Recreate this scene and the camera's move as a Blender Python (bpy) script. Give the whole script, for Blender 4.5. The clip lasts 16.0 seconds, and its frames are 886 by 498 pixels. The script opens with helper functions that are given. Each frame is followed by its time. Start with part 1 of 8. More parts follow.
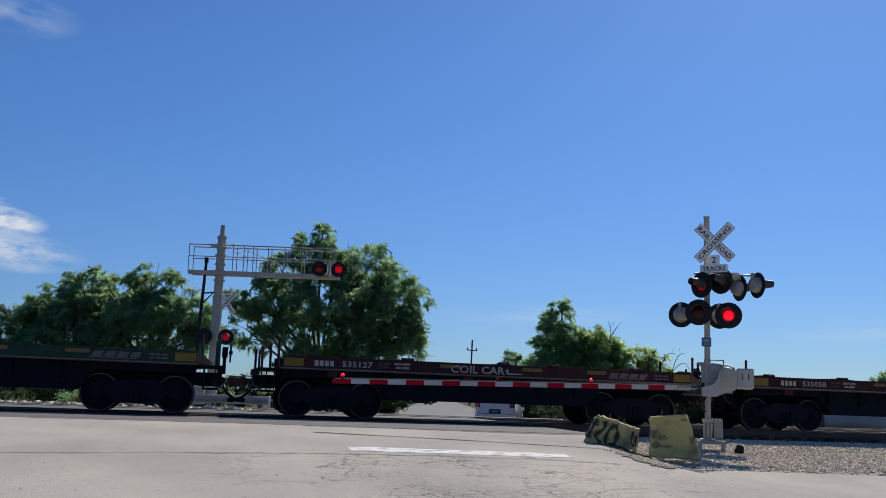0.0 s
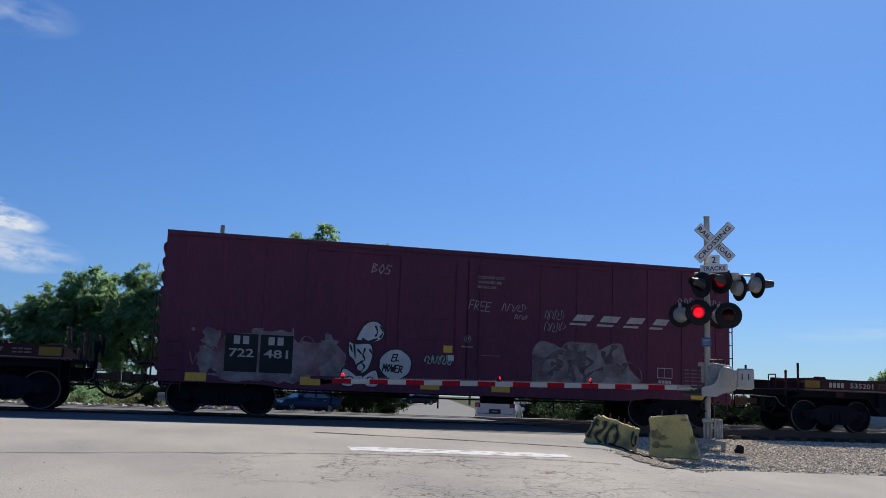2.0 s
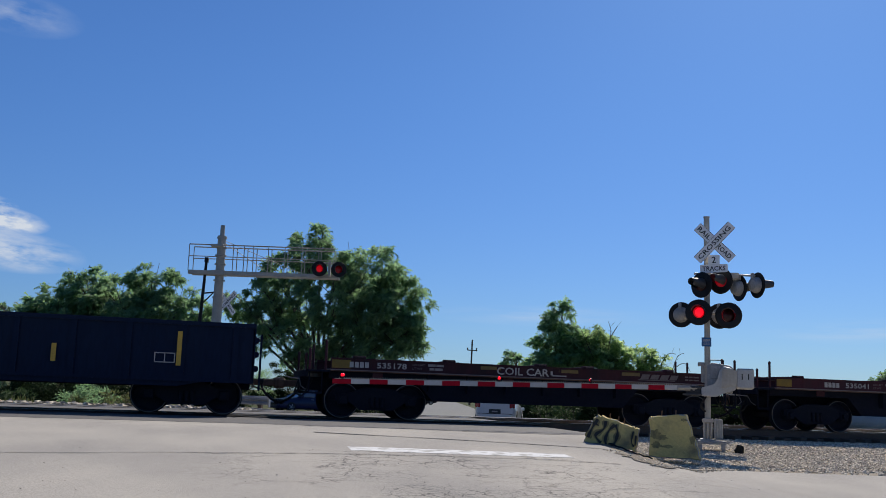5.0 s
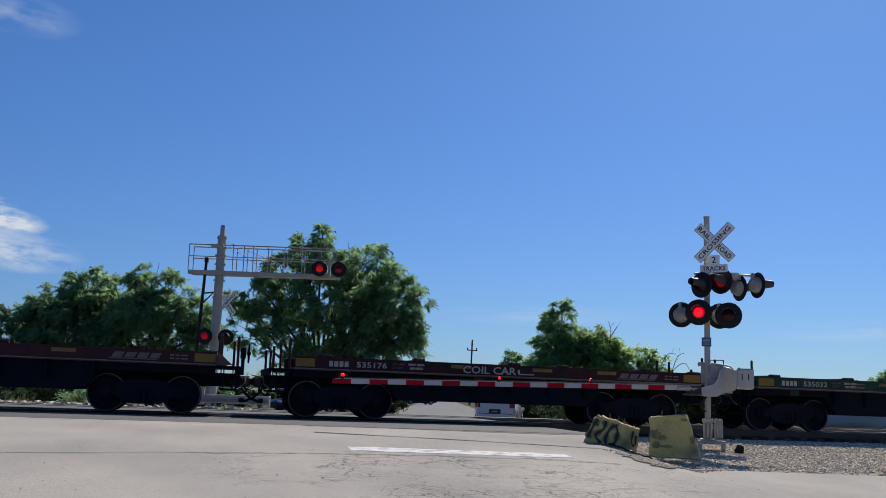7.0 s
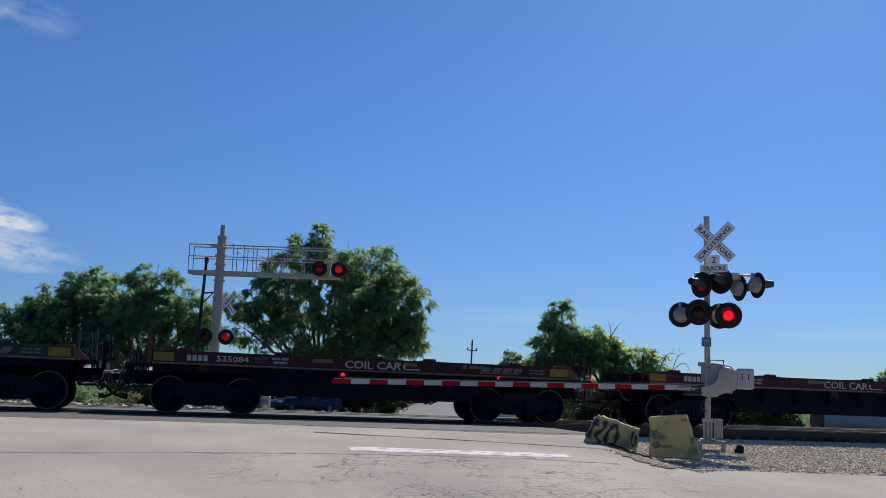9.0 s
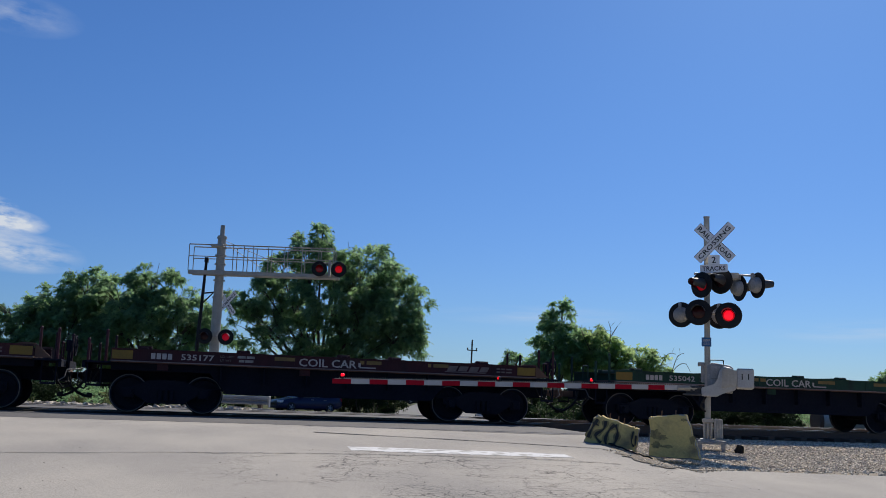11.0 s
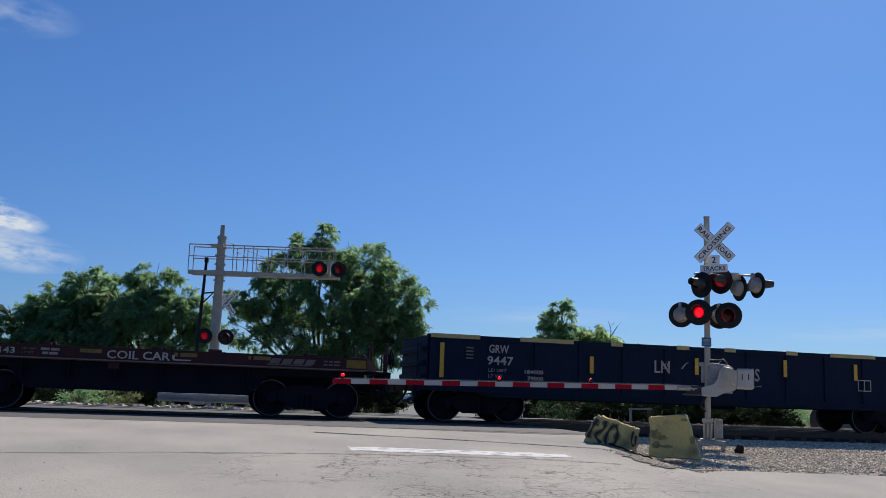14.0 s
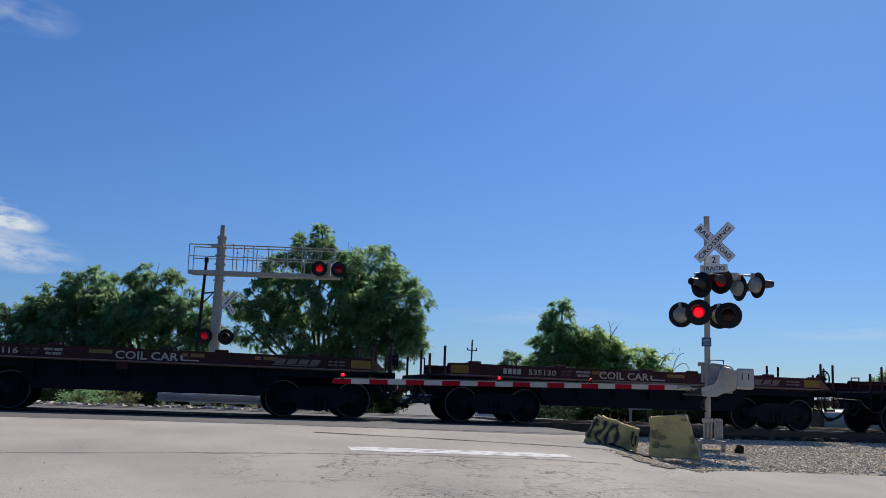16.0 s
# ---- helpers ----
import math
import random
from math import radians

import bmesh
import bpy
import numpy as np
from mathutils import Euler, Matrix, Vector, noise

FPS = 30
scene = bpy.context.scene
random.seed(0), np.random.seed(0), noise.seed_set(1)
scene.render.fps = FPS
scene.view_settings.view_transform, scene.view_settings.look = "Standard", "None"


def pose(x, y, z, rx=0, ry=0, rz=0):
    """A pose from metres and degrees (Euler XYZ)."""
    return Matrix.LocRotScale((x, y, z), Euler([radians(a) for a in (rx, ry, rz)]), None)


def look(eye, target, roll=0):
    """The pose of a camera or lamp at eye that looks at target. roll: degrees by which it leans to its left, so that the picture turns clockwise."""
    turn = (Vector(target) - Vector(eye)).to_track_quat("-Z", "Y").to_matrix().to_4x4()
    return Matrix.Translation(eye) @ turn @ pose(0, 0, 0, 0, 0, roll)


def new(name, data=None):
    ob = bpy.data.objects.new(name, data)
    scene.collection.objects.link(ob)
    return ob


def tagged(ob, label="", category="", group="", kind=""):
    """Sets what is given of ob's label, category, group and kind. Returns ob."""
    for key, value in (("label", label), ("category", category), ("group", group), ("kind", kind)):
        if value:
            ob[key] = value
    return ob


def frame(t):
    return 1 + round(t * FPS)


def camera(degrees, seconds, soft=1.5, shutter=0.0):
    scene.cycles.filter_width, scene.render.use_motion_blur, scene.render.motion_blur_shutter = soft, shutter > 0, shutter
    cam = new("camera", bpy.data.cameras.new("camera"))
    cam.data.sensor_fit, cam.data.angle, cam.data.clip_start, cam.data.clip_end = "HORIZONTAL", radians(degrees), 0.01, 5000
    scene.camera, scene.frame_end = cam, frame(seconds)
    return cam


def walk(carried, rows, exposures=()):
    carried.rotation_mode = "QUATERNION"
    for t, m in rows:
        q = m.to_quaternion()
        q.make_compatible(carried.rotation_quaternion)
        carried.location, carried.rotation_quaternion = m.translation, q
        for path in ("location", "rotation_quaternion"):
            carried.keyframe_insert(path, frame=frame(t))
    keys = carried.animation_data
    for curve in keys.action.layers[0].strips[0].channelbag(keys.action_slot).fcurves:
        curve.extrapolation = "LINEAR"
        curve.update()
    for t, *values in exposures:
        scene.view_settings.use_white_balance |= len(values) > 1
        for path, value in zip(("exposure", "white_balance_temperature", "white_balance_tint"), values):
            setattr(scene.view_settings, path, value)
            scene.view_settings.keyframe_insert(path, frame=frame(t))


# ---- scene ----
# World: x along the track, y away from the viewer, z up; the rail heads are at z = 0.
YAW = radians(14.06)
EYE = (0.0, 0.0, 0.65)
SPEED = 14.67          # metres per second, towards -x
TRACK_Y = 25.75        # centre of the near track
END = 16.0

cam = camera(49.6, END, soft=0.7)
_p = radians(8.71)
AIM = (EYE[0] + 10 * math.sin(YAW) * math.cos(_p), EYE[1] + 10 * math.cos(YAW) * math.cos(_p), EYE[2] + 10 * math.sin(_p))
walk(cam, [(0.0, look(EYE, AIM, 2.05)), (END, look(EYE, AIM, 2.05))], exposures=[(0.0, -0.04), (0.9, 0.0), (1.5, 0.08), (2.0, 0.06), (2.5, 0.06), (3.0, 0.04), (3.5, 0.0), (4.2, -0.02), (6.3, -0.05), (13.0, -0.06), (14.5, -0.01), (END, -0.05)])

# ---------------------------------------------------------------- light
SUN_EL, SUN_AZ = radians(40), radians(37)     # azimuth from +y towards +x
world = bpy.data.worlds.new("World")
scene.world = world
world.use_nodes = True
wn, wl = world.node_tree.nodes, world.node_tree.links
wn.clear()
w_out, w_bg = wn.new("ShaderNodeOutputWorld"), wn.new("ShaderNodeBackground")
sky = wn.new("ShaderNodeTexSky")
sky.sky_type, sky.sun_disc = "NISHITA", False
sky.sun_elevation, sky.sun_rotation = SUN_EL, SUN_AZ
sky.air_density, sky.dust_density, sky.ozone_density = 1.0, 0.32, 2.0
w_bg.inputs["Strength"].default_value = 0.0675


def cloud_patch(colour, centre, size, tilt, density, seed):
    """Mixes a wisp of thin cloud into the sky round a direction."""
    tc, mp, nz = wn.new("ShaderNodeTexCoord"), wn.new("ShaderNodeMapping"), wn.new("ShaderNodeTexNoise")
    mp.vector_type = "TEXTURE"
    mp.inputs["Location"].default_value = centre
    mp.inputs["Rotation"].default_value = (0, tilt, 0)
    mp.inputs["Scale"].default_value = size
    ln, fall = wn.new("ShaderNodeVectorMath"), wn.new("ShaderNodeMapRange")
    ln.operation = "LENGTH"
    wl.new(tc.outputs["Generated"], mp.inputs["Vector"])
    wl.new(mp.outputs["Vector"], ln.inputs[0])
    wl.new(ln.outputs["Value"], fall.inputs["Value"])
    fall.inputs["From Min"].default_value, fall.inputs["From Max"].default_value = 1.0, 0.1
    nz.inputs["Scale"].default_value, nz.inputs["Detail"].default_value, nz.inputs["Roughness"].default_value = 1.5, 6, 0.55
    off = wn.new("ShaderNodeVectorMath")
    off.operation, off.inputs[1].default_value = "ADD", (seed, seed * 0.7, 0)
    wl.new(mp.outputs["Vector"], off.inputs[0])
    wl.new(off.outputs["Vector"], nz.inputs["Vector"])
    rm = wn.new("ShaderNodeMapRange")
    rm.inputs["From Min"].default_value, rm.inputs["From Max"].default_value = 0.34, 0.74
    wl.new(nz.outputs["Fac"], rm.inputs["Value"])
    mu = wn.new("ShaderNodeMath")
    mu.operation = "MULTIPLY"
    wl.new(rm.outputs["Result"], mu.inputs[0])
    wl.new(fall.outputs["Result"], mu.inputs[1])
    m2 = wn.new("ShaderNodeMath")
    m2.operation, m2.inputs[1].default_value, m2.use_clamp = "MULTIPLY", density, True
    wl.new(mu.outputs[0], m2.inputs[0])
    mix = wn.new("ShaderNodeMixRGB")
    mix.inputs["Color2"].default_value = (9.6, 10.4, 11.6, 1)
    wl.new(m2.outputs[0], mix.inputs["Fac"])
    wl.new(colour, mix.inputs["Color1"])
    return mix.outputs["Color"]


SKY_TINT = wn.new("ShaderNodeMixRGB")
SKY_TINT.blend_type, SKY_TINT.inputs["Fac"].default_value = "MULTIPLY", 1.0
SKY_TINT.inputs["Color2"].default_value = (0.49, 0.84, 1.375, 1)
wl.new(sky.outputs["Color"], SKY_TINT.inputs["Color1"])
# thin haze that flattens the sky's brightness towards the horizon
HAZE, HEIGHT, FALL, LOW = wn.new("ShaderNodeMixRGB"), wn.new("ShaderNodeTexCoord"), wn.new("ShaderNodeMapRange"), wn.new("ShaderNodeSeparateXYZ")
wl.new(HEIGHT.outputs["Generated"], LOW.inputs[0])
wl.new(LOW.outputs["Z"], FALL.inputs["Value"])
FALL.interpolation_type = "SMOOTHSTEP"
FALL.inputs["From Min"].default_value, FALL.inputs["From Max"].default_value = 0.36, 0.06
HAZE.blend_type = "MULTIPLY"
HAZE.inputs["Color2"].default_value = (0.975, 0.905, 0.925, 1)
wl.new(FALL.outputs["Result"], HAZE.inputs["Fac"])
wl.new(SKY_TINT.outputs["Color"], HAZE.inputs["Color1"])
c = HAZE.outputs["Color"]
c = cloud_patch(c, (-0.190, 0.972, 0.151), (0.045, 0.2, 0.0135), 0.10, 2.6, 5.3)
c = cloud_patch(c, (-0.205, 0.967, 0.165), (0.032, 0.2, 0.010), 0.1, 2.2, 8.1)
c = cloud_patch(c, (-0.182, 0.979, 0.122), (0.072, 0.2, 0.021), 0.06, 2.0, 7.4)
c = cloud_patch(c, (-0.185, 0.924, 0.338), (0.06, 0.2, 0.02), 0.05, 0.45, 1.7)
c = cloud_patch(c, (0.345, 0.935, 0.085), (0.12, 0.3, 0.012), 0.0, 0.35, 2.2)
c = cloud_patch(c, (0.62, 0.78, 0.075), (0.10, 0.3, 0.014), 0.0, 0.35, 5.2)
wl.new(c, w_bg.inputs["Color"])
wl.new(w_bg.outputs[0], w_out.inputs["Surface"])

sun_data = bpy.data.lights.new("sun", "SUN")
sun_data.energy, sun_data.angle, sun_data.color = 5.0, radians(0.53), (1.0, 0.93, 0.84)
sun = new("sun", sun_data)
sun.matrix_basis = look((60 * math.cos(SUN_EL) * math.sin(SUN_AZ), 60 * math.cos(SUN_EL) * math.cos(SUN_AZ), 60 * math.sin(SUN_EL)), (0, 0, 0))


# ---------------------------------------------------------------- materials
def mat(name, col, col2=None, rough=0.7, metal=0.0, scale=1.5, fine=30.0, var=0.5, bump=0.15, stretch=(1, 1, 1), grain=0.12, coat=0.0, per_object=0.0, emit=None, lo=0.35, hi=0.7, spec=0.5, island=0.0):
    """A worn surface: two colours mixed by broad stains, darkened by fine grain, with a fine relief."""
    m = bpy.data.materials.new(name)
    m.use_nodes = True
    n, l = m.node_tree.nodes, m.node_tree.links
    b = n["Principled BSDF"]
    b.inputs["Roughness"].default_value, b.inputs["Metallic"].default_value = rough, metal
    b.inputs["Coat Weight"].default_value, b.inputs["Specular IOR Level"].default_value = coat, spec
    tc, mp = n.new("ShaderNodeTexCoord"), n.new("ShaderNodeMapping")
    mp.inputs["Scale"].default_value = stretch
    l.new(tc.outputs["Object"], mp.inputs["Vector"])
    big, small = n.new("ShaderNodeTexNoise"), n.new("ShaderNodeTexNoise")
    big.inputs["Scale"].default_value, big.inputs["Detail"].default_value = scale, 5
    small.inputs["Scale"].default_value, small.inputs["Detail"].default_value = fine, 3
    l.new(mp.outputs[0], big.inputs["Vector"])
    l.new(mp.outputs[0], small.inputs["Vector"])
    rg = n.new("ShaderNodeMapRange")
    rg.inputs["From Min"].default_value, rg.inputs["From Max"].default_value = lo, hi
    rg.inputs["To Max"].default_value = var
    l.new(big.outputs["Fac"], rg.inputs["Value"])
    mix = n.new("ShaderNodeMixRGB")
    col2 = col2 or tuple(c * 0.6 for c in col)
    mix.inputs["Color1"].default_value, mix.inputs["Color2"].default_value = (*col, 1), (*col2, 1)
    l.new(rg.outputs["Result"], mix.inputs["Fac"])
    g = n.new("ShaderNodeMapRange")
    g.inputs["From Min"].default_value, g.inputs["From Max"].default_value = 0.3, 0.7
    g.inputs["To Min"].default_value, g.inputs["To Max"].default_value = 1 - grain, 1 + grain
    l.new(small.outputs["Fac"], g.inputs["Value"])
    mul = n.new("ShaderNodeVectorMath")
    mul.operation = "SCALE"
    l.new(mix.outputs[0], mul.inputs[0])
    l.new(g.outputs["Result"], mul.inputs["Scale"])
    out = mul.outputs[0]
    if per_object:
        oi, hs = n.new("ShaderNodeObjectInfo"), n.new("ShaderNodeHueSaturation")
        r2 = n.new("ShaderNodeMapRange")
        r2.inputs["To Min"].default_value, r2.inputs["To Max"].default_value = 1 - per_object, 1 + per_object
        l.new(oi.outputs["Random"], r2.inputs["Value"])
        l.new(r2.outputs["Result"], hs.inputs["Value"])
        l.new(out, hs.inputs["Color"])
        out = hs.outputs["Color"]
    if island:
        gi, h2 = n.new("ShaderNodeNewGeometry"), n.new("ShaderNodeHueSaturation")
        r3 = n.new("ShaderNodeMapRange")
        r3.inputs["To Min"].default_value, r3.inputs["To Max"].default_value = 1 - island, 1 + island
        l.new(gi.outputs["Random Per Island"], r3.inputs["Value"])
        l.new(r3.outputs["Result"], h2.inputs["Value"])
        l.new(out, h2.inputs["Color"])
        out = h2.outputs["Color"]
    l.new(out, b.inputs["Base Color"])
    if bump:
        bp = n.new("ShaderNodeBump")
        bp.inputs["Strength"].default_value, bp.inputs["Distance"].default_value = bump, 0.02
        l.new(small.outputs["Fac"], bp.inputs["Height"])
        l.new(bp.outputs["Normal"], b.inputs["Normal"])
    if emit:
        b.inputs["Emission Color"].default_value = (*emit[0], 1)
        b.inputs["Emission Strength"].default_value = emit[1]
    return m


def leaf_mat(name, a, b2, thin=0.45, spec=0.2):
    m = bpy.data.materials.new(name)
    m.use_nodes = True
    n, l = m.node_tree.nodes, m.node_tree.links
    b = n["Principled BSDF"]
    b.inputs["Roughness"].default_value, b.inputs["Specular IOR Level"].default_value = 0.6, spec
    geo, mix = n.new("ShaderNodeNewGeometry"), n.new("ShaderNodeMixRGB")
    mix.inputs["Color1"].default_value, mix.inputs["Color2"].default_value = (*a, 1), (*b2, 1)
    l.new(geo.outputs["Random Per Island"], mix.inputs["Fac"])
    l.new(mix.outputs[0], b.inputs["Base Color"])
    tr, ms = n.new("ShaderNodeBsdfTranslucent"), n.new("ShaderNodeMixShader")
    sc = n.new("ShaderNodeVectorMath")
    sc.operation, sc.inputs["Scale"].default_value = "SCALE", 2.0
    l.new(mix.outputs[0], sc.inputs[0])
    l.new(sc.outputs[0], tr.inputs["Color"])
    ms.inputs["Fac"].default_value = thin
    l.new(b.outputs[0], ms.inputs[1])
    l.new(tr.outputs[0], ms.inputs[2])
    l.new(ms.outputs[0], n["Material Output"].inputs["Surface"])
    return m


def glass_mat(name, tint=(0.13, 0.135, 0.14)):
    m = bpy.data.materials.new(name)
    m.use_nodes = True
    b = m.node_tree.nodes["Principled BSDF"]
    b.inputs["Base Color"].default_value, b.inputs["Roughness"].default_value = (*tint, 1), 0.03
    b.inputs["Specular IOR Level"].default_value = 1.0
    return m


M_ROAD = mat("worn_pavement", (0.445, 0.407, 0.345), (0.300, 0.280, 0.250), rough=0.95, scale=0.45, fine=62, var=0.95, bump=0.2, grain=0.22, stretch=(1, 0.6, 1), spec=0.2)


def crack_net(m, centre, reach):
    """Adds a worn patch to a pavement: a net of thin dark cracks round a place."""
    n, l = m.node_tree.nodes, m.node_tree.links
    b = n["Principled BSDF"]
    old = b.inputs["Base Color"].links[0].from_socket
    tc, warp, add = n.new("ShaderNodeTexCoord"), n.new("ShaderNodeTexNoise"), n.new("ShaderNodeMixRGB")
    warp.inputs["Scale"].default_value, warp.inputs["Detail"].default_value = 2.5, 5
    l.new(tc.outputs["Object"], warp.inputs["Vector"])
    add.blend_type, add.inputs["Fac"].default_value = "ADD", 0.55
    l.new(tc.outputs["Object"], add.inputs["Color1"])
    l.new(warp.outputs["Color"], add.inputs["Color2"])
    far, rim = n.new("ShaderNodeMapping"), n.new("ShaderNodeVectorMath")
    far.vector_type = "TEXTURE"
    far.inputs["Location"].default_value, far.inputs["Scale"].default_value = centre, reach
    rim.operation = "LENGTH"
    l.new(tc.outputs["Object"], far.inputs["Vector"])
    l.new(far.outputs[0], rim.inputs[0])
    fade = n.new("ShaderNodeMapRange")
    fade.inputs["From Min"].default_value, fade.inputs["From Max"].default_value = 1.0, 0.55
    l.new(rim.outputs["Value"], fade.inputs["Value"])
    patch = n.new("ShaderNodeTexNoise")
    patch.inputs["Scale"].default_value, patch.inputs["Detail"].default_value = 1.1, 3
    l.new(tc.outputs["Object"], patch.inputs["Vector"])
    some = n.new("ShaderNodeMapRange")
    some.inputs["From Min"].default_value, some.inputs["From Max"].default_value = 0.42, 0.56
    l.new(patch.outputs["Fac"], some.inputs["Value"])
    both = n.new("ShaderNodeMath")
    both.operation = "MULTIPLY"
    l.new(fade.outputs["Result"], both.inputs[0])
    l.new(some.outputs["Result"], both.inputs[1])
    for scale, width, deep in ((2.2, 0.034, 0.9), (5.5, 0.036, 0.7)):
        vo, line, amount, dark = n.new("ShaderNodeTexVoronoi"), n.new("ShaderNodeMapRange"), n.new("ShaderNodeMath"), n.new("ShaderNodeMixRGB")
        vo.feature = "DISTANCE_TO_EDGE"
        vo.inputs["Scale"].default_value = scale
        l.new(add.outputs[0], vo.inputs["Vector"])
        line.inputs["From Min"].default_value, line.inputs["From Max"].default_value = width, 0.0
        line.inputs["To Max"].default_value = deep
        l.new(vo.outputs["Distance"], line.inputs["Value"])
        amount.operation = "MULTIPLY"
        l.new(line.outputs["Result"], amount.inputs[0])
        l.new(both.outputs[0], amount.inputs[1])
        dark.inputs["Color2"].default_value = (0.06, 0.055, 0.05, 1)
        l.new(amount.outputs[0], dark.inputs["Fac"])
        l.new(old, dark.inputs["Color1"])
        old = dark.outputs[0]
    l.new(old, b.inputs["Base Color"])


crack_net(M_ROAD, (3.6, 12.7, 0.0), (4.0, 2.9, 4.0))
M_CROSS = mat("dark_asphalt", (0.115, 0.11, 0.105), (0.16, 0.15, 0.14), spec=0.25, rough=0.85, scale=0.6, fine=70, bump=0.3, grain=0.25)
M_FARROAD = mat("far_asphalt", (0.22, 0.22, 0.205), (0.27, 0.26, 0.24), rough=0.95, spec=0.08, scale=0.3, fine=40)
# almost black, to deepen the train's shadow on the crossing panels
M_RUBBER = mat("shade_dark_rubber", (0.014, 0.014, 0.014), (0.024, 0.023, 0.022), rough=0.85, spec=0.1)
M_EARTH = mat("dry_earth", (0.085, 0.085, 0.042), (0.045, 0.065, 0.022), rough=0.95, scale=0.25, fine=8, var=1.0, bump=0.4, spec=0.05)
M_GRAVEL = mat("gravel_bed", (0.50, 0.435, 0.335), (0.32, 0.275, 0.21), spec=0.1, rough=0.95, scale=2, fine=25, bump=0.6, grain=0.5)
M_SAND = mat("sandy_dirt", (0.33, 0.28, 0.21), (0.20, 0.17, 0.13), rough=0.95, scale=1.6, fine=40, var=0.9, bump=0.5, grain=0.4, spec=0.1)
M_STONE = mat("ballast_stone", (0.70, 0.605, 0.46), (0.44, 0.375, 0.28), rough=0.95, scale=6, fine=60, var=0.9, grain=0.25, spec=0.1, island=0.45)
M_LINE = mat("road_paint", (0.70, 0.69, 0.66), (0.36, 0.34, 0.30), rough=0.85, scale=4, fine=30, var=0.95, lo=0.5, hi=0.64, spec=0.2)
M_CRACK = mat("tar_joint", (0.05, 0.05, 0.05), rough=0.8)
M_RAIL = mat("rail_steel", (0.10, 0.07, 0.055), (0.06, 0.045, 0.04), rough=0.6, metal=0.4)
M_RAILTOP = mat("rail_head", (0.5, 0.5, 0.5), rough=0.25, metal=1.0, grain=0.1)
M_TIE = mat("tie_wood", (0.09, 0.07, 0.055), rough=0.9, per_object=0.3)
M_GALV = mat("galvanized", (0.415, 0.38, 0.32), (0.30, 0.275, 0.235), rough=0.55, metal=0.35, scale=4, fine=20, bump=0.05, grain=0.08)
M_ALU = mat("aluminium", (0.42, 0.41, 0.39), (0.27, 0.265, 0.255), rough=0.5, metal=0.35, grain=0.08, bump=0.05)
M_BLACK = mat("black_paint", (0.010, 0.010, 0.011), (0.016, 0.016, 0.017), spec=0.2, rough=0.5, grain=0.15, bump=0.05)
M_WHITE = mat("white_sheeting", (0.78, 0.78, 0.78), (0.62, 0.62, 0.62), rough=0.5, grain=0.05, bump=0.03)
M_STRIPE = mat("dusty_white_stripe", (0.47, 0.46, 0.45), (0.36, 0.35, 0.34), rough=0.8, scale=6, grain=0.06, bump=0.03)
M_RED = mat("red_sheeting", (0.33, 0.005, 0.018), (0.25, 0.005, 0.014), spec=0.15, rough=0.8, grain=0.08, bump=0.03)
M_BLUE = mat("blue_sign", (0.018, 0.10, 0.26), rough=0.5, grain=0.08)
M_INK = mat("black_lettering", (0.02, 0.02, 0.02), rough=0.6)
M_LIT = mat("lit_red_lens", (0.25, 0.003, 0.006), rough=0.3, grain=0.15, fine=60, spec=0.3, emit=((1.0, 0.004, 0.014), 2.2))
M_LITSIDE = mat("side_lit_red_lens", (0.25, 0.004, 0.010), rough=0.3, grain=0.2, fine=60, spec=0.3, emit=((1.0, 0.006, 0.03), 0.15))
M_DIM = mat("unlit_red_lens", (0.028, 0.003, 0.006), rough=0.3, grain=0.2, spec=0.3)
M_YBLOCK = mat("yellow_concrete", (0.60, 0.48, 0.19), (0.21, 0.185, 0.115), rough=0.95, scale=2.0, fine=22, var=0.95, bump=0.3, grain=0.09, spec=0.15, lo=0.50, hi=0.74)
M_SCUFF = mat("dark_scuff", (0.19, 0.165, 0.09), (0.36, 0.30, 0.125), rough=0.95, scale=9, fine=30, var=0.95, spec=0.1)
M_SPRAY = mat("black_spray", (0.03, 0.03, 0.03), rough=0.8)
M_CONC = mat("concrete", (0.33, 0.32, 0.30), (0.24, 0.23, 0.22), rough=0.9)
M_GRIT = mat("dark_grit", (0.12, 0.11, 0.10), (0.05, 0.05, 0.05), rough=0.9, island=0.5)
M_RUST = mat("rusty_iron", (0.13, 0.07, 0.045), (0.07, 0.045, 0.035), rough=0.8)
M_COIL_BROWN = mat("oxide_red_paint", (0.055, 0.013, 0.019), (0.028, 0.014, 0.017), spec=0.2, rough=0.6, scale=2.5, fine=20, var=0.9, stretch=(1, 1, 0.3), per_object=0.25)
M_COIL_GREEN = mat("dull_green_paint", (0.015, 0.055, 0.035), (0.016, 0.03, 0.024), spec=0.2, rough=0.6, scale=2.5, fine=20, var=0.9, stretch=(1, 1, 0.3))
# lighter than the sill: the flange's sky highlight is put into the colour
M_LIP = mat("sky_lit_flange", (0.20, 0.165, 0.165), (0.11, 0.075, 0.075), rough=0.7, scale=3, fine=25, var=0.9)
M_HULL = mat("grimy_underframe", (0.0105, 0.0125, 0.022), (0.0145, 0.0160, 0.024), spec=0.08, rough=0.85, scale=2, fine=15)
M_TRUCK = mat("grimy_cast_steel", (0.0115, 0.0135, 0.022), (0.017, 0.018, 0.025), spec=0.1, rough=0.8, scale=4, fine=25)
M_RIM = mat("worn_wheel_rim", (0.13, 0.125, 0.12), (0.03, 0.028, 0.025), rough=0.45, metal=0.6, scale=3, grain=0.15)
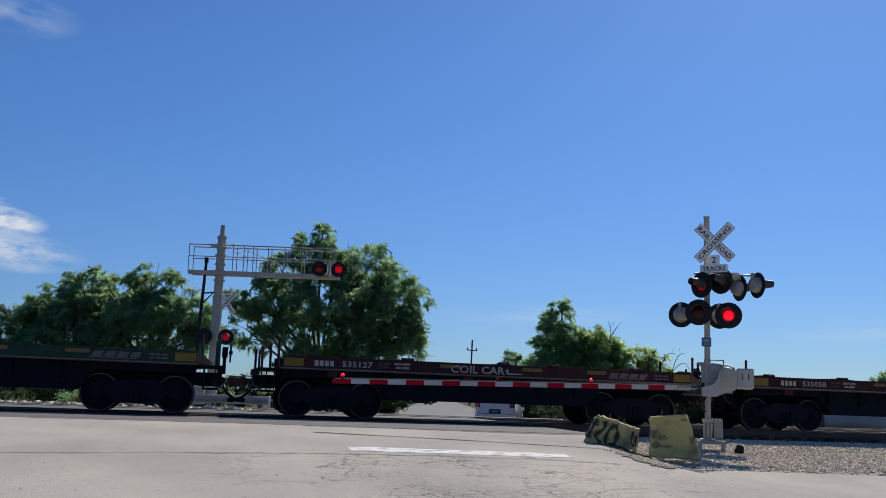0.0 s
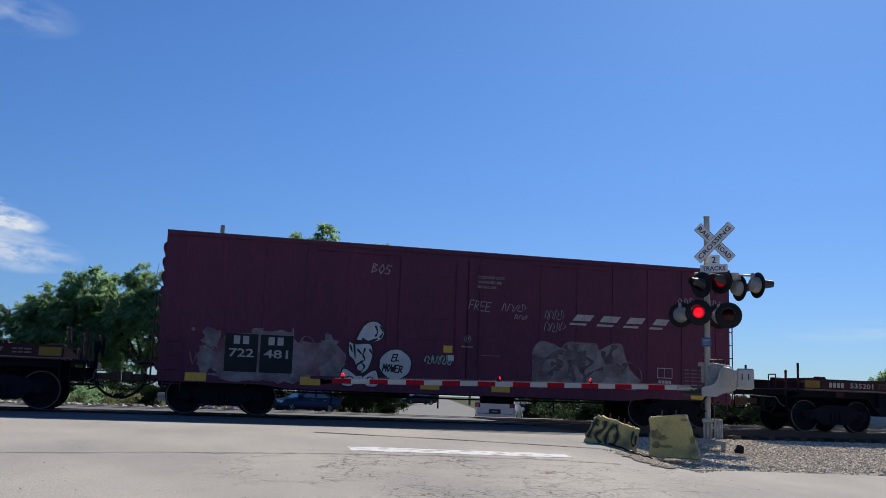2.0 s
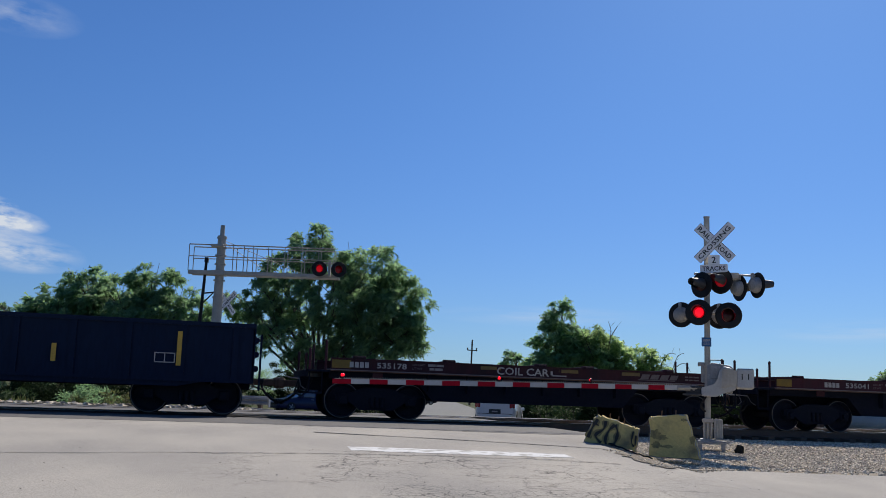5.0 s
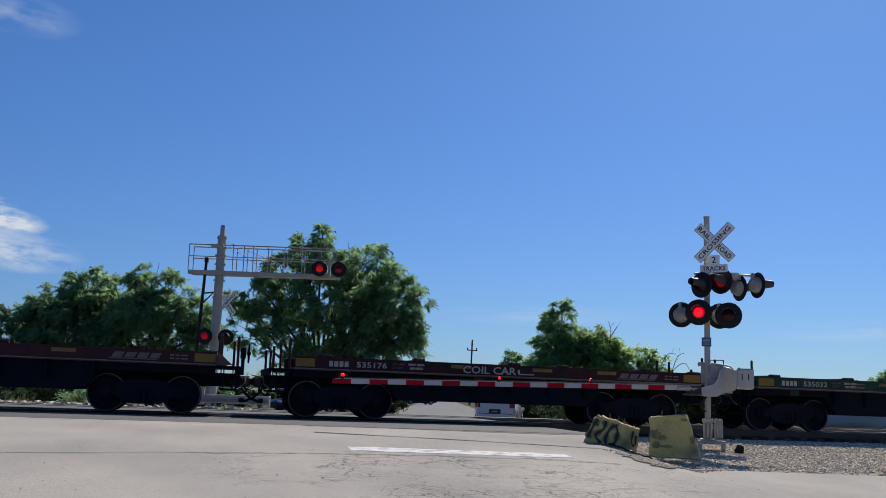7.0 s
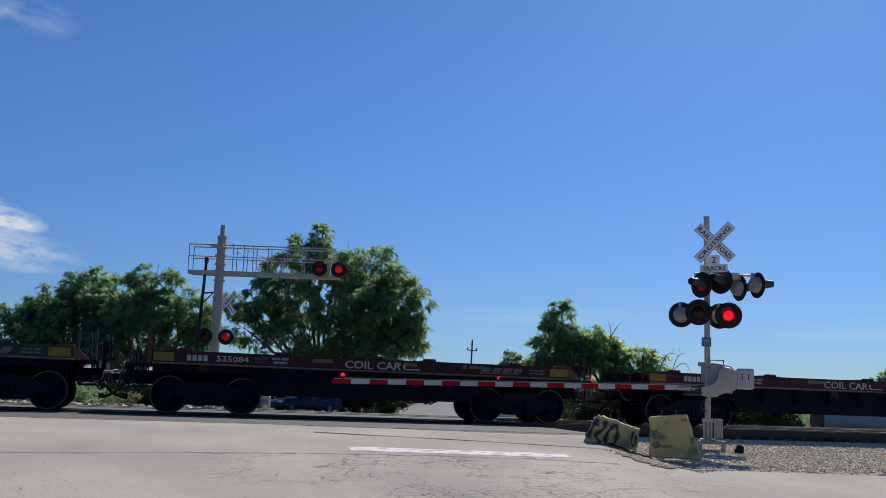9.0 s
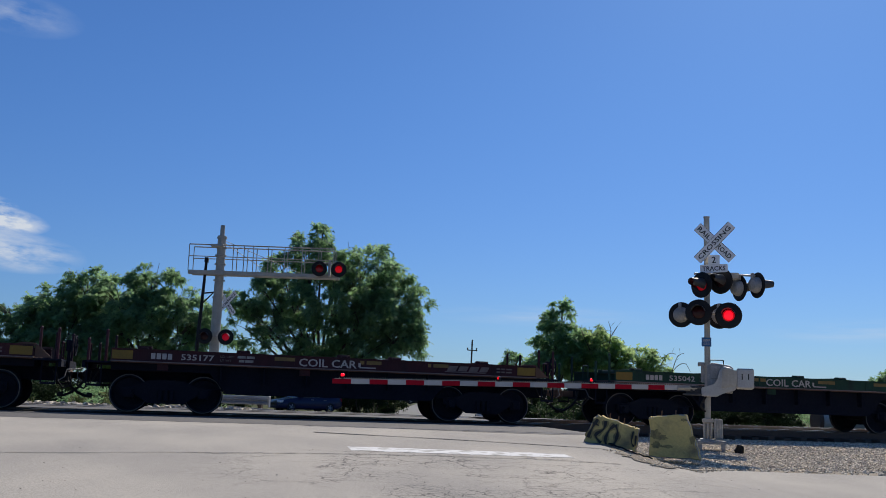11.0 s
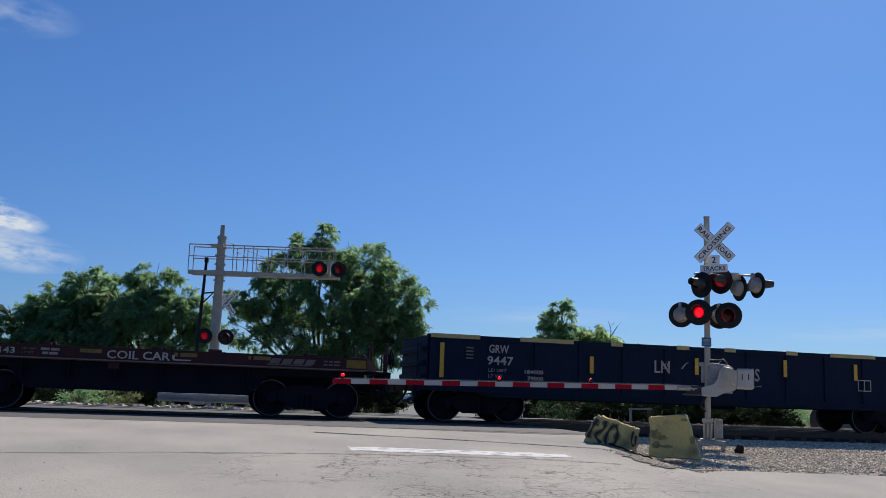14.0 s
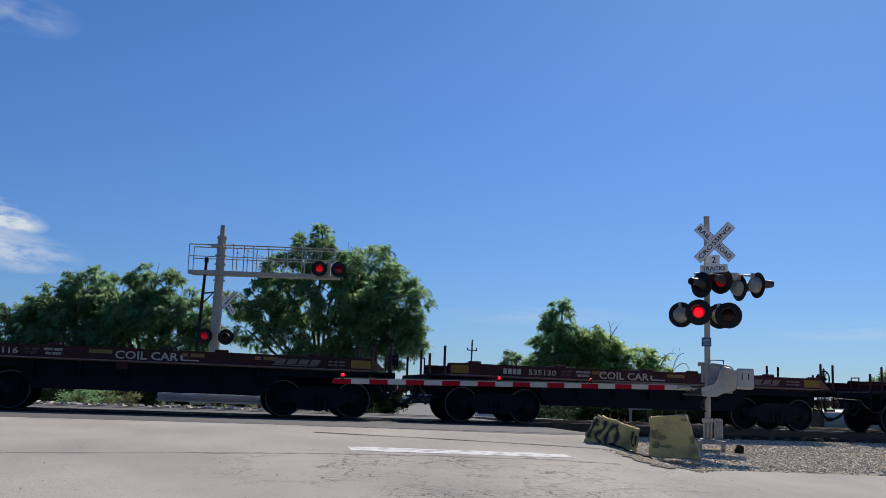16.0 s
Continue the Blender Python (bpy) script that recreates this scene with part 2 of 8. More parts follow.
M_BOX = mat("boxcar_red_paint", (0.108, 0.029, 0.059), (0.082, 0.026, 0.051), spec=0.2, rough=0.6, scale=0.9, fine=14, var=0.9, stretch=(1.2, 1, 0.25), grain=0.12, bump=0.05)
M_BOXROOF = mat("boxcar_roof_metal", (0.14, 0.10, 0.10), (0.08, 0.03, 0.035), rough=0.5, metal=0.3)
M_GOND = mat("gondola_black_paint", (0.0055, 0.0135, 0.036), (0.0105, 0.0185, 0.040), spec=0.12, rough=0.65, scale=0.9, fine=12, stretch=(1.2, 1, 0.3))
M_PANEL = mat("chalky_white_paint", (0.74, 0.71, 0.64), (0.44, 0.39, 0.31), rough=0.85, scale=1.6, grain=0.05, bump=0.05)
M_YTAPE = mat("yellow_reflector", (0.62, 0.36, 0.03), (0.42, 0.26, 0.05), rough=0.5, scale=5)
M_CREAM = mat("faded_yellow_chord", (0.46, 0.38, 0.17), (0.30, 0.25, 0.14), rough=0.7, scale=4)
M_LETTER = mat("white_lettering", (0.42, 0.40, 0.38), (0.22, 0.19, 0.185), rough=0.7, scale=5, fine=40)
M_DIMY = mat("dirty_yellow_panel", (0.23, 0.14, 0.015), (0.12, 0.08, 0.02), rough=0.7, scale=4)
M_DULLY = mat("dusty_yellow_tape", (0.20, 0.13, 0.035), (0.10, 0.07, 0.03), rough=0.7, scale=4)
M_LDIM = mat("worn_grey_lettering", (0.16, 0.13, 0.125), (0.07, 0.045, 0.045), rough=0.8, scale=5, fine=40)
M_LDIM2 = mat("worn_white_lettering", (0.30, 0.28, 0.27), (0.12, 0.11, 0.11), rough=0.8, scale=9, fine=40)
M_GRAF = mat("silver_graffiti", (0.40, 0.38, 0.38), (0.20, 0.14, 0.15), spec=0.2, rough=0.6, scale=2.2, fine=12, var=0.9)
M_GRAFD = mat("thin_silver_overspray", (0.25, 0.20, 0.215), (0.125, 0.04, 0.06), spec=0.2, rough=0.6, scale=1.6, fine=9, var=1.0)
M_NUMBER = mat("faded_black_panel", (0.014, 0.022, 0.023), (0.03, 0.034, 0.036), spec=0.15, rough=0.7, scale=2.5)
M_GRAFS = mat("washed_silver_paint", (0.235, 0.225, 0.225), (0.13, 0.09, 0.10), spec=0.2, rough=0.65, scale=1.8, fine=9, var=1.0, grain=0.2)
M_SMEAR = mat("dark_smear", (0.085, 0.065, 0.075), (0.17, 0.145, 0.15), spec=0.1, rough=0.8, scale=3, fine=12, var=0.9)
M_GRAFT = mat("pale_marker_line", (0.34, 0.29, 0.32), (0.18, 0.12, 0.14), rough=0.7, scale=5)
M_GRAFW = mat("white_graffiti", (0.52, 0.52, 0.52), (0.34, 0.33, 0.34), rough=0.6, scale=3)
M_GRAFG = mat("pale_green_graffiti", (0.22, 0.40, 0.32), rough=0.6)
M_BARK = mat("bark", (0.10, 0.085, 0.065), (0.06, 0.05, 0.04), rough=0.95, scale=6, fine=40, bump=0.5)
M_LEAF = leaf_mat("green_leaves", (0.092, 0.162, 0.080), (0.190, 0.285, 0.135), 0.58)
M_LEAF2 = leaf_mat("dark_leaves", (0.100, 0.180, 0.086), (0.215, 0.320, 0.145), 0.60)
M_LEAF4 = leaf_mat("sunny_leaves", (0.11, 0.175, 0.075), (0.30, 0.38, 0.165), 0.75)
# near-black leaf green: the shade on these bushes is put into the colour
M_LEAF3 = leaf_mat("shade_darkened_leaves", (0.016, 0.028, 0.012), (0.036, 0.058, 0.022), 0.1, 0.02)
M_BUSH = leaf_mat("dusty_bush_leaves", (0.022, 0.048, 0.018), (0.085, 0.125, 0.05), 0.15, 0.05)
M_WEED = leaf_mat("weed_leaves", (0.05, 0.075, 0.024), (0.145, 0.14, 0.058))
M_WCAR = mat("silver_white_car_paint", (0.52, 0.53, 0.55), (0.47, 0.48, 0.50), rough=0.3, coat=0.7, grain=0.02, bump=0)
M_BCAR = mat("dark_blue_car_paint", (0.009, 0.013, 0.052), (0.008, 0.011, 0.045), spec=0.3, rough=0.3, coat=0.35, grain=0.02, bump=0)
M_DCAR = mat("dark_grey_car_paint", (0.012, 0.012, 0.014), spec=0.25, rough=0.3, coat=0.1, grain=0.02, bump=0)
M_GLASS = glass_mat("car_glass")
M_TYRE = mat("tyre_rubber", (0.02, 0.02, 0.02), rough=0.85)
M_TAIL = mat("tail_lamp_red", (0.22, 0.01, 0.02), rough=0.15, grain=0.05, coat=0.5)
M_HEAD = mat("headlamp_clear", (0.7, 0.72, 0.75), rough=0.1, grain=0.02, coat=0.5)
M_POLEWOOD = mat("pole_wood", (0.10, 0.075, 0.055), rough=0.9)
M_TANK = mat("silver_tank_paint", (0.50, 0.47, 0.43), (0.33, 0.30, 0.27), rough=0.5, metal=0.0, scale=0.9, var=0.9, spec=0.2)


# ---------------------------------------------------------------- mesh helpers
def T(x, y, z):
    return Matrix.Translation((x, y, z))


def box(bm, size, at, rot=None, bevel=0.0):
    """A box of that size round a point, with bevelled edges if wanted."""
    m = T(*at) @ (rot or Matrix()) @ Matrix.Diagonal((*size, 1))
    vs = bmesh.ops.create_cube(bm, size=1.0, matrix=m)["verts"]
    if bevel:
        es = list({e for v in vs for e in v.link_edges})
        bmesh.ops.bevel(bm, geom=es, offset=bevel, segments=1, affect="EDGES", profile=0.5)
    return vs


def cyl(bm, r, h, at, axis="Z", seg=16, r2=None):
    rot = {"Z": Matrix(), "X": Matrix.Rotation(radians(90), 4, "Y"), "Y": Matrix.Rotation(radians(-90), 4, "X")}[axis]
    return bmesh.ops.create_cone(bm, cap_ends=True, segments=seg, radius1=r, radius2=r if r2 is None else r2, depth=h, matrix=T(*at) @ rot)["verts"]


def rod(bm, a, b, r, seg=8, r2=None):
    """A round bar from a to b."""
    a, b = Vector(a), Vector(b)
    d = b - a
    m = T(*((a + b) / 2)) @ d.to_track_quat("Z", "Y").to_matrix().to_4x4()
    return bmesh.ops.create_cone(bm, cap_ends=True, segments=seg, radius1=r, radius2=r if r2 is None else r2, depth=d.length, matrix=m)["verts"]


def tube(bm, pts, r, seg=6):
    for a, b in zip(pts, pts[1:]):
        rod(bm, a, b, r, seg)


def prism(bm, pts, y0, y1):
    """A plate: the outline pts (x, z) from y0 to y1."""
    a = [bm.verts.new((x, y0, z)) for x, z in pts]
    b = [bm.verts.new((x, y1, z)) for x, z in pts]
    k = len(pts)
    bm.faces.new(a)
    bm.faces.new(b[::-1])
    for i in range(k):
        bm.faces.new((a[i], b[i], b[(i + 1) % k], a[(i + 1) % k]))


def lathe(bm, prof, axis_y=0.0, seg=32):
    """A body turned round the y axis; prof is (radius, y)."""
    rings = [[bm.verts.new((r * math.cos(2 * math.pi * i / seg), y, r * math.sin(2 * math.pi * i / seg))) for i in range(seg)] for r, y in prof]
    for a, b in zip(rings, rings[1:]):
        for i in range(seg):
            bm.faces.new((a[i], a[(i + 1) % seg], b[(i + 1) % seg], b[i]))
    return rings


def part(name, bm, material, parent=None, label="", m=None, smooth=False):
    """Links a bmesh as one mesh object, under a thing or a part."""
    me = bpy.data.meshes.new(name)
    bmesh.ops.recalc_face_normals(bm, faces=bm.faces[:])
    bm.to_mesh(me)
    bm.free()
    for x in (material if isinstance(material, (list, tuple)) else [material]):
        me.materials.append(x)
    if smooth:
        for p in me.polygons:
            p.use_smooth = True
        me.set_sharp_from_angle(angle=radians(35))
    ob = new(name, me)
    if parent:
        ob.parent = parent
    if m:
        ob.matrix_basis = m
    return tagged(ob, label) if label else ob


def share(name, src, parent, m):
    """Another object on the mesh of src."""
    ob = new(name, src.data)
    ob.parent = parent
    ob.matrix_basis = m
    return ob


def raw(name, verts, faces, material, parent=None, label="", m=None):
    me = bpy.data.meshes.new(name)
    me.from_pydata(verts, [], faces)
    me.materials.append(material)
    ob = new(name, me)
    if parent:
        ob.parent = parent
    if m:
        ob.matrix_basis = m
    return tagged(ob, label) if label else ob


def thing(name, at, label, category, group=""):
    ob = new(name)
    ob.empty_display_size = 0.2
    ob.matrix_basis = at if isinstance(at, Matrix) else T(*at)
    return tagged(ob, label, category, group)


TEXT_CACHE = {}


def text_part(name, s, height, material, parent, m, width=None, label=""):
    """Letters standing in the xz plane and facing -y, their lower left corner at the origin of m."""
    key = (s, height, width)
    if key not in TEXT_CACHE:
        cu = bpy.data.curves.new("letters", "FONT")
        cu.body, cu.size, cu.extrude, cu.resolution_u, cu.offset = s, 1.0, 0.0, 2, 0.018
        tmp = new("letters", cu)
        bpy.context.view_layer.update()
        me = bpy.data.meshes.new_from_object(tmp.evaluated_get(bpy.context.evaluated_depsgraph_get()))
        bpy.data.objects.remove(tmp)
        co = np.array([v.co[:] for v in me.vertices])
        lo, hi = co.min(0), co.max(0)
        k = height / (hi[1] - lo[1])
        kx = width / (hi[0] - lo[0]) if width else k
        for v in me.vertices:
            v.co = ((v.co.x - lo[0]) * kx, 0.0, (v.co.y - lo[1]) * k)
        TEXT_CACHE[key] = me
    me = TEXT_CACHE[key].copy()
    me.materials.clear()
    me.materials.append(material)
    ob = new(name, me)
    ob.parent, ob.matrix_basis = parent, m
    return tagged(ob, label) if label else ob


def bars_part(name, widths, h, gap, material, parent, m, slant=0.0, rows=1, row_gap=0.05):
    """Unreadable or brand lettering as plain bars, facing -y, each a mesh of its own."""
    for r in range(rows):
        x, z = 0.0, -r * (h + row_gap)
        for w in widths:
            key = ("bar", w, h, slant)
            if key not in TEXT_CACHE:
                me = bpy.data.meshes.new(name)
                me.from_pydata([(0, 0, 0), (w, 0, 0), (w + slant * h, 0, h), (slant * h, 0, h)], [], [(0, 1, 2, 3)])
                TEXT_CACHE[key] = me
            me = TEXT_CACHE[key]
            if not me.materials:
                me.materials.append(material)
            elif me.materials[0] is not material:
                me = me.copy()
                me.materials[0] = material
            ob = new(name, me)
            ob.parent, ob.matrix_basis = parent, m @ T(x, 0, z)
            x += w + gap


def axis(lat, dist):
    """A point of the plan given beside and along the road that leads away from the viewer."""
    return lat * math.cos(YAW) + dist * math.sin(YAW), -lat * math.sin(YAW) + dist * math.cos(YAW)


PY = [-200, 0, 6, 11, 15, 18.5, 23.2, 33, 38, 45, 60, 3000]
P_ROAD = [-0.85, -0.85, -0.75, -0.50, -0.22, -0.05, -0.03, -0.03, -0.40, -0.65, -0.55, -0.55]
P_SIDE = [-0.85, -0.85, -0.78, -0.62, -0.46, -0.42, -0.30, -0.03, -0.40, -0.65, -0.55, -0.55]


def gzv(x, y):
    """The height of the ground: the road climbs to the crossing, the gravel beside it stays lower."""
    k = np.clip((x - 7.0 - 1.5 * np.clip((y - 16) / 4, 0, 1)) / 1.5, 0, 1)
    k = k * k * (3 - 2 * k)
    return (1 - k) * np.interp(y, PY, P_ROAD) + k * np.interp(y, PY, P_SIDE)


def gz(y, x=0.0):
    return float(gzv(np.array(x), np.array(y)))


# ---------------------------------------------------------------- ground
def sheet(name, rows, material, lift, label, category, kind="structure", columns=24, jag=0.0):
    """A strip of ground that follows the profile; rows are (y, x from, x to)."""
    rnd = random.Random(5)
    verts, faces = [], []
    lo, hi = min(r[1] for r in rows), max(r[2] for r in rows)
    grid = sorted([lo + (hi - lo) * i / columns for i in range(columns + 1)] + [6.0 + 0.25 * i for i in range(25) if lo < 6.0 + 0.25 * i < hi])
    w = len(grid)
    for y, x0, x1 in rows:
        j0, j1 = rnd.uniform(-jag, jag), rnd.uniform(-jag, jag)
        for x in grid:
            x = min(max(x, x0 + j0), x1 + j1)
            verts.append((x, y, gz(y, x) + lift))
    for r in range(len(rows) - 1):
        for i in range(w - 1):
            q = (r * w + i, r * w + i + 1, r * w + w + i + 1, r * w + w + i)
            if verts[q[1]][0] - verts[q[0]][0] + verts[q[2]][0] - verts[q[3]][0] > 1e-4:
                faces.append(q)
    return tagged(raw(name, verts, faces, material), label, category, "", kind)


def lerp_rows(ys, pts):
    a = sorted(pts)
    py, p0, p1 = [p[0] for p in a], [p[1] for p in a], [p[2] for p in a]
    return [(y, float(np.interp(y, py, p0)), float(np.interp(y, py, p1))) for y in ys]


def build_ground():
    ys = [-200, -100, -40, -10, 0, 8, 10, 13, 15, 16, 17, 18, 19, 20, 21.3, 23.2, 26, 29, 33, 35, 38, 41, 45, 52, 60, 90, 150, 300, 700, 1500, 2900]
    xs = [-1500, -700, -300, -120, -60, -30, -12, 0, 5] + [6.5 + 0.5 * i for i in range(15)] + [16, 20, 30, 60, 120, 300, 700, 1500]
    ys = sorted(ys + [13.5, 14.5, 15.5, 16.5, 17.5, 18.5, 19.5, 20.5, 22, 24.5, 27.5, 31])
    verts = [(x, y, gz(y, x) - 0.10) for y in ys for x in xs]
    w = len(xs)
    faces = [(r * w + i, r * w + i + 1, r * w + w + i + 1, r * w + w + i) for r in range(len(ys) - 1) for i in range(w - 1)]
    tagged(raw("ground", verts, faces, M_EARTH), "dry earth and weeds beside the railway", "ground", "", "structure")
    near = lerp_rows([-40, -20, 0, 6, 8.5, 11, 13] + [14 + 0.15 * i for i in range(63)],
                     [(-40, -45, 45), (14.55, -45, 45), (14.7, -45, 15), (14.82, -45, 12), (14.95, -45, 11), (15.2, -45, 9.8), (15.32, -45, 8.3), (15.7, -45, 7.6), (16.3, -45, 7.35), (17.2, -45, 7.3), (18.6, -45, 8.0), (20.5, -45, 8.6), (23.4, -45, 9.6)])
    sheet("pavement", near, M_ROAD, -0.005, "worn pale pavement with cracks and grit", "pavement", columns=150, jag=0.06)
    dark = lerp_rows([18.8 + 0.1 * i for i in range(59)], [(18.8, 6.6, 7.7), (19.1, 5.5, 8.0), (19.9, 3.8, 8.4), (20.15, 1.5, 8.6), (20.35, -4, 8.7), (20.5, -30, 8.8), (24.6, -30, 10.0)])
    sheet("crossing_surface", dark, M_CROSS, -0.001, "dark asphalt of the railway crossing", "road", columns=90, jag=0.05)
    # two panels whose near-black colour stands in for shade under the train
    sheet("crossing_surface", [(24.05, -30, 9.9), (24.88, -30, 10.1)], M_RUBBER, 0.022, "panel beside the rail, darkened for the train shadow", "road")
    sheet("crossing_surface", [(25.10, -30, 10.2), (25.7, -30, 10.3), (26.38, -30, 10.4)], M_RUBBER, 0.024, "panel between the rails, darkened for the train shadow", "road")
    sheet("crossing_surface", [(26.62, -30, 10.4), (28, -30, 11), (29.40, -30, 11.5)], M_CROSS, 0.02, "dark asphalt between the two tracks", "road")
    sheet("crossing_surface", [(29.62, -30, 11.5), (30.9, -30, 12)], M_CROSS, 0.02, "dark asphalt between the far rails", "road")
    sheet("crossing_surface", [(31.14, -30, 12), (33, -30, 13)], M_CROSS, 0.01, "dark asphalt past the far track", "road")
    # the road that goes on past the crossing
    rows = []
    for d in [33, 36, 39, 42, 46, 52, 60, 75, 100, 150, 260, 600]:
        (x0, y0), (x1, y1) = axis(-2.9 - max(0, 40 - d) * 0.6, d), axis(3.9, d)
        rows.append((x0, y0, x1, y1))
    verts, faces = [], []
    for x0, y0, x1, y1 in rows:
        for i in range(5):
            x, y = x0 + (x1 - x0) * i / 4, y0 + (y1 - y0) * i / 4
            verts.append((x, y, gz(y) + 0.012))
    for r in range(len(rows) - 1):
        for i in range(4):
            faces.append((r * 5 + i, r * 5 + i + 1, r * 5 + 6 + i, r * 5 + 5 + i))
    tagged(raw("road", verts, faces, M_FARROAD), "grey road leading away behind the crossing", "road", "", "structure")
    lot = lerp_rows([33, 36, 39, 42, 45, 50, 56, 60], [(33, -9, 9), (45, -7, 10), (60, -6, 12)])
    sheet("pavement", lot, M_FARROAD, -0.02, "grey paved yard beside the far road", "pavement", columns=8)
    # stop line and tar joint
    verts = [(2.42, 15.50), (5.93, 15.08), (5.95, 14.58), (2.40, 14.92)]
    vs, fs = [], []
    n = 40
    for i in range(n + 1):
        f = i / n
        wob = 0.014 * math.sin(i * 1.7) + 0.012 * math.sin(i * 4.1)
        for a, b in ((verts[0], verts[1]), (verts[3], verts[2])):
            x, y = a[0] + (b[0] - a[0]) * f, a[1] + (b[1] - a[1]) * f + wob
            vs.append((x, y, gz(y) - 0.001))
    for i in range(n):
        fs.append((2 * i, 2 * i + 1, 2 * i + 3, 2 * i + 2))
    tagged(raw("stop_line", vs, fs, M_LINE), "worn white stop line painted on the pavement", "road marking", "", "structure")
    crack("tar_joint", [(2.15, 17.82), (4.57, 17.06), (6.73, 16.19), (7.33, 15.86)], 0.046, 3, 0.01)
    rnd = random.Random(11)
    for k in range(34):
        x, y = rnd.uniform(0.6, 6.4) + rnd.uniform(-0.5, 0.8), rnd.uniform(10.9, 14.6)
        pts, a = [(x, y)], rnd.choice((0.0, 0.0, 0.9, -0.8)) + rnd.uniform(-0.3, 0.3) - YAW
        for i in range(rnd.randint(4, 12)):
            a += rnd.uniform(-0.5, 0.5)
            x, y = x + 0.16 * math.cos(a), y + 0.16 * math.sin(a)
            pts.append((x, y))
        crack("pavement_crack", pts, rnd.uniform(0.003, 0.007), 1, 0.0)
    crack("pavement_crack", [(-2.6, 13.9), (-0.28, 14.28), (1.0, 14.4), (2.15, 14.53), (4.0, 14.45), (5.65, 14.28), (6.46, 13.96)], 0.016, 6, 0.04)


def crack(name, pts, w, sub, wob):
    rnd = random.Random(len(pts) * 7 + int(pts[0][0] * 100))
    line = []
    for a, b in zip(pts, pts[1:]):
        for i in range(sub):
            f = i / sub
            line.append((a[0] + (b[0] - a[0]) * f + rnd.uniform(-wob, wob), a[1] + (b[1] - a[1]) * f + rnd.uniform(-wob, wob)))
    line.append(pts[-1])
    vs, fs = [], []
    for i, (x, y) in enumerate(line):
        k = w * rnd.uniform(0.5, 1.3)
        vs += [(x, y - k, gz(y - k, x) + 0.003), (x, y + k, gz(y + k, x) + 0.003)]
        if i:
            fs.append((2 * i - 2, 2 * i - 1, 2 * i + 1, 2 * i))
    tagged(raw(name, vs, fs, M_CRACK), "dark crack in the pavement", "crack", "", "structure")


def build_track(y0, name):
    t = thing(name, (0, y0, 0), "steel railway track on dark wooden ties", "railway track")
    for s in (-1, 1):
        bm = bmesh.new()
        y = s * 0.755
        prism(bm, [(-110, -0.045), (110, -0.045), (110, -0.17), (-110, -0.17)], y - 0.011, y + 0.011)
        prism(bm, [(-110, 0.0), (110, 0.0), (110, -0.045), (-110, -0.045)], y - 0.036, y + 0.036)
        prism(bm, [(-110, -0.155), (110, -0.155), (110, -0.175), (-110, -0.175)], y - 0.075, y + 0.075)
        r = part("rail", bm, [M_RAIL, M_RAILTOP], t)
        for p in r.data.polygons:
            if p.normal.z > 0.9 and abs(p.center.z) < 0.01:
                p.material_index = 1
    bm = bmesh.new()
    box(bm, (0.22, 2.6, 0.15), (0, 0, 0), bevel=0.012)
    first = part("tie", bm, M_TIE, t, "", T(10.6, 0, -0.25))
    for i in range(1, 60):
        share("tie", first, t, pose(10.6 + 0.53 * i, 0, -0.25 + 0.008 * math.sin(i * 3.3), 0, 0, 0.8 * math.sin(i * 5.1)))
    return t


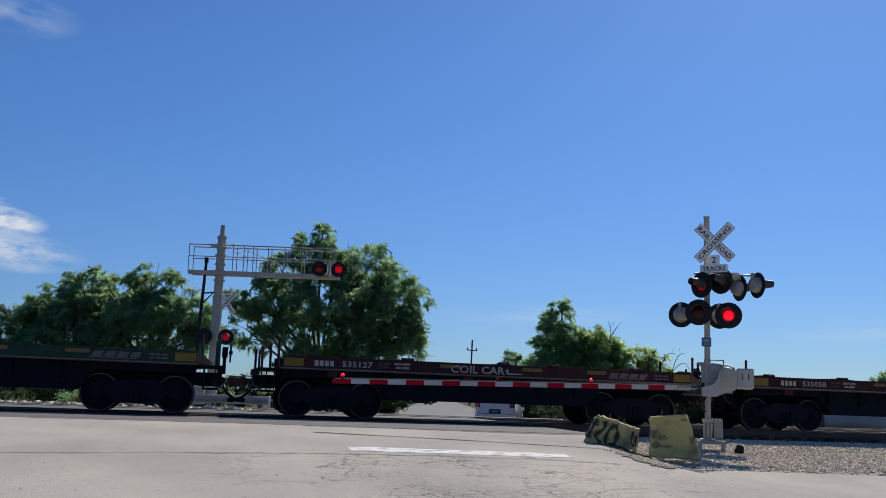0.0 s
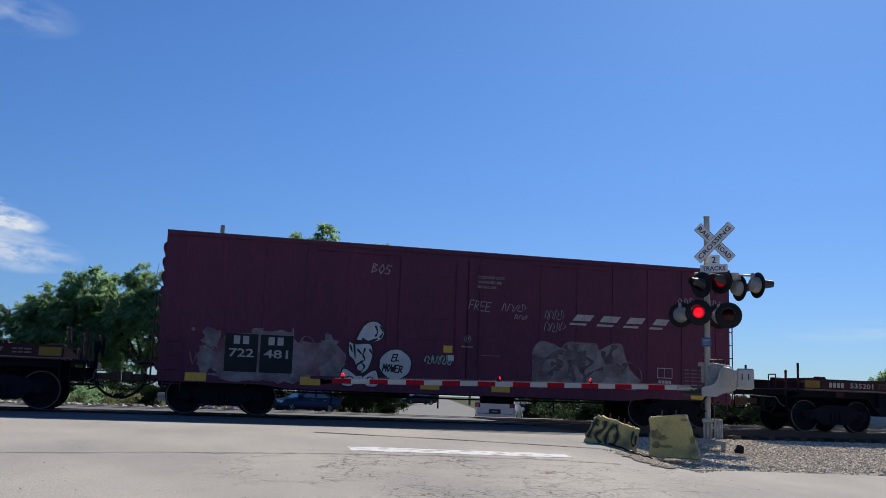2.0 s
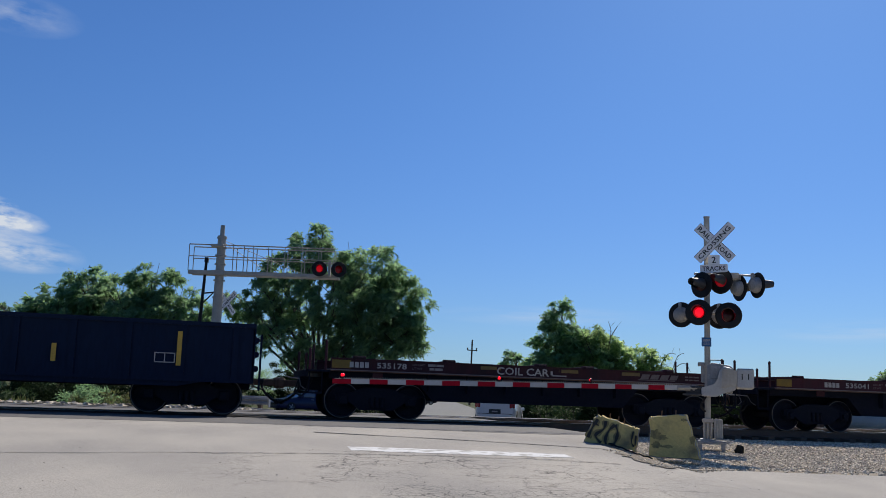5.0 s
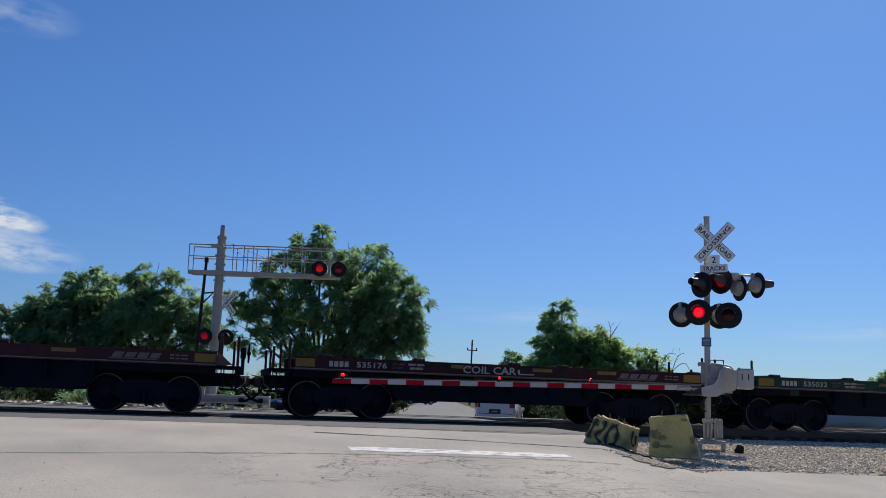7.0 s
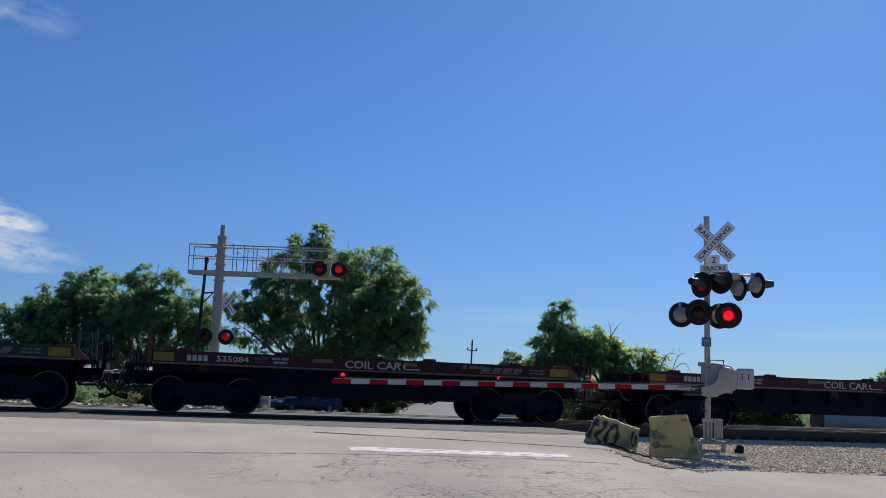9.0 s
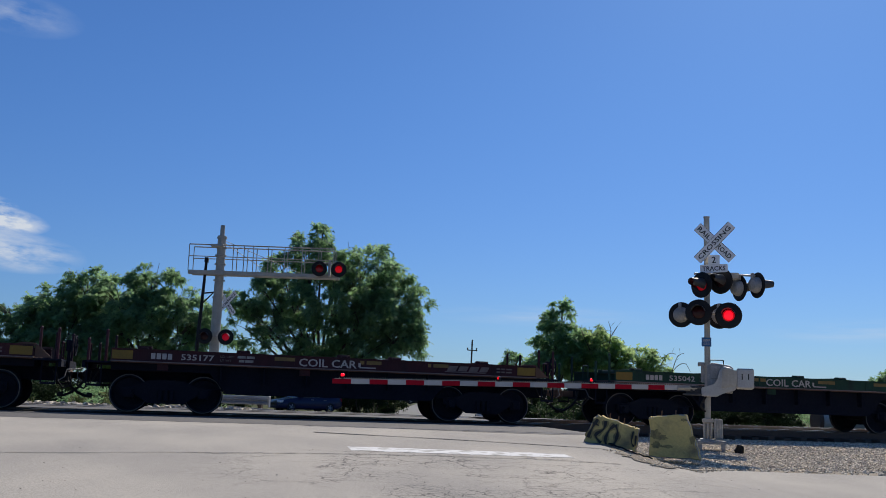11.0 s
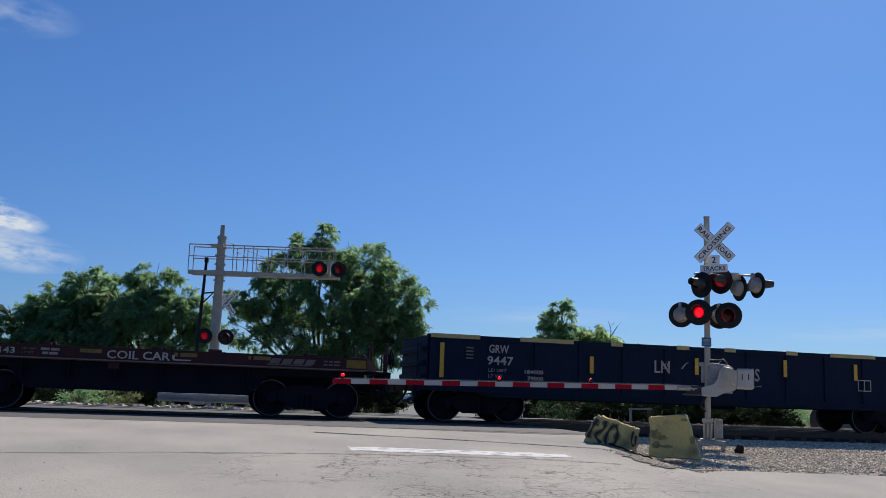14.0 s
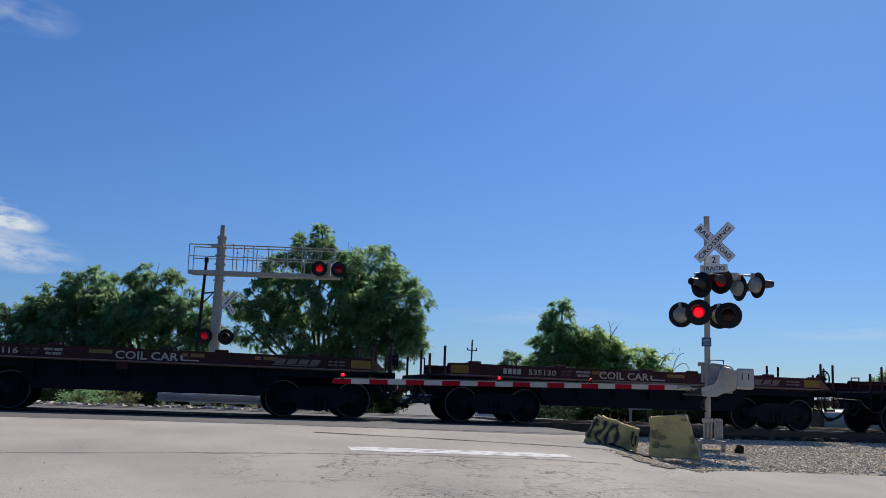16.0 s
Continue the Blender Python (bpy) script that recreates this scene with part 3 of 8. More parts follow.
def build_ballast():
    edge = [(14.5, 11, 45), (14.7, 11, 45), (14.82, 10, 45), (14.95, 9.5, 45), (15.2, 8.0, 45), (15.5, 7.2, 45), (15.9, 7.1, 45), (16.0, 7.1, 16), (16.1, 7.0, 9.4), (16.6, 7.0, 8.1), (17.6, 7.0, 8.0), (18.4, 7.4, 8.1)]
    sheet("ground", lerp_rows([14.5 + 0.1 * i for i in range(40)], edge), M_SAND, -0.018, "sandy dirt along the edge of the pavement", "dirt", columns=120, jag=0.12)
    wedge = [(13.6, 7.0, 7.08), (14.0, 6.95, 7.4), (14.4, 6.9, 7.78), (14.8, 6.95, 8.15), (15.2, 7.0, 8.55), (15.4, 7.0, 9.4)]
    sheet("ground", lerp_rows([13.6 + 0.1 * i for i in range(19)], wedge), M_SAND, 0.009, "sandy dirt spread over the edge of the pavement", "dirt", columns=30, jag=0.07)
    rows = lerp_rows([14.3 + 0.3 * i for i in range(66)], [(14.3, 6.9, 110), (17.2, 7.0, 110), (18.6, 7.7, 110), (24, 9.6, 110), (33.9, 12.5, 110)])
    sheet("ground", rows, M_GRAVEL, -0.03, "grey gravel bed of the railway", "ballast", columns=200)
    rnd = np.random.default_rng(4)
    n = 115000
    ys = 14.65 + (24.6 - 14.65) * rnd.random(n) ** 1.15
    x0 = np.interp(ys, [14.65, 14.72, 14.82, 14.95, 15.2, 15.32, 15.7, 16.3, 17.2, 18.6, 20.5, 24.6], [30, 15.2, 12.2, 11.1, 9.9, 8.6, 8.2, 7.8, 7.7, 8.3, 8.9, 10.3])
    xs = x0 + (rnd.random(n) ** 1.2) * np.maximum(21.5 - x0, 0.5)
    keep = rnd.random(n) < np.clip((ys - 15.3) / 2.2 + 0.10 + (xs - x0) * 0.03, 0.10, 1) * np.clip((xs - x0) * 0.9 + 0.15, 0.15, 1)
    xs, ys = xs[keep], ys[keep]
    stones("ballast_stones", xs, ys, rnd, 0.011, 0.041, -0.03, M_STONE, "loose grey ballast stones beside the track")
    n = 700
    xs, ys = -7 + 9 * rnd.random(n), 31.6 + 3.4 * rnd.random(n)
    stones("ballast_stones", xs, ys, rnd, 0.04, 0.13, -0.02, M_STONE, "pale rubble beyond the far rail")
    n = 2500
    xs, ys = -12 + 22 * rnd.random(n), 27 + 9.5 * rnd.random(n)
    m = (ys > 33) | (xs > 12)
    stones("ballast_stones", xs[m], ys[m], rnd, 0.03, 0.07, -0.04, M_STONE, "loose stones beyond the far track")
    n = 700
    ys = 13.7 + 2.2 * rnd.random(n)
    xs = 6.95 + (np.interp(ys, [13.6, 15.4, 16], [7.1, 9.2, 8.2]) - 6.95) * rnd.random(n)
    stones("grit", xs, ys, rnd, 0.006, 0.024, 0.0, M_STONE, "pebbles strewn in the sandy edge")
    n = 190
    xs, ys = -4 + 13 * rnd.random(n), 10.3 + 4.6 * rnd.random(n) ** 1.5
    stones("grit", xs, ys, rnd, 0.003, 0.011, 0.0, M_GRIT, "scattered grit on the pavement")


def stones(name, xs, ys, rnd, lo, hi, lift, material, label):
    base = np.array([(1, 0, 0), (-1, 0, 0), (0, 1, 0), (0, -1, 0), (0, 0, 1), (0, 0, -1)], float)
    tri = np.array([(0, 2, 4), (2, 1, 4), (1, 3, 4), (3, 0, 4), (2, 0, 5), (1, 2, 5), (3, 1, 5), (0, 3, 5)])
    n = len(xs)
    s = lo + (hi - lo) * rnd.random((n, 1, 1)) ** 1.5
    v = base[None] * (0.65 + 0.7 * rnd.random((n, 6, 1))) * (0.7 + 0.6 * rnd.random((n, 1, 3))) * s
    q = rnd.normal(size=(n, 3, 3))
    q, _ = np.linalg.qr(q)
    v = v @ q * np.array([1, 1, 0.62])
    z = gzv(xs, ys) + lift
    v += np.stack([xs, ys, z], 1)[:, None, :] + s * 0.45 * np.array([0, 0, 1])
    f = tri[None] + (np.arange(n) * 6)[:, None, None]
    me = bpy.data.meshes.new(name)
    me.from_pydata(v.reshape(-1, 3).tolist(), [], f.reshape(-1, 3).tolist())
    me.materials.append(material)
    tagged(new(name, me), label, "gravel", "", "stuff")


build_ground()
TRACK_NEAR = build_track(TRACK_Y, "railway_track")
TRACK_FAR = build_track(30.27, "railway_track")
build_ballast()


# ---------------------------------------------------------------- the train
WHEELSETS = []      # (wheelset, local place), spun in motions()
CARS = []           # (car, x of its centre at 0 s)
WHEEL_R = 0.457


def wheelset_mesh():
    bm = bmesh.new()
    for s in (-1, 1):
        prof = [(0.09, 0.86), (0.12, 0.86), (0.14, 0.80), (0.36, 0.77), (0.395, 0.855), (0.40, 0.862), (0.432, 0.862), (0.452, 0.861), (WHEEL_R, 0.855),
                (WHEEL_R, 0.75), (0.478, 0.735), (0.478, 0.715), (0.40, 0.715), (0.36, 0.75), (0.14, 0.76), (0.09, 0.76)]
        rings = lathe(bm, [(r, s * y) for r, y in prof], seg=36)
    cyl(bm, 0.085, 2.06, (0, 0, 0), "Y", 12)
    for s in (-1, 1):
        for a in range(3):
            ca, sa = math.cos(a * 2.1), math.sin(a * 2.1)
            box(bm, (0.045, 0.02, 0.045), (0.06 * ca, s * 1.03, 0.06 * sa))
    # a rough burr that shows the turning
    for s in (-1, 1):
        box(bm, (0.14, 0.012, 0.05), (0.24, s * 0.80, 0.05))
    return bm


SHARED = {}         # first wheelset and first truck: the others share their meshes


def make_wheelset(parent, x):
    if "wheelset" in SHARED:
        return share("wheelset", SHARED["wheelset"], parent, T(x, 0, WHEEL_R))
    bm = wheelset_mesh()
    ob = SHARED["wheelset"] = part("wheelset", bm, [M_TRUCK, M_RIM], parent, "", T(x, 0, WHEEL_R), smooth=True)
    for p in ob.data.polygons:
        r = math.hypot(p.center.x, p.center.z)
        if 0.425 < r < 0.456 and abs(p.center.y) > 0.85:
            p.material_index = 1
    return ob


def make_truck(car, x):
    """A two-axle freight truck; the place of its two wheelsets is in its own space."""
    if "truck" in SHARED:
        t = tagged(share("truck", SHARED["truck"], car, T(x, 0, 0)), "grimy cast steel truck")
        make_wheelset(t, -0.889)
        make_wheelset(t, 0.889)
        return t
    bm = bmesh.new()
    for s in (-1, 1):
        y0, y1 = s * 0.93, s * 1.06
        out = [(-1.08, 0.60), (-0.72, 0.64), (-0.40, 0.78), (0.40, 0.78), (0.72, 0.64), (1.08, 0.60), (1.08, 0.44), (0.74, 0.42), (0.42, 0.22), (-0.42, 0.22), (-0.74, 0.42), (-1.08, 0.44)]
        prism(bm, out, y0, y1)
        for k in (-1, 1):
            box(bm, (0.26, 0.2, 0.26), (k * 0.889, s * 1.02, 0.46), bevel=0.03)
            cyl(bm, 0.085, 0.1, (k * 0.889, s * 1.14, 0.457), "Y", 12)
        for k in (-0.14, 0.0, 0.14):
            cyl(bm, 0.055, 0.26, (k, s * 1.085, 0.42), "Z", 10)
    box(bm, (0.42, 2.1, 0.28), (0, 0, 0.66), bevel=0.03)
    for k in (-1, 1):
        box(bm, (0.1, 1.7, 0.1), (k * 0.36, 0, 0.36))
        for s in (-1, 1):
            box(bm, (0.06, 0.09, 0.32), (k * 0.40, s * 0.80, 0.46))
    t = SHARED["truck"] = part("truck", bm, M_TRUCK, car, "grimy cast steel truck", T(x, 0, 0))
    make_wheelset(t, -0.889)
    make_wheelset(t, 0.889)
    return t


def make_coupler(car, s, x):
    bm = bmesh.new()
    box(bm, (0.85, 0.16, 0.17), (s * (x - 0.42), 0, 0.84), bevel=0.02)
    box(bm, (0.24, 0.30, 0.28), (s * (x + 0.02), 0.03 * s, 0.84), bevel=0.06)
    box(bm, (0.14, 0.10, 0.30), (s * (x + 0.12), -0.10 * s, 0.84), bevel=0.04)
    c = part("coupler", bm, M_RUST, car, "rusty knuckle coupler")
    bm = bmesh.new()
    tube(bm, [(s * (x - 0.42), -0.40, 0.86), (s * (x - 0.40), -0.42, 0.70), (s * (x - 0.30), -0.42, 0.55), (s * (x - 0.14), -0.38, 0.42), (s * (x + 0.04), -0.32, 0.34), (s * (x + 0.18), -0.26, 0.36)], 0.034, 8)
    box(bm, (0.13, 0.08, 0.12), (s * (x + 0.12), -0.28, 0.36), bevel=0.02)
    box(bm, (0.1, 0.1, 0.14), (s * (x - 0.42), -0.40, 0.86), bevel=0.02)
    tube(bm, [(s * (x - 0.75), -0.5, 0.98), (s * (x - 0.62), -0.52, 0.72), (s * (x - 0.40), -0.5, 0.66)], 0.02, 6)
    part("air_hose", bm, M_BLACK, car, "black rubber air hose")
    return c


def make_brake_wheel(car, x, y, z, r=0.29, face=1):
    bm = bmesh.new()
    ring = [(x, y + r * math.cos(a), z + r * math.sin(a)) for a in [i * 2 * math.pi / 18 for i in range(19)]]
    tube(bm, ring, 0.02, 6)
    for a in range(6):
        rod(bm, (x, y, z), (x, y + r * math.cos(a * math.pi / 3), z + r * math.sin(a * math.pi / 3)), 0.013, 5)
    cyl(bm, 0.05, 0.1, (x, y, z), "X", 10)
    part("brake_wheel", bm, M_HULL, car, "dark spoked hand brake wheel")
    bm = bmesh.new()
    box(bm, (0.14, 0.16, 0.28), (x - face * 0.14, y, z), bevel=0.02)
    rod(bm, (x - face * 0.14, y, z), (x - face * 0.14, y, 1.0), 0.045)
    part("brake_stand", bm, M_HULL, car)


def make_ladder(car, x, y, z0, z1, material, n=4, w=0.42, along="X"):
    """Grab irons: rungs between two short stiles."""
    bm = bmesh.new()
    d = Vector((w / 2, 0, 0)) if along == "X" else Vector((0, w / 2, 0))
    for k in (-1, 1):
        rod(bm, Vector((x, y, z0)) + d * k, Vector((x, y, z1)) + d * k, 0.016, 6)
    for i in range(n):
        z = z0 + (z1 - z0) * (i + 0.5) / n
        rod(bm, Vector((x, y, z)) - d, Vector((x, y, z)) + d, 0.014, 6)
    part("ladder", bm, material, car)


def make_coil_car(name, paint, xl, xr, tl, tr, label):
    """An open coil-steel car: low painted side sills over a dark trough hull, end platforms with posts.
    Its sills reach from xl to xr, its trucks stand at tl and tr."""
    car = thing(name, (0, 0, 0), label, "rail car", "coil cars of the train")
    bm = bmesh.new()
    hull = [(xl, 1.2), (xr, 1.2), (xr, 1.0), (tr - 1.0, 1.0), (tr - 1.45, 0.50), (tl + 1.45, 0.50), (tl + 1.0, 1.0), (xl, 1.0)]
    prism(bm, hull, -1.16, 1.16)
    k = xl + 0.5
    while k < xr:
        if abs(k - tl) > 1.2 and abs(k - tr) > 1.2:
            for s in (-1, 1):
                prism(bm, [(k - 0.02, 1.2), (k + 0.02, 1.2), (k + 0.02, 0.75), (k - 0.02, 0.75)], s * 1.16, s * 1.36)
        k += 1.05
    box(bm, (xr - xl + 1.3, 0.62, 0.34), ((xl + xr) / 2, 0, 0.86), bevel=0.02)
    part("hull", bm, M_HULL, car, "grimy black trough hull")
    for s in (-1, 1):
        bm = bmesh.new()
        prism(bm, [(xl, 1.225), (xr, 1.225), (xr, 1.485), (xl, 1.485)], s * 1.44, s * 1.48)
        prism(bm, [(xl, 1.485), (xr, 1.485), (xr, 1.515), (xl, 1.515)], s * 1.32, s * 1.51)
        k = xl + 0.9
        while k < xr:
            prism(bm, [(k - 0.03, 1.23), (k + 0.03, 1.23), (k + 0.03, 1.48), (k - 0.03, 1.48)], s * 1.48, s * 1.492)
            k += 1.75
        sill = part("side_sill", bm, paint, car)
        # lower flange, its highlight line painted by the paler material
        bm = bmesh.new()
        prism(bm, [(xl, 1.20), (xr, 1.20), (xr, 1.225), (xl, 1.225)], s * 1.36, s * 1.54)
        part("sill_lip", bm, M_LIP, sill, "lower flange, paler for the sky light it catches")
        for x0, x1 in ((xl + 0.02, xl + 0.5), (xr - 0.52, xr - 0.02)):
            bm = bmesh.new()
            prism(bm, [(x0, 1.26), (x1, 1.26), (x1, 1.465), (x0, 1.465)], s * 1.48, s * 1.496)
            part("reflector_panel", bm, M_DIMY, sill, "faded yellow reflector panel")
        for f in (0.36, 0.56, 0.725):
            x0 = xl + f * (xr - xl)
            bm = bmesh.new()
            prism(bm, [(x0, 1.37), (x0 + 0.55, 1.37), (x0 + 0.55, 1.46), (x0, 1.46)], s * 1.48, s * 1.490)
            part("reflector_strip", bm, M_DULLY, sill, "dusty yellow reflector strip")
        for f in (0.10, 0.42):
            x0 = xl + f * (xr - xl)
            bm = bmesh.new()
            prism(bm, [(x0, 1.02), (x0 + 0.26, 1.02), (x0 + 0.26, 1.17), (x0, 1.17)], s * 1.37, s * 1.385)
            part("card_holder", bm, paint, car, "small painted card holder under the sill")
    # trough floor and cradle bars between the sills
    bm = bmesh.new()
    box(bm, (xr - xl, 2.8, 0.06), ((xl + xr) / 2, 0, 1.21))
    part("deck", bm, M_RUST, car, "rusty deck")
    for i, f in enumerate((0.07, 0.29, 0.525, 0.65, 0.87)):
        x0 = xl + f * (xr - xl)
        bm = bmesh.new()
        box(bm, (0.16, 2.6, 0.1), (x0, 0, 1.52), bevel=0.015)
        box(bm, (0.34, 0.12, 0.11), (x0, -1.1, 1.54), bevel=0.02)
        box(bm, (0.34, 0.12, 0.11), (x0, 1.1, 1.54), bevel=0.02)
        if i in (1, 3):
            cyl(bm, 0.03, 2.5, (x0 + 0.22, 0, 1.51), "Y", 8)
        part("cradle_bar", bm, paint, car)
    for s, e in ((-1, xl), (1, xr)):
        bm = bmesh.new()
        box(bm, (0.62, 2.9, 0.05), (e + s * 0.31, 0, 1.17), bevel=0.01)
        box(bm, (0.07, 2.9, 0.16), (e + s * 0.60, 0, 1.10))
        for y in (-1.38, 1.38):
            box(bm, (0.34, 0.05, 0.05), (e + s * 0.36, y, 0.62))
            rod(bm, (e + s * 0.2, y, 1.15), (e + s * 0.2, y, 0.62), 0.018, 6)
            rod(bm, (e + s * 0.52, y, 1.15), (e + s * 0.52, y, 0.62), 0.018, 6)
        part("end_platform", bm, M_HULL, car)
        for x, y, h in ((0.12, -1.36, 0.72), (0.12, 1.36, 0.72), (0.52, -1.36, 0.70 if s > 0 else 0.5), (0.52, 1.36, 0.70 if s > 0 else 0.5)):
            bm = bmesh.new()
            rod(bm, (e + s * x, y, 1.19), (e + s * x, y, 1.19 + h), 0.034, 8)
            box(bm, (0.07, 0.07, 0.10), (e + s * x, y, 1.19 + h), bevel=0.025)
            part("end_post", bm, paint, car)
        for y in (-1.40, 1.34) if s > 0 else ():
            bm = bmesh.new()
            prism(bm, [(e - s * 0.42, 1.51), (e - s * 0.30, 1.56), (e + s * 0.02, 1.55), (e + s * 0.40, 1.22), (e + s * 0.02, 1.20), (e + s * 0.02, 1.51)], y, y + 0.05)
            part("end_bracket", bm, M_RUST, car, "rusty sloping bracket over the sill's end")
        bm = bmesh.new()
        tube(bm, [(e + s * 0.55, -0.9, 1.19), (e + s * 0.55, -0.9, 1.62), (e + s * 0.55, -0.55, 1.62), (e + s * 0.55, -0.55, 1.19)], 0.018)
        part("grab_iron", bm, paint, car)
        bm = bmesh.new()
        tube(bm, [(e + s * 0.98, -0.12, 1.02), (e + s * 0.86, -0.5, 0.98), (e + s * 0.74, -1.2, 0.96), (e + s * 0.72, -1.36, 0.78), (e + s * 0.60, -1.40, 0.70)], 0.014, 6)
        part("uncoupling_lever", bm, M_RIM, car, "worn bright uncoupling lever")
        bm = bmesh.new()
        tube(bm, [(e + s * 0.45, -0.72, 1.02), (e + s * 0.50, -0.80, 0.70), (e + s * 0.62, -0.74, 0.52), (e + s * 0.80, -0.66, 0.60), (e + s * 0.72, -0.60, 0.90)], 0.02, 6)
        part("brake_hose", bm, M_BLACK, car, "looped black brake hose")
        make_coupler(car, s, s * e + 1.08)
    make_truck(car, tl)
    make_truck(car, tr)
    make_brake_wheel(car, xr + 0.82, -0.55, 1.55, r=0.24, face=1)
    # brake gear under the hull
    bm = bmesh.new()
    cyl(bm, 0.13, 0.5, (-0.8, -0.9, 0.66), "X", 12)
    cyl(bm, 0.10, 0.7, (0.7, -0.95, 0.66), "X", 12)
    tube(bm, [(tl + 1, -1.0, 0.6), (0, -1.05, 0.58), (tr - 1, -1.0, 0.6)], 0.018)
    part("brake_gear", bm, M_HULL, car)
    return car


def letter_coil_car(car, number, xl, xr, num, coil):
    """The near side's writing: mark, number at num, weights, the words on its kind at coil."""
    sill = [o for o in car.children if o.name.startswith("side_sill")][0]
    y = -1.4985
    if number:
        bars_part("lettering", [0.10, 0.10, 0.10, 0.10], 0.14, 0.03, M_LETTER, sill, T(num - 0.70, y, 1.285), rows=1)
        text_part("lettering", number, 0.145, M_LETTER, sill, T(num, y, 1.285), 0.78)
    text_part("lettering", "LD LMT", 0.055, M_LDIM, sill, T(num + 0.93, y, 1.385), 0.33)
    text_part("lettering", "LT WT", 0.055, M_LDIM, sill, T(num + 0.93, y, 1.29), 0.27)
    bars_part("lettering", [0.20, 0.20], 0.06, 0.02, M_LDIM2, sill, T(num + 1.34, y, 1.385))
    bars_part("lettering", [0.13, 0.20], 0.06, 0.02, M_LDIM2, sill, T(num + 1.38, y, 1.29))
    if coil:
        text_part("lettering", "COIL CAR", 0.20, M_LETTER, sill, T(coil, y, 1.255), 1.46)
        bars_part("lettering", [0.42], 0.03, 0.0, M_LETTER, sill, T(coil + 1.53, y, 1.27))
        bars_part("lettering", [0.06], 0.10, 0.0, M_LETTER, sill, T(coil + 1.50, y, 1.30))
    else:
        bars_part("lettering", [0.28], 0.045, 0.05, M_LDIM, sill, T(num + 1.75, y, 1.385), rows=2, row_gap=0.05)
    bars_part("lettering", [0.24, 0.24, 0.24, 0.22], 0.13, 0.05, M_LDIM, sill, T(xr - 2.45, y, 1.30), slant=0.5)
    bars_part("lettering", [1.1], 0.025, 0.0, M_LDIM, sill, T(xr - 2.5, y, 1.265))
    bars_part("lettering", [0.1, 0.1, 0.16], 0.04, 0.03, M_LDIM, sill, T(xr - 1.1, y, 1.38), rows=2, row_gap=0.04)


def ellipse_part(name, cx, cz, rx, rz, material, parent, y, lumps=0.0, seed=1, n=26, label=""):
    rnd = random.Random(seed)
    bm = bmesh.new()
    vs = []
    for i in range(n):
        a = 2 * math.pi * i / n
        k = 1 + lumps * rnd.uniform(-1, 1)
        vs.append(bm.verts.new((cx + rx * k * math.cos(a), y, cz + rz * k * math.sin(a))))
    bm.faces.new(vs)
    return part(name, bm, material, parent, label)


def stroke(bm, pts, w, y):
    """A painted line of that width along pts, in the xz plane."""
    for (ax, az), (bx, bz) in zip(pts, pts[1:]):
        dx, dz = bx - ax, bz - az
        L = math.hypot(dx, dz) or 1
        ex, ez = dx / L * w * 0.35, dz / L * w * 0.35
        px, pz = -dz / L * w / 2, dx / L * w / 2
        bm.faces.new([bm.verts.new(p) for p in ((ax - ex + px, y, az - ez + pz), (bx + ex + px, y, bz + ez + pz), (bx + ex - px, y, bz + ez - pz), (ax - ex - px, y, az - ez - pz))])


def curve_points(pts, n=5):
    """A smooth line through pts."""
    out = []
    for i in range(len(pts) - 1):
        p0, p1, p2, p3 = pts[max(i - 1, 0)], pts[i], pts[i + 1], pts[min(i + 2, len(pts) - 1)]
        for k in range(n):
            t = k / n
            out.append(tuple(0.5 * (2 * b + (c - a) * t + (2 * a - 5 * b + 4 * c - d) * t * t + (3 * b - a - 3 * c + d) * t ** 3) for a, b, c, d in zip(p0, p1, p2, p3)))
    return out + [pts[-1]]


def ribbon(bm, pts, w, y):
    """One unbroken painted line of about that width along pts, in the xz plane."""
    last = None
    for i, (x, z) in enumerate(pts):
        a, b = pts[max(i - 1, 0)], pts[min(i + 1, len(pts) - 1)]
        dx, dz = b[0] - a[0], b[1] - a[1]
        L = math.hypot(dx, dz) or 1
        k = w / 2 * (0.75 + 0.35 * math.sin(i * 0.9))
        yy = y - 0.00004 * i
        now = (bm.verts.new((x - dz / L * k, yy, z + dx / L * k)), bm.verts.new((x + dz / L * k, yy, z - dx / L * k)))
        if last:
            bm.faces.new((last[0], last[1], now[1], now[0]))
        last = now


def scrawl(name, x, z, w, h, n, width, material, parent, y, seed, label=""):
    """Unreadable tag: one looping line that runs from left to right."""
    rnd = random.Random(seed)
    pts = []
    for k in range(n):
        c = x + w * (k + 0.5) / n
        q = w / n * 0.55
        pts += [(c - q * rnd.uniform(0.4, 1), z + h * rnd.uniform(0.0, 0.2)), (c - q * rnd.uniform(-0.2, 0.5), z + h * rnd.uniform(0.75, 1.0)), (c + q * rnd.uniform(0.3, 1), z + h * rnd.uniform(0.4, 0.7)), (c + q * rnd.uniform(-0.3, 0.4), z + h * rnd.uniform(0.1, 0.4))]
    bm = bmesh.new()
    ribbon(bm, curve_points(pts), width, y)
    return part(name, bm, material, parent, label)


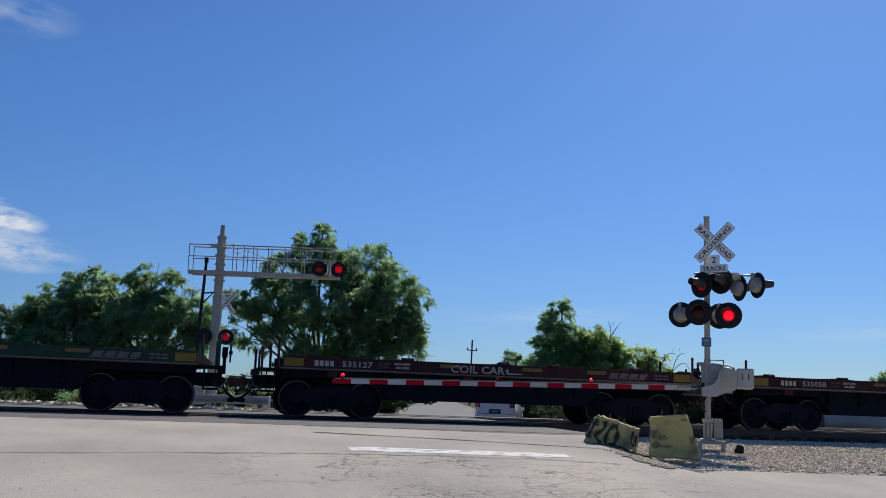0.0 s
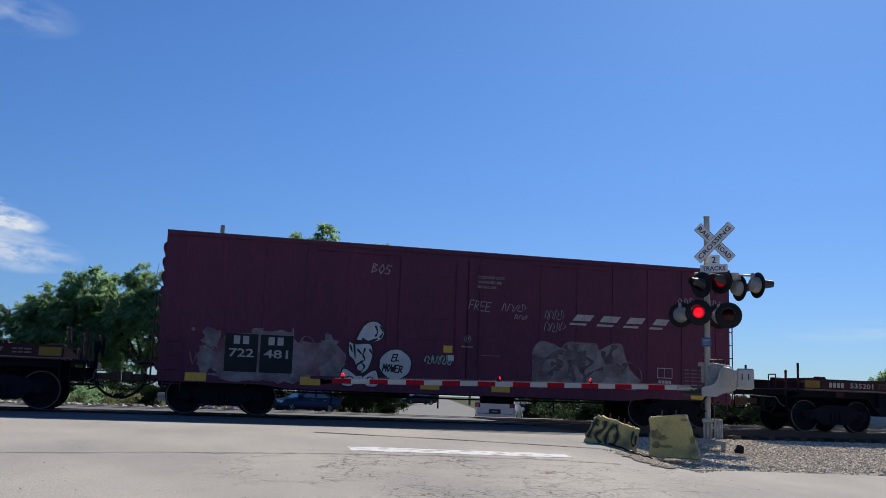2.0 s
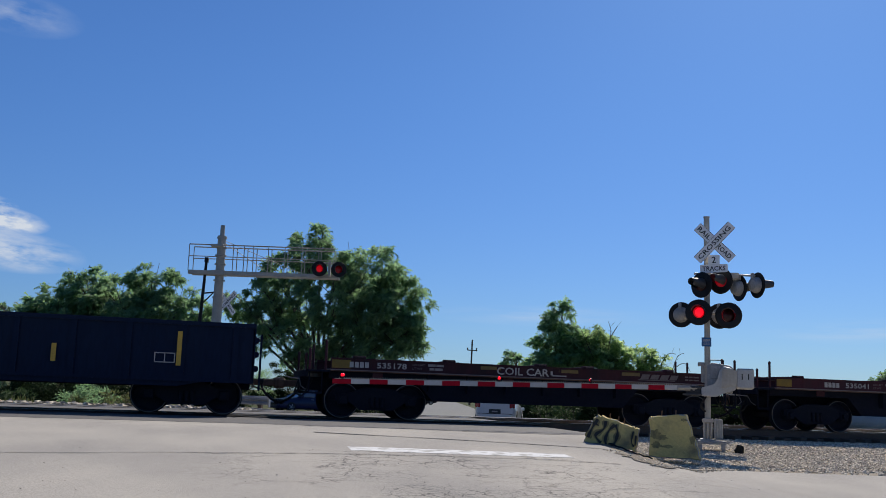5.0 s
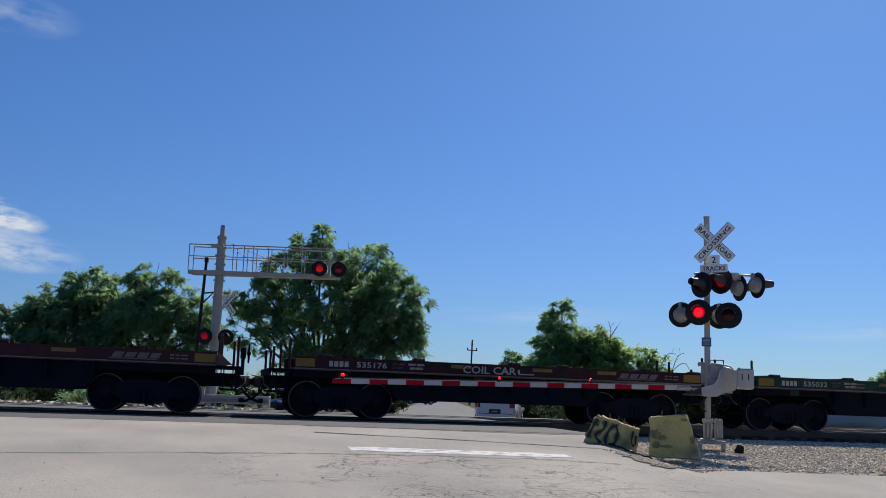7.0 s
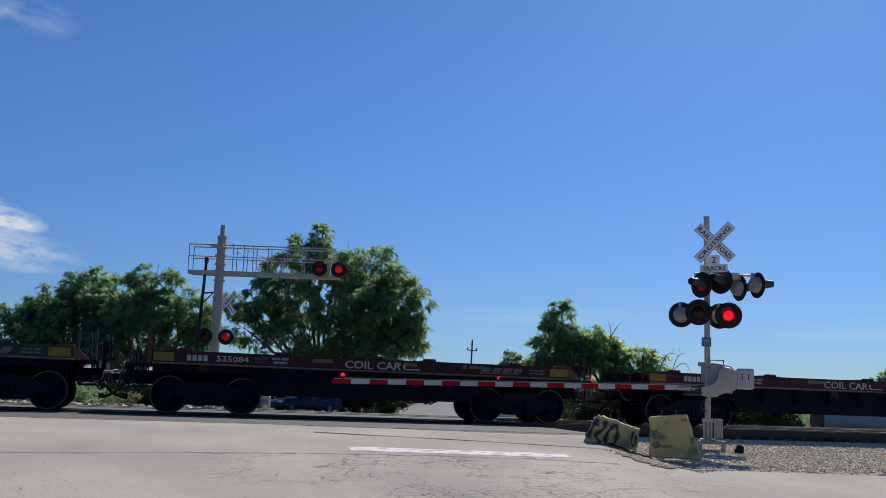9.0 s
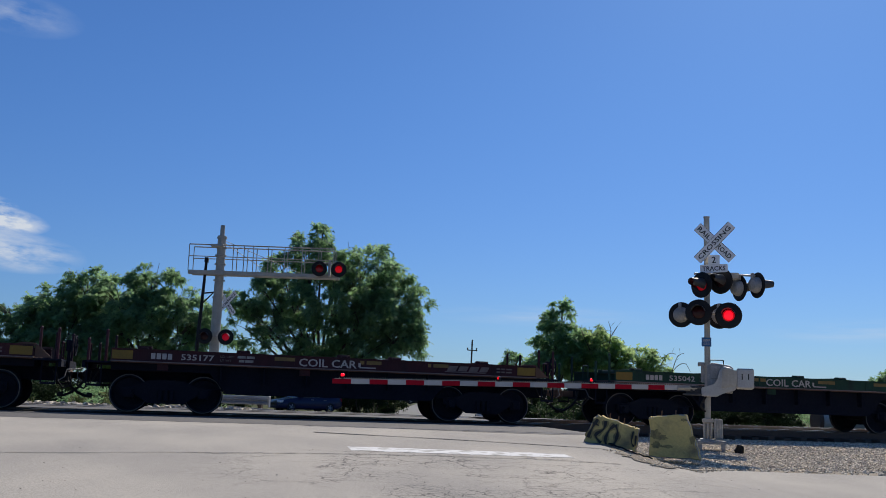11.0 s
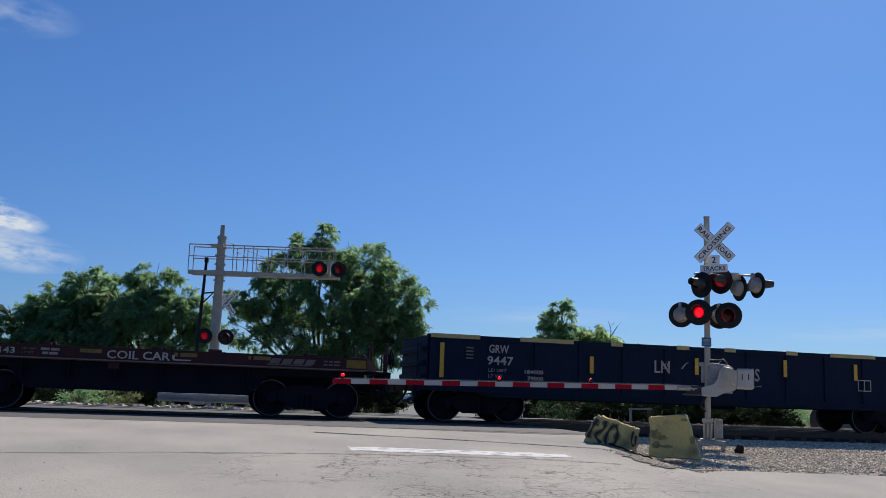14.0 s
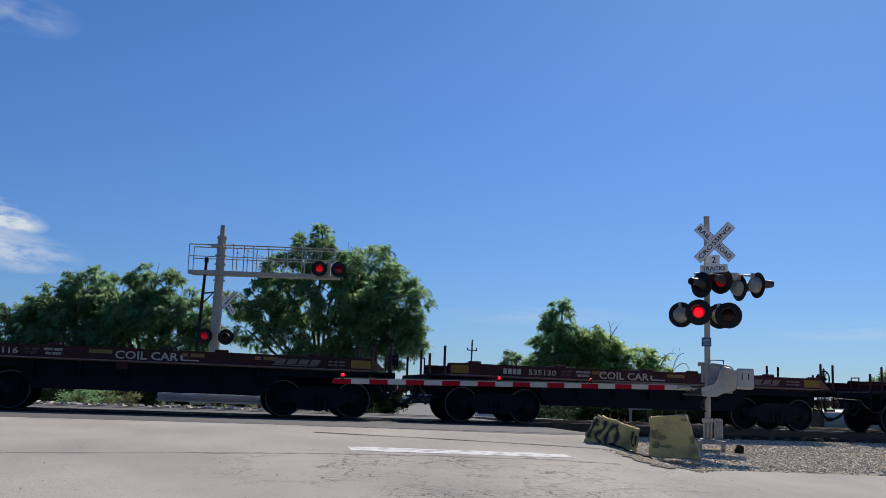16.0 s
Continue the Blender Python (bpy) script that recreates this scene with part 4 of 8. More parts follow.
HAND = {"E": [[(1, 1), (0, 1), (0, 0), (1, 0)], [(0, 0.5), (0.8, 0.55)]], "L": [[(0, 1), (0.05, 0), (0.9, 0)]], "M": [[(0, 0), (0.1, 1), (0.5, 0.4), (0.9, 1), (1, 0)]], "O": [[(0.5, 1), (0, 0.5), (0.5, 0), (1, 0.5), (0.5, 1)]],
        "W": [[(0, 1), (0.25, 0), (0.5, 0.6), (0.75, 0), (1, 1)]], "R": [[(0, 0), (0.05, 1), (0.8, 0.9), (0.75, 0.55), (0.1, 0.5), (1, 0)]], "F": [[(1, 1), (0.05, 1), (0, 0)], [(0, 0.5), (0.75, 0.55)]],
        "B": [[(0, 0), (0, 1), (0.75, 0.85), (0.1, 0.55), (0.95, 0.3), (0, 0)]], "S": [[(1, 0.9), (0.3, 1), (0.1, 0.65), (0.9, 0.4), (0.7, 0.02), (0, 0.1)]]}


def hand_letters(words, x, z, h, w, width, material, parent, y, lean):
    """Letters drawn by hand as thin painted lines, one mesh a letter."""
    rnd = random.Random(words)
    for c in words:
        bm = bmesh.new()
        for line in HAND[c]:
            for a, b in zip(line, line[1:]):
                stroke(bm, [(x + w * 0.8 * a[0] + lean * a[1], z + h * a[1]), (x + w * 0.8 * b[0] + lean * b[1], z + h * b[1])], width, y)
        part("graffiti", bm, material, parent, "hand-painted letter")
        x, z = x + w, z + rnd.uniform(-0.02, 0.02)


def make_boxcar():
    car = thing("boxcar", (0, 0, 0), "dark red steel boxcar with silver graffiti", "rail car")
    hl, y1 = 7.675, 1.58
    z0, z1 = 0.86, 4.40
    bm = bmesh.new()
    prof = [(-y1, z0), (-y1, z1), (-1.3, 4.50), (0, 4.60), (1.3, 4.50), (y1, z1), (y1, z0)]
    a = [bm.verts.new((-hl, y, z)) for y, z in prof]
    b = [bm.verts.new((hl, y, z)) for y, z in prof]
    for i in range(len(prof)):
        j = (i + 1) % len(prof)
        bm.faces.new((a[i], a[j], b[j], b[i]))
    bm.faces.new(a)
    bm.faces.new(b)
    body = part("body", bm, M_BOX, car, "dark red steel body")
    for s in (-1, 1):
        # side posts and seams
        for i in range(-7, 8):
            x = i * 1.04
            if abs(x) < 1.9:
                continue
            bm = bmesh.new()
            prism(bm, [(x - 0.05, z0 + 0.12), (x + 0.05, z0 + 0.12), (x + 0.05, z1 - 0.1), (x - 0.05, z1 - 0.1)], s * y1, s * (y1 + 0.022))
            part("side_post", bm, M_BOX, body)
        bm = bmesh.new()
        prism(bm, [(-hl, z0 - 0.09), (-5.2, z0 - 0.09), (-4.6, z0 - 0.17), (4.6, z0 - 0.17), (5.2, z0 - 0.09), (hl, z0 - 0.09), (hl, z0 + 0.1), (-hl, z0 + 0.1)], s * (y1 - 0.03), s * (y1 + 0.03))
        part("side_sill", bm, M_BOX, car)
        bm = bmesh.new()
        prism(bm, [(-hl, z1 - 0.06), (hl, z1 - 0.06), (hl, z1 + 0.035), (-hl, z1 + 0.035)], s * (y1 - 0.06), s * (y1 + 0.045))
        part("roof_rail", bm, M_BOX, car)
        bm = bmesh.new()
        prism(bm, [(-hl, z1 + 0.035), (hl, z1 + 0.035), (hl, z1 + 0.05), (-hl, z1 + 0.05)], s * (y1 - 0.05), s * (y1 + 0.052))
        part("roof_edge", bm, M_BOXROOF, car, "slim bright strip along the roof edge")
        for d in (-1, 1):
            x0, x1 = (-1.82, -0.02) if d < 0 else (0.02, 1.82)
            bm = bmesh.new()
            prism(bm, [(x0, 1.02), (x1, 1.02), (x1, 4.22), (x0, 4.22)], s * y1, s * (y1 + 0.05))
            door = part("door", bm, M_BOX, car, "plug door with pressed ribs")
            for z in (1.55, 2.1, 2.65, 3.2, 3.75):
                bm = bmesh.new()
                prism(bm, [(x0 + 0.06, z - 0.03), (x1 - 0.06, z - 0.03), (x1 - 0.06, z + 0.03), (x0 + 0.06, z + 0.03)], s * (y1 + 0.05), s * (y1 + 0.065))
                part("door_rib", bm, M_BOX, door)
            bm = bmesh.new()
            xm = x1 - 0.3 if d < 0 else x0 + 0.3
            rod(bm, (xm, s * (y1 + 0.09), 1.1), (xm, s * (y1 + 0.09), 4.1), 0.018, 6)
            part("lock_bar", bm, M_BOX, door)
        for z in (1.0, 4.24):
            bm = bmesh.new()
            prism(bm, [(-4.0, z - 0.04), (3.9, z - 0.04), (3.9, z + 0.04), (-4.0, z + 0.04)], s * y1, s * (y1 + 0.045))
            part("door_track", bm, M_BOX, car)
    # ends with pressed ribs, ladders and hand brake
    for s in (-1, 1):
        for i in range(9):
            z = 1.15 + i * 0.36
            bm = bmesh.new()
            vs = cyl(bm, 0.13, 2.9, (0, 0, 0), "Y", 16)
            bmesh.ops.transform(bm, matrix=T(s * hl, 0, z) @ Matrix.Diagonal((0.6, 1, 1, 1)), verts=vs)
            part("end_rib", bm, M_BOX, body)
        make_ladder(car, s * (hl + 0.16), -1.25, 0.7, 2.9, M_BOX, 6, 0.4, "Y")
        make_ladder(car, s * (hl - 0.35), -(y1 + 0.07), 0.55, 1.9, M_BOX, 4)
        bm = bmesh.new()
        box(bm, (0.4, 2.4, 0.05), (s * (hl + 0.25), 0, 1.18))
        part("crossover_step", bm, M_HULL, car)
        make_coupler(car, s, hl + 0.72)
        make_truck(car, -6.1 if s < 0 else 6.28)
    make_brake_wheel(car, hl + 0.42, 0.6, 2.75, 0.28, 1)
    bm = bmesh.new()
    box(bm, (2 * hl, 0.7, 0.34), (0, 0, 0.84))
    box(bm, (9, 2.4, 0.12), (0, 0, 0.74))
    cyl(bm, 0.15, 0.9, (1.2, -0.6, 0.64), "X", 14)
    cyl(bm, 0.11, 0.6, (-1.6, -0.8, 0.66), "X", 12)
    for x in (-3.4, -0.6, 2.6):
        rod(bm, (x, -1.2, 0.8), (x, -1.2, 0.32), 0.02, 6)
    tube(bm, [(-4.5, -1.1, 0.62), (0, -1.15, 0.58), (4.5, -1.1, 0.62)], 0.02)
    part("underframe", bm, M_HULL, car, "grimy black underframe and brake gear")
    # markings and graffiti of the near side, each layer a little prouder than the one below
    y = -(y1 + 0.026)
    ellipse_part("graffiti", -5.3, 1.42, 1.35, 0.62, M_GRAFD, body, y, 0.10, 72, 40, "smeared silver graffiti")
    ellipse_part("graffiti", -3.85, 1.40, 0.75, 0.52, M_GRAFD, body, y - 0.004, 0.16, 73, 30, "smeared silver graffiti")
    for k, (cx, cz, rx, rz) in enumerate(((-6.45, 1.85, 0.22, 0.24), (-6.55, 1.35, 0.25, 0.30), (-5.7, 0.97, 0.75, 0.16), (-4.7, 1.0, 0.7, 0.18), (-5.35, 2.05, 0.16, 0.10), (-4.75, 2.02, 0.3, 0.09), (-3.55, 1.75, 0.22, 0.32), (-3.45, 1.2, 0.3, 0.3))):
        ellipse_part("graffiti", cx, cz, rx, rz, M_GRAFS, body, y - 0.006 - 0.0004 * k, 0.28, 80 + k, 26, "smeared silver graffiti")
    for pts in ([(-6.66, 1.72), (-6.62, 1.2), (-6.28, 1.45), (-6.66, 1.72)], [(-6.95, 1.5), (-6.85, 1.2), (-6.78, 1.45), (-6.72, 1.2)], [(-4.4, 1.6), (-4.2, 2.0), (-3.95, 1.85), (-4.05, 1.45), (-4.35, 1.2), (-4.2, 1.02)],
                [(-4.35, 1.5), (-4.1, 1.1), (-3.85, 1.5), (-3.65, 1.95), (-3.55, 2.05)], [(-4.3, 1.75), (-4.0, 1.7), (-3.8, 1.8)], [(-3.75, 1.3), (-3.6, 1.65), (-3.4, 1.55), (-3.5, 1.25)], [(-5.32, 2.15), (-5.26, 2.02), (-5.22, 2.16)], [(-4.5, 2.2), (-4.46, 1.9)]):
        bm = bmesh.new()
        ribbon(bm, curve_points(pts, 4), 0.03, y - 0.0105)
        part("graffiti", bm, M_GRAFD, body, "thin silver outline")
    for x0, x1 in ((-6.12, -5.33), (-5.27, -4.47)):
        bm = bmesh.new()
        prism(bm, [(x0, 1.06), (x1, 1.06), (x1, 1.99), (x0, 1.99)], y - 0.012, y)
        part("number_panel", bm, M_NUMBER, body, "black number panel")
    bars_part("lettering", [0.15, 0.15], 0.2, 0.07, M_LETTER, body, T(-5.92, y - 0.014, 1.74))
    bars_part("lettering", [0.15, 0.15], 0.2, 0.07, M_LETTER, body, T(-5.08, y - 0.014, 1.74))
    text_part("lettering", "722", 0.21, M_LETTER, body, T(-6.02, y - 0.014, 1.42), 0.60)
    text_part("lettering", "481", 0.21, M_LETTER, body, T(-5.18, y - 0.014, 1.42), 0.60)
    # a pale swirl on a mask-like patch over a bow, outlined in black
    shapes = [[(-2.95, 1.95), (-2.75, 2.35), (-2.5, 2.5), (-2.25, 2.42), (-2.15, 2.15), (-2.3, 1.95), (-2.62, 1.93)], [(-3.12, 1.98), (-2.92, 1.9), (-2.5, 1.92), (-2.42, 1.6), (-2.55, 1.2), (-2.78, 1.1), (-2.95, 1.45), (-3.1, 1.6)],
              [(-2.80, 1.06), (-3.2, 1.28), (-3.26, 0.86), (-2.95, 0.80)], [(-2.72, 1.06), (-2.35, 1.26), (-2.28, 0.84), (-2.6, 0.82)], [(-2.85, 1.08), (-2.7, 1.08), (-2.68, 0.9), (-2.84, 0.9)]]
    for k, pts in enumerate(shapes):
        edge = curve_points(pts + pts[:1], 4)[:-1]
        mx, mz = sum(p[0] for p in edge) / len(edge), sum(p[1] for p in edge) / len(edge)
        for grow, material, d in ((1.0, M_SPRAY, 0.034), (0.86, M_GRAFW, 0.0365)):
            bm = bmesh.new()
            bm.faces.new([bm.verts.new((mx + (px - mx) * grow, y - d - 0.0003 * k, mz + (pz - mz) * grow)) for px, pz in edge])
            part("graffiti", bm, material, body)
    for pts in ([(-2.42, 2.36), (-2.36, 2.2), (-2.42, 2.08)], [(-2.30, 2.36), (-2.22, 2.2), (-2.3, 2.05)], [(-2.75, 2.02), (-2.6, 1.96), (-2.35, 2.02)], [(-3.05, 1.85), (-2.98, 1.66)], [(-2.86, 1.75), (-2.72, 1.62), (-2.66, 1.78)], [(-2.55, 1.76), (-2.46, 1.62)], [(-2.72, 1.62), (-2.66, 1.48), (-2.78, 1.42)],
                [(-2.85, 1.36), (-2.74, 1.40), (-2.66, 1.30), (-2.76, 1.18), (-2.86, 1.26), (-2.85, 1.36)], [(-3.16, 0.98), (-3.02, 1.06), (-2.92, 0.98)], [(-2.62, 0.98), (-2.5, 1.06), (-2.38, 0.98)], [(-2.95, 1.9), (-2.9, 1.5)]):
        bm = bmesh.new()
        ribbon(bm, curve_points(pts), 0.05, y - 0.040)
        part("graffiti", bm, M_SPRAY, body, "black outline stroke")
    ellipse_part("graffiti", -1.87, 1.40, 0.45, 0.40, M_SPRAY, body, -(y1 + 0.087), 0.03, 21)
    ellipse_part("graffiti", -1.87, 1.40, 0.41, 0.37, M_GRAFW, body, -(y1 + 0.088), 0.03, 21)
    hand_letters("EL", -1.98, 1.48, 0.17, 0.11, 0.034, M_SPRAY, body, -(y1 + 0.091), 0.05)
    hand_letters("MOWER", -2.20, 1.22, 0.17, 0.105, 0.034, M_SPRAY, body, -(y1 + 0.091), 0.03)
    scrawl("graffiti", -1.1, 1.45, 0.8, 0.26, 6, 0.035, M_GRAFG, body, -(y1 + 0.080), 23)
    # a broad washed-out silver piece with a scalloped top, dark smears and thin outlines over it
    top = curve_points([(1.66, 1.30), (1.75, 1.75), (2.0, 2.16), (2.4, 2.12), (2.62, 2.02), (2.8, 2.18), (3.2, 2.2), (3.62, 2.18), (3.72, 2.02), (4.0, 2.16), (4.36, 2.2), (4.46, 1.95), (4.62, 1.55), (4.95, 1.25)], 3)
    bm = bmesh.new()
    bm.faces.new([bm.verts.new((px, y - 0.003, pz)) for px, pz in top + [(4.8, 0.98), (4.2, 1.02), (3.3, 0.97), (2.4, 1.03), (1.75, 0.99)]])
    part("graffiti", bm, M_GRAFS, body, "washed-out silver graffiti piece")
    rnd = random.Random(17)
    for k in range(26):
        cx, cz = rnd.uniform(1.85, 4.55), rnd.uniform(1.12, 1.98)
        a0, w0 = rnd.uniform(-1.2, 1.2) + (1.57 if k % 3 else 0.4), rnd.uniform(0.12, 0.34)
        bm = bmesh.new()
        ribbon(bm, curve_points([(cx - w0 * math.cos(a0), cz - 0.8 * w0 * math.sin(a0)), (cx + rnd.uniform(-0.08, 0.08), cz + rnd.uniform(-0.06, 0.06)), (cx + w0 * math.cos(a0), cz + 0.8 * w0 * math.sin(a0))], 5), rnd.uniform(0.06, 0.20), y - 0.0045 - 0.0004 * k)
        part("graffiti", bm, M_SMEAR, body, "dark smear over the silver paint")
    for pts in (top, curve_points([(4.55, 1.75), (4.85, 1.62), (4.98, 1.35), (4.9, 1.05)], 5), curve_points([(2.72, 2.0), (2.70, 1.5), (2.76, 1.05)], 4), curve_points([(3.62, 2.0), (3.58, 1.5), (3.65, 1.05)], 4)):
        bm = bmesh.new()
        ribbon(bm, pts, 0.03, y - 0.017)
        part("graffiti", bm, M_GRAFD, body)
    # the owner's mark: four slanted shapes, each on a bar
    for i, w in enumerate((0.50, 0.50, 0.46, 0.40)):
        x = 2.95 + i * 0.78
        bars_part("lettering", [w], 0.17, 0, M_LETTER, body, T(x, y - 0.002, 2.78), slant=0.75)
        bars_part("lettering", [w * 0.95], 0.06, 0, M_LETTER, body, T(x - 0.1, y - 0.002, 2.66), slant=0.75)
    for k, (words, w) in enumerate((("CLOSE AND LOCK", 0.74), ("DOORS BEFORE", 0.66), ("MOVING CAR", 0.52))):
        text_part("lettering", words, 0.075, M_LDIM2, body, T(0.24, -(y1 + 0.112), 3.74 - 0.13 * k), w)
    bars_part("lettering", [0.14, 0.2, 0.1], 0.03, 0.05, M_LDIM, body, T(6.27, y, 1.58), rows=5, row_gap=0.07)
    bm = bmesh.new()
    for za, zb, xa, xb in ((1.34, 1.62, 5.44, 5.46), (1.34, 1.62, 5.88, 5.90), (1.34, 1.36, 5.44, 5.90), (1.60, 1.62, 5.44, 5.90), (1.34, 1.62, 5.66, 5.67)):
        bm.faces.new([bm.verts.new(p) for p in ((xa, y - 0.003, za), (xb, y - 0.003, za), (xb, y - 0.003, zb), (xa, y - 0.003, zb))])
    part("lettering", bm, M_LETTER, body)
    bars_part("lettering", [0.08, 0.08, 0.08, 0.08], 0.08, 0.02, M_LETTER, body, T(5.48, y - 0.003, 1.2))
    hand_letters("FREE", 0.02, 2.92, 0.24, 0.15, 0.022, M_GRAFT, body, -(y1 + 0.080), 0.05)
    scrawl("graffiti", 0.90, 2.90, 0.75, 0.24, 4, 0.022, M_GRAFT, body, -(y1 + 0.080), 51, "thin grey scrawl")
    scrawl("graffiti", 1.28, 2.72, 0.4, 0.14, 3, 0.02, M_GRAFT, body, -(y1 + 0.080), 58)
    bm = bmesh.new()
    ribbon(bm, [(0.02 + 0.085 * math.cos(i * 0.45), 2.14 + 0.085 * math.sin(i * 0.45)) for i in range(15)], 0.022, -(y1 + 0.080))
    part("lettering", bm, M_LDIM2, body, "small stencilled ring")
    bars_part("lettering", [0.03, 0.03], 0.07, 0.02, M_LDIM2, body, T(-0.02, -(y1 + 0.080), 2.11))
    bars_part("lettering", [0.3], 0.03, 0.0, M_LDIM2, body, T(-0.14, -(y1 + 0.080), 1.92))
    bars_part("lettering", [0.5], 0.02, 0.0, M_LDIM, body, T(0.4, -(y1 + 0.080), 1.72))
    bars_part("lettering", [0.18], 0.14, 0.0, M_GRAFW, body, T(-0.50, -(y1 + 0.086), 1.56))
    scrawl("graffiti", 2.12, 2.75, 0.6, 0.3, 4, 0.02, M_GRAFT, body, y, 57)
    scrawl("graffiti", 2.15, 2.45, 0.6, 0.28, 4, 0.02, M_GRAFT, body, y, 52)
    scrawl("graffiti", 6.06, 3.30, 0.70, 0.30, 4, 0.026, M_GRAFT, body, y, 63, "thin pale tag")
    scrawl("graffiti", 6.98, 3.34, 0.45, 0.26, 3, 0.026, M_GRAFT, body, y, 64, "thin pale tag")
    hand_letters("BOS", -2.58, 3.72, 0.24, 0.17, 0.028, M_GRAFT, body, y, 0.05)
    for x0 in (-7.02, -4.25, -1.18, 0.72, 6.45):
        bm = bmesh.new()
        prism(bm, [(x0, 0.80), (x0 + 0.5, 0.80), (x0 + 0.5, 1.0), (x0, 1.0)], -(y1 + 0.036), -(y1 + 0.03))
        part("reflector_strip", bm, M_YTAPE, car, "yellow reflector strip")
    bm = bmesh.new()
    prism(bm, [(-0.62, 1.76), (-0.38, 1.76), (-0.38, 1.94), (-0.62, 1.94)], -(y1 + 0.084), -(y1 + 0.078))
    part("placard", bm, M_YTAPE, body, "small yellow placard")
    for x in (-6.9, 6.85):
        ellipse_part("lettering", x, 2.05, 0.045, 0.045, M_GRAFD, body, y)
    return car


def make_gondola(label, chord, panel, number):
    car = thing("gondola_car", (0, 0, 0), label, "rail car", "gondolas of the train")
    hl, y1, z0, z1 = 8.0, 1.53, 0.80, 2.14
    for s in (-1, 1):
        bm = bmesh.new()
        prism(bm, [(-hl, z0), (-6.9, z0), (-6.2, z0 - 0.14), (6.2, z0 - 0.14), (6.9, z0), (hl, z0), (hl, z1), (-hl, z1)], s * (y1 - 0.02), s * y1)
        side = part("side_wall", bm, M_GOND, car)
        first = None
        for i in range(13):
            at = T(-7.55 + i * 1.258, 0, 0)
            if first:
                share("side_post", first, side, at)
            else:
                bm = bmesh.new()
                prism(bm, [(-0.07, z0 + 0.06), (0.07, z0 + 0.06), (0.07, z1), (-0.07, z1)], s * y1, s * (y1 + 0.05))
                first = part("side_post", bm, M_GOND, side, "", at)
        bm = bmesh.new()
        prism(bm, [(-hl, z0 - 0.02), (hl, z0 - 0.02), (hl, z0 + 0.06), (-hl, z0 + 0.06)], s * y1, s * (y1 + 0.055))
        part("bottom_flange", bm, M_GOND, side)
        bm = bmesh.new()
        prism(bm, [(-hl - 0.02, z1), (hl + 0.02, z1), (hl + 0.02, z1 + 0.1), (-hl - 0.02, z1 + 0.1)], s * (y1 - 0.12), s * (y1 + 0.06))
        part("top_chord", bm, M_GOND, side)
        if chord:
            for x0, x1 in ((-7.95, -6.63), (-5.52, -4.01), (-2.92, -2.58), (-0.97, -0.59), (0.50, 0.85), (2.46, 2.82), (3.90, 5.40), (6.47, 7.91)):
                bm = bmesh.new()
                prism(bm, [(x0, z1 + 0.005), (x1, z1 + 0.005), (x1, z1 + 0.115), (x0, z1 + 0.115)], s * (y1 + 0.06), s * (y1 + 0.068))
                part("chord_patch", bm, M_CREAM, side, "faded yellow patch on the top chord")
    for s in (-1, 1):
        bm = bmesh.new()
        prism(bm, [(s * hl - 0.03, z0), (s * hl + 0.03, z0), (s * hl + 0.03, z1 + 0.06), (s * hl - 0.03, z1 + 0.06)], -y1, y1)
        for z in (1.15, 1.5, 1.85):
            box(bm, (0.14, 2.9, 0.14), (s * (hl + 0.06), 0, z), bevel=0.03)
        part("end_wall", bm, M_GOND, car)
        make_ladder(car, s * (hl + 0.18), -1.3, 0.6, 2.0, M_GOND, 4, 0.4, "Y")
        make_coupler(car, s, hl + 0.72)
        make_truck(car, s * 6.46)
    bm = bmesh.new()
    box(bm, (2 * hl, 3.0, 0.08), (0, 0, z0 + 0.08))
    box(bm, (2 * hl, 0.6, 0.3), (0, 0, 0.78))
    cyl(bm, 0.12, 0.8, (0.9, -0.7, 0.68), "X", 12)
    tube(bm, [(-5, -1.1, 0.68), (0, -1.15, 0.66), (5, -1.1, 0.68)], 0.02)
    part("underframe", bm, M_HULL, car)
    part("scrap_load", load_lumps(), M_RUST, car, "low load of dark scrap")
    near = [o for o in car.children if o.name.startswith("side_wall")][0]
    y = -(y1 + 0.062)
    if panel:
        bm = bmesh.new()
        prism(bm, [(-hl + 0.02, z0 + 0.02), (-hl + 1.50, z0 + 0.02), (-hl + 1.50, z1 - 0.01), (-hl + 0.02, z1 - 0.01)], y, -(y1 + 0.002))
        pn = part("white_panel", bm, M_PANEL, near, "chalky white painted end panel")
        bm = bmesh.new()
        prism(bm, [(-hl + 0.72, z0 + 0.03), (-hl + 0.735, z0 + 0.03), (-hl + 0.735, z1 - 0.02), (-hl + 0.72, z1 - 0.02)], y - 0.004, y)
        part("seam", bm, M_RUST, pn)
        rnd = random.Random(12)
        for k in range(16):
            cx, cz = -hl + rnd.uniform(0.08, 1.42), rnd.choice((z0 + 0.06, z1 - 0.06, rnd.uniform(z0, z1)))
            ellipse_part("stain", cx, cz, rnd.uniform(0.02, 0.10), rnd.uniform(0.02, 0.09), M_RUST if k % 3 else M_GOND, pn, y - 0.002 - 0.0003 * k, 0.45, 300 + k, 16, "rusty chip in the paint")
        for cx, cz, w, h in ((-hl + 0.86, 1.42, 0.30, 0.03), (-hl + 0.95, 1.34, 0.22, 0.05), (-hl + 0.90, 1.26, 0.26, 0.03), (-hl + 0.70, 1.0, 0.03, 0.2), (-hl + 0.28, 1.95, 0.16, 0.03)):
            bars_part("lettering", [w], h, 0, M_GOND, pn, T(cx, y - 0.0075, cz))
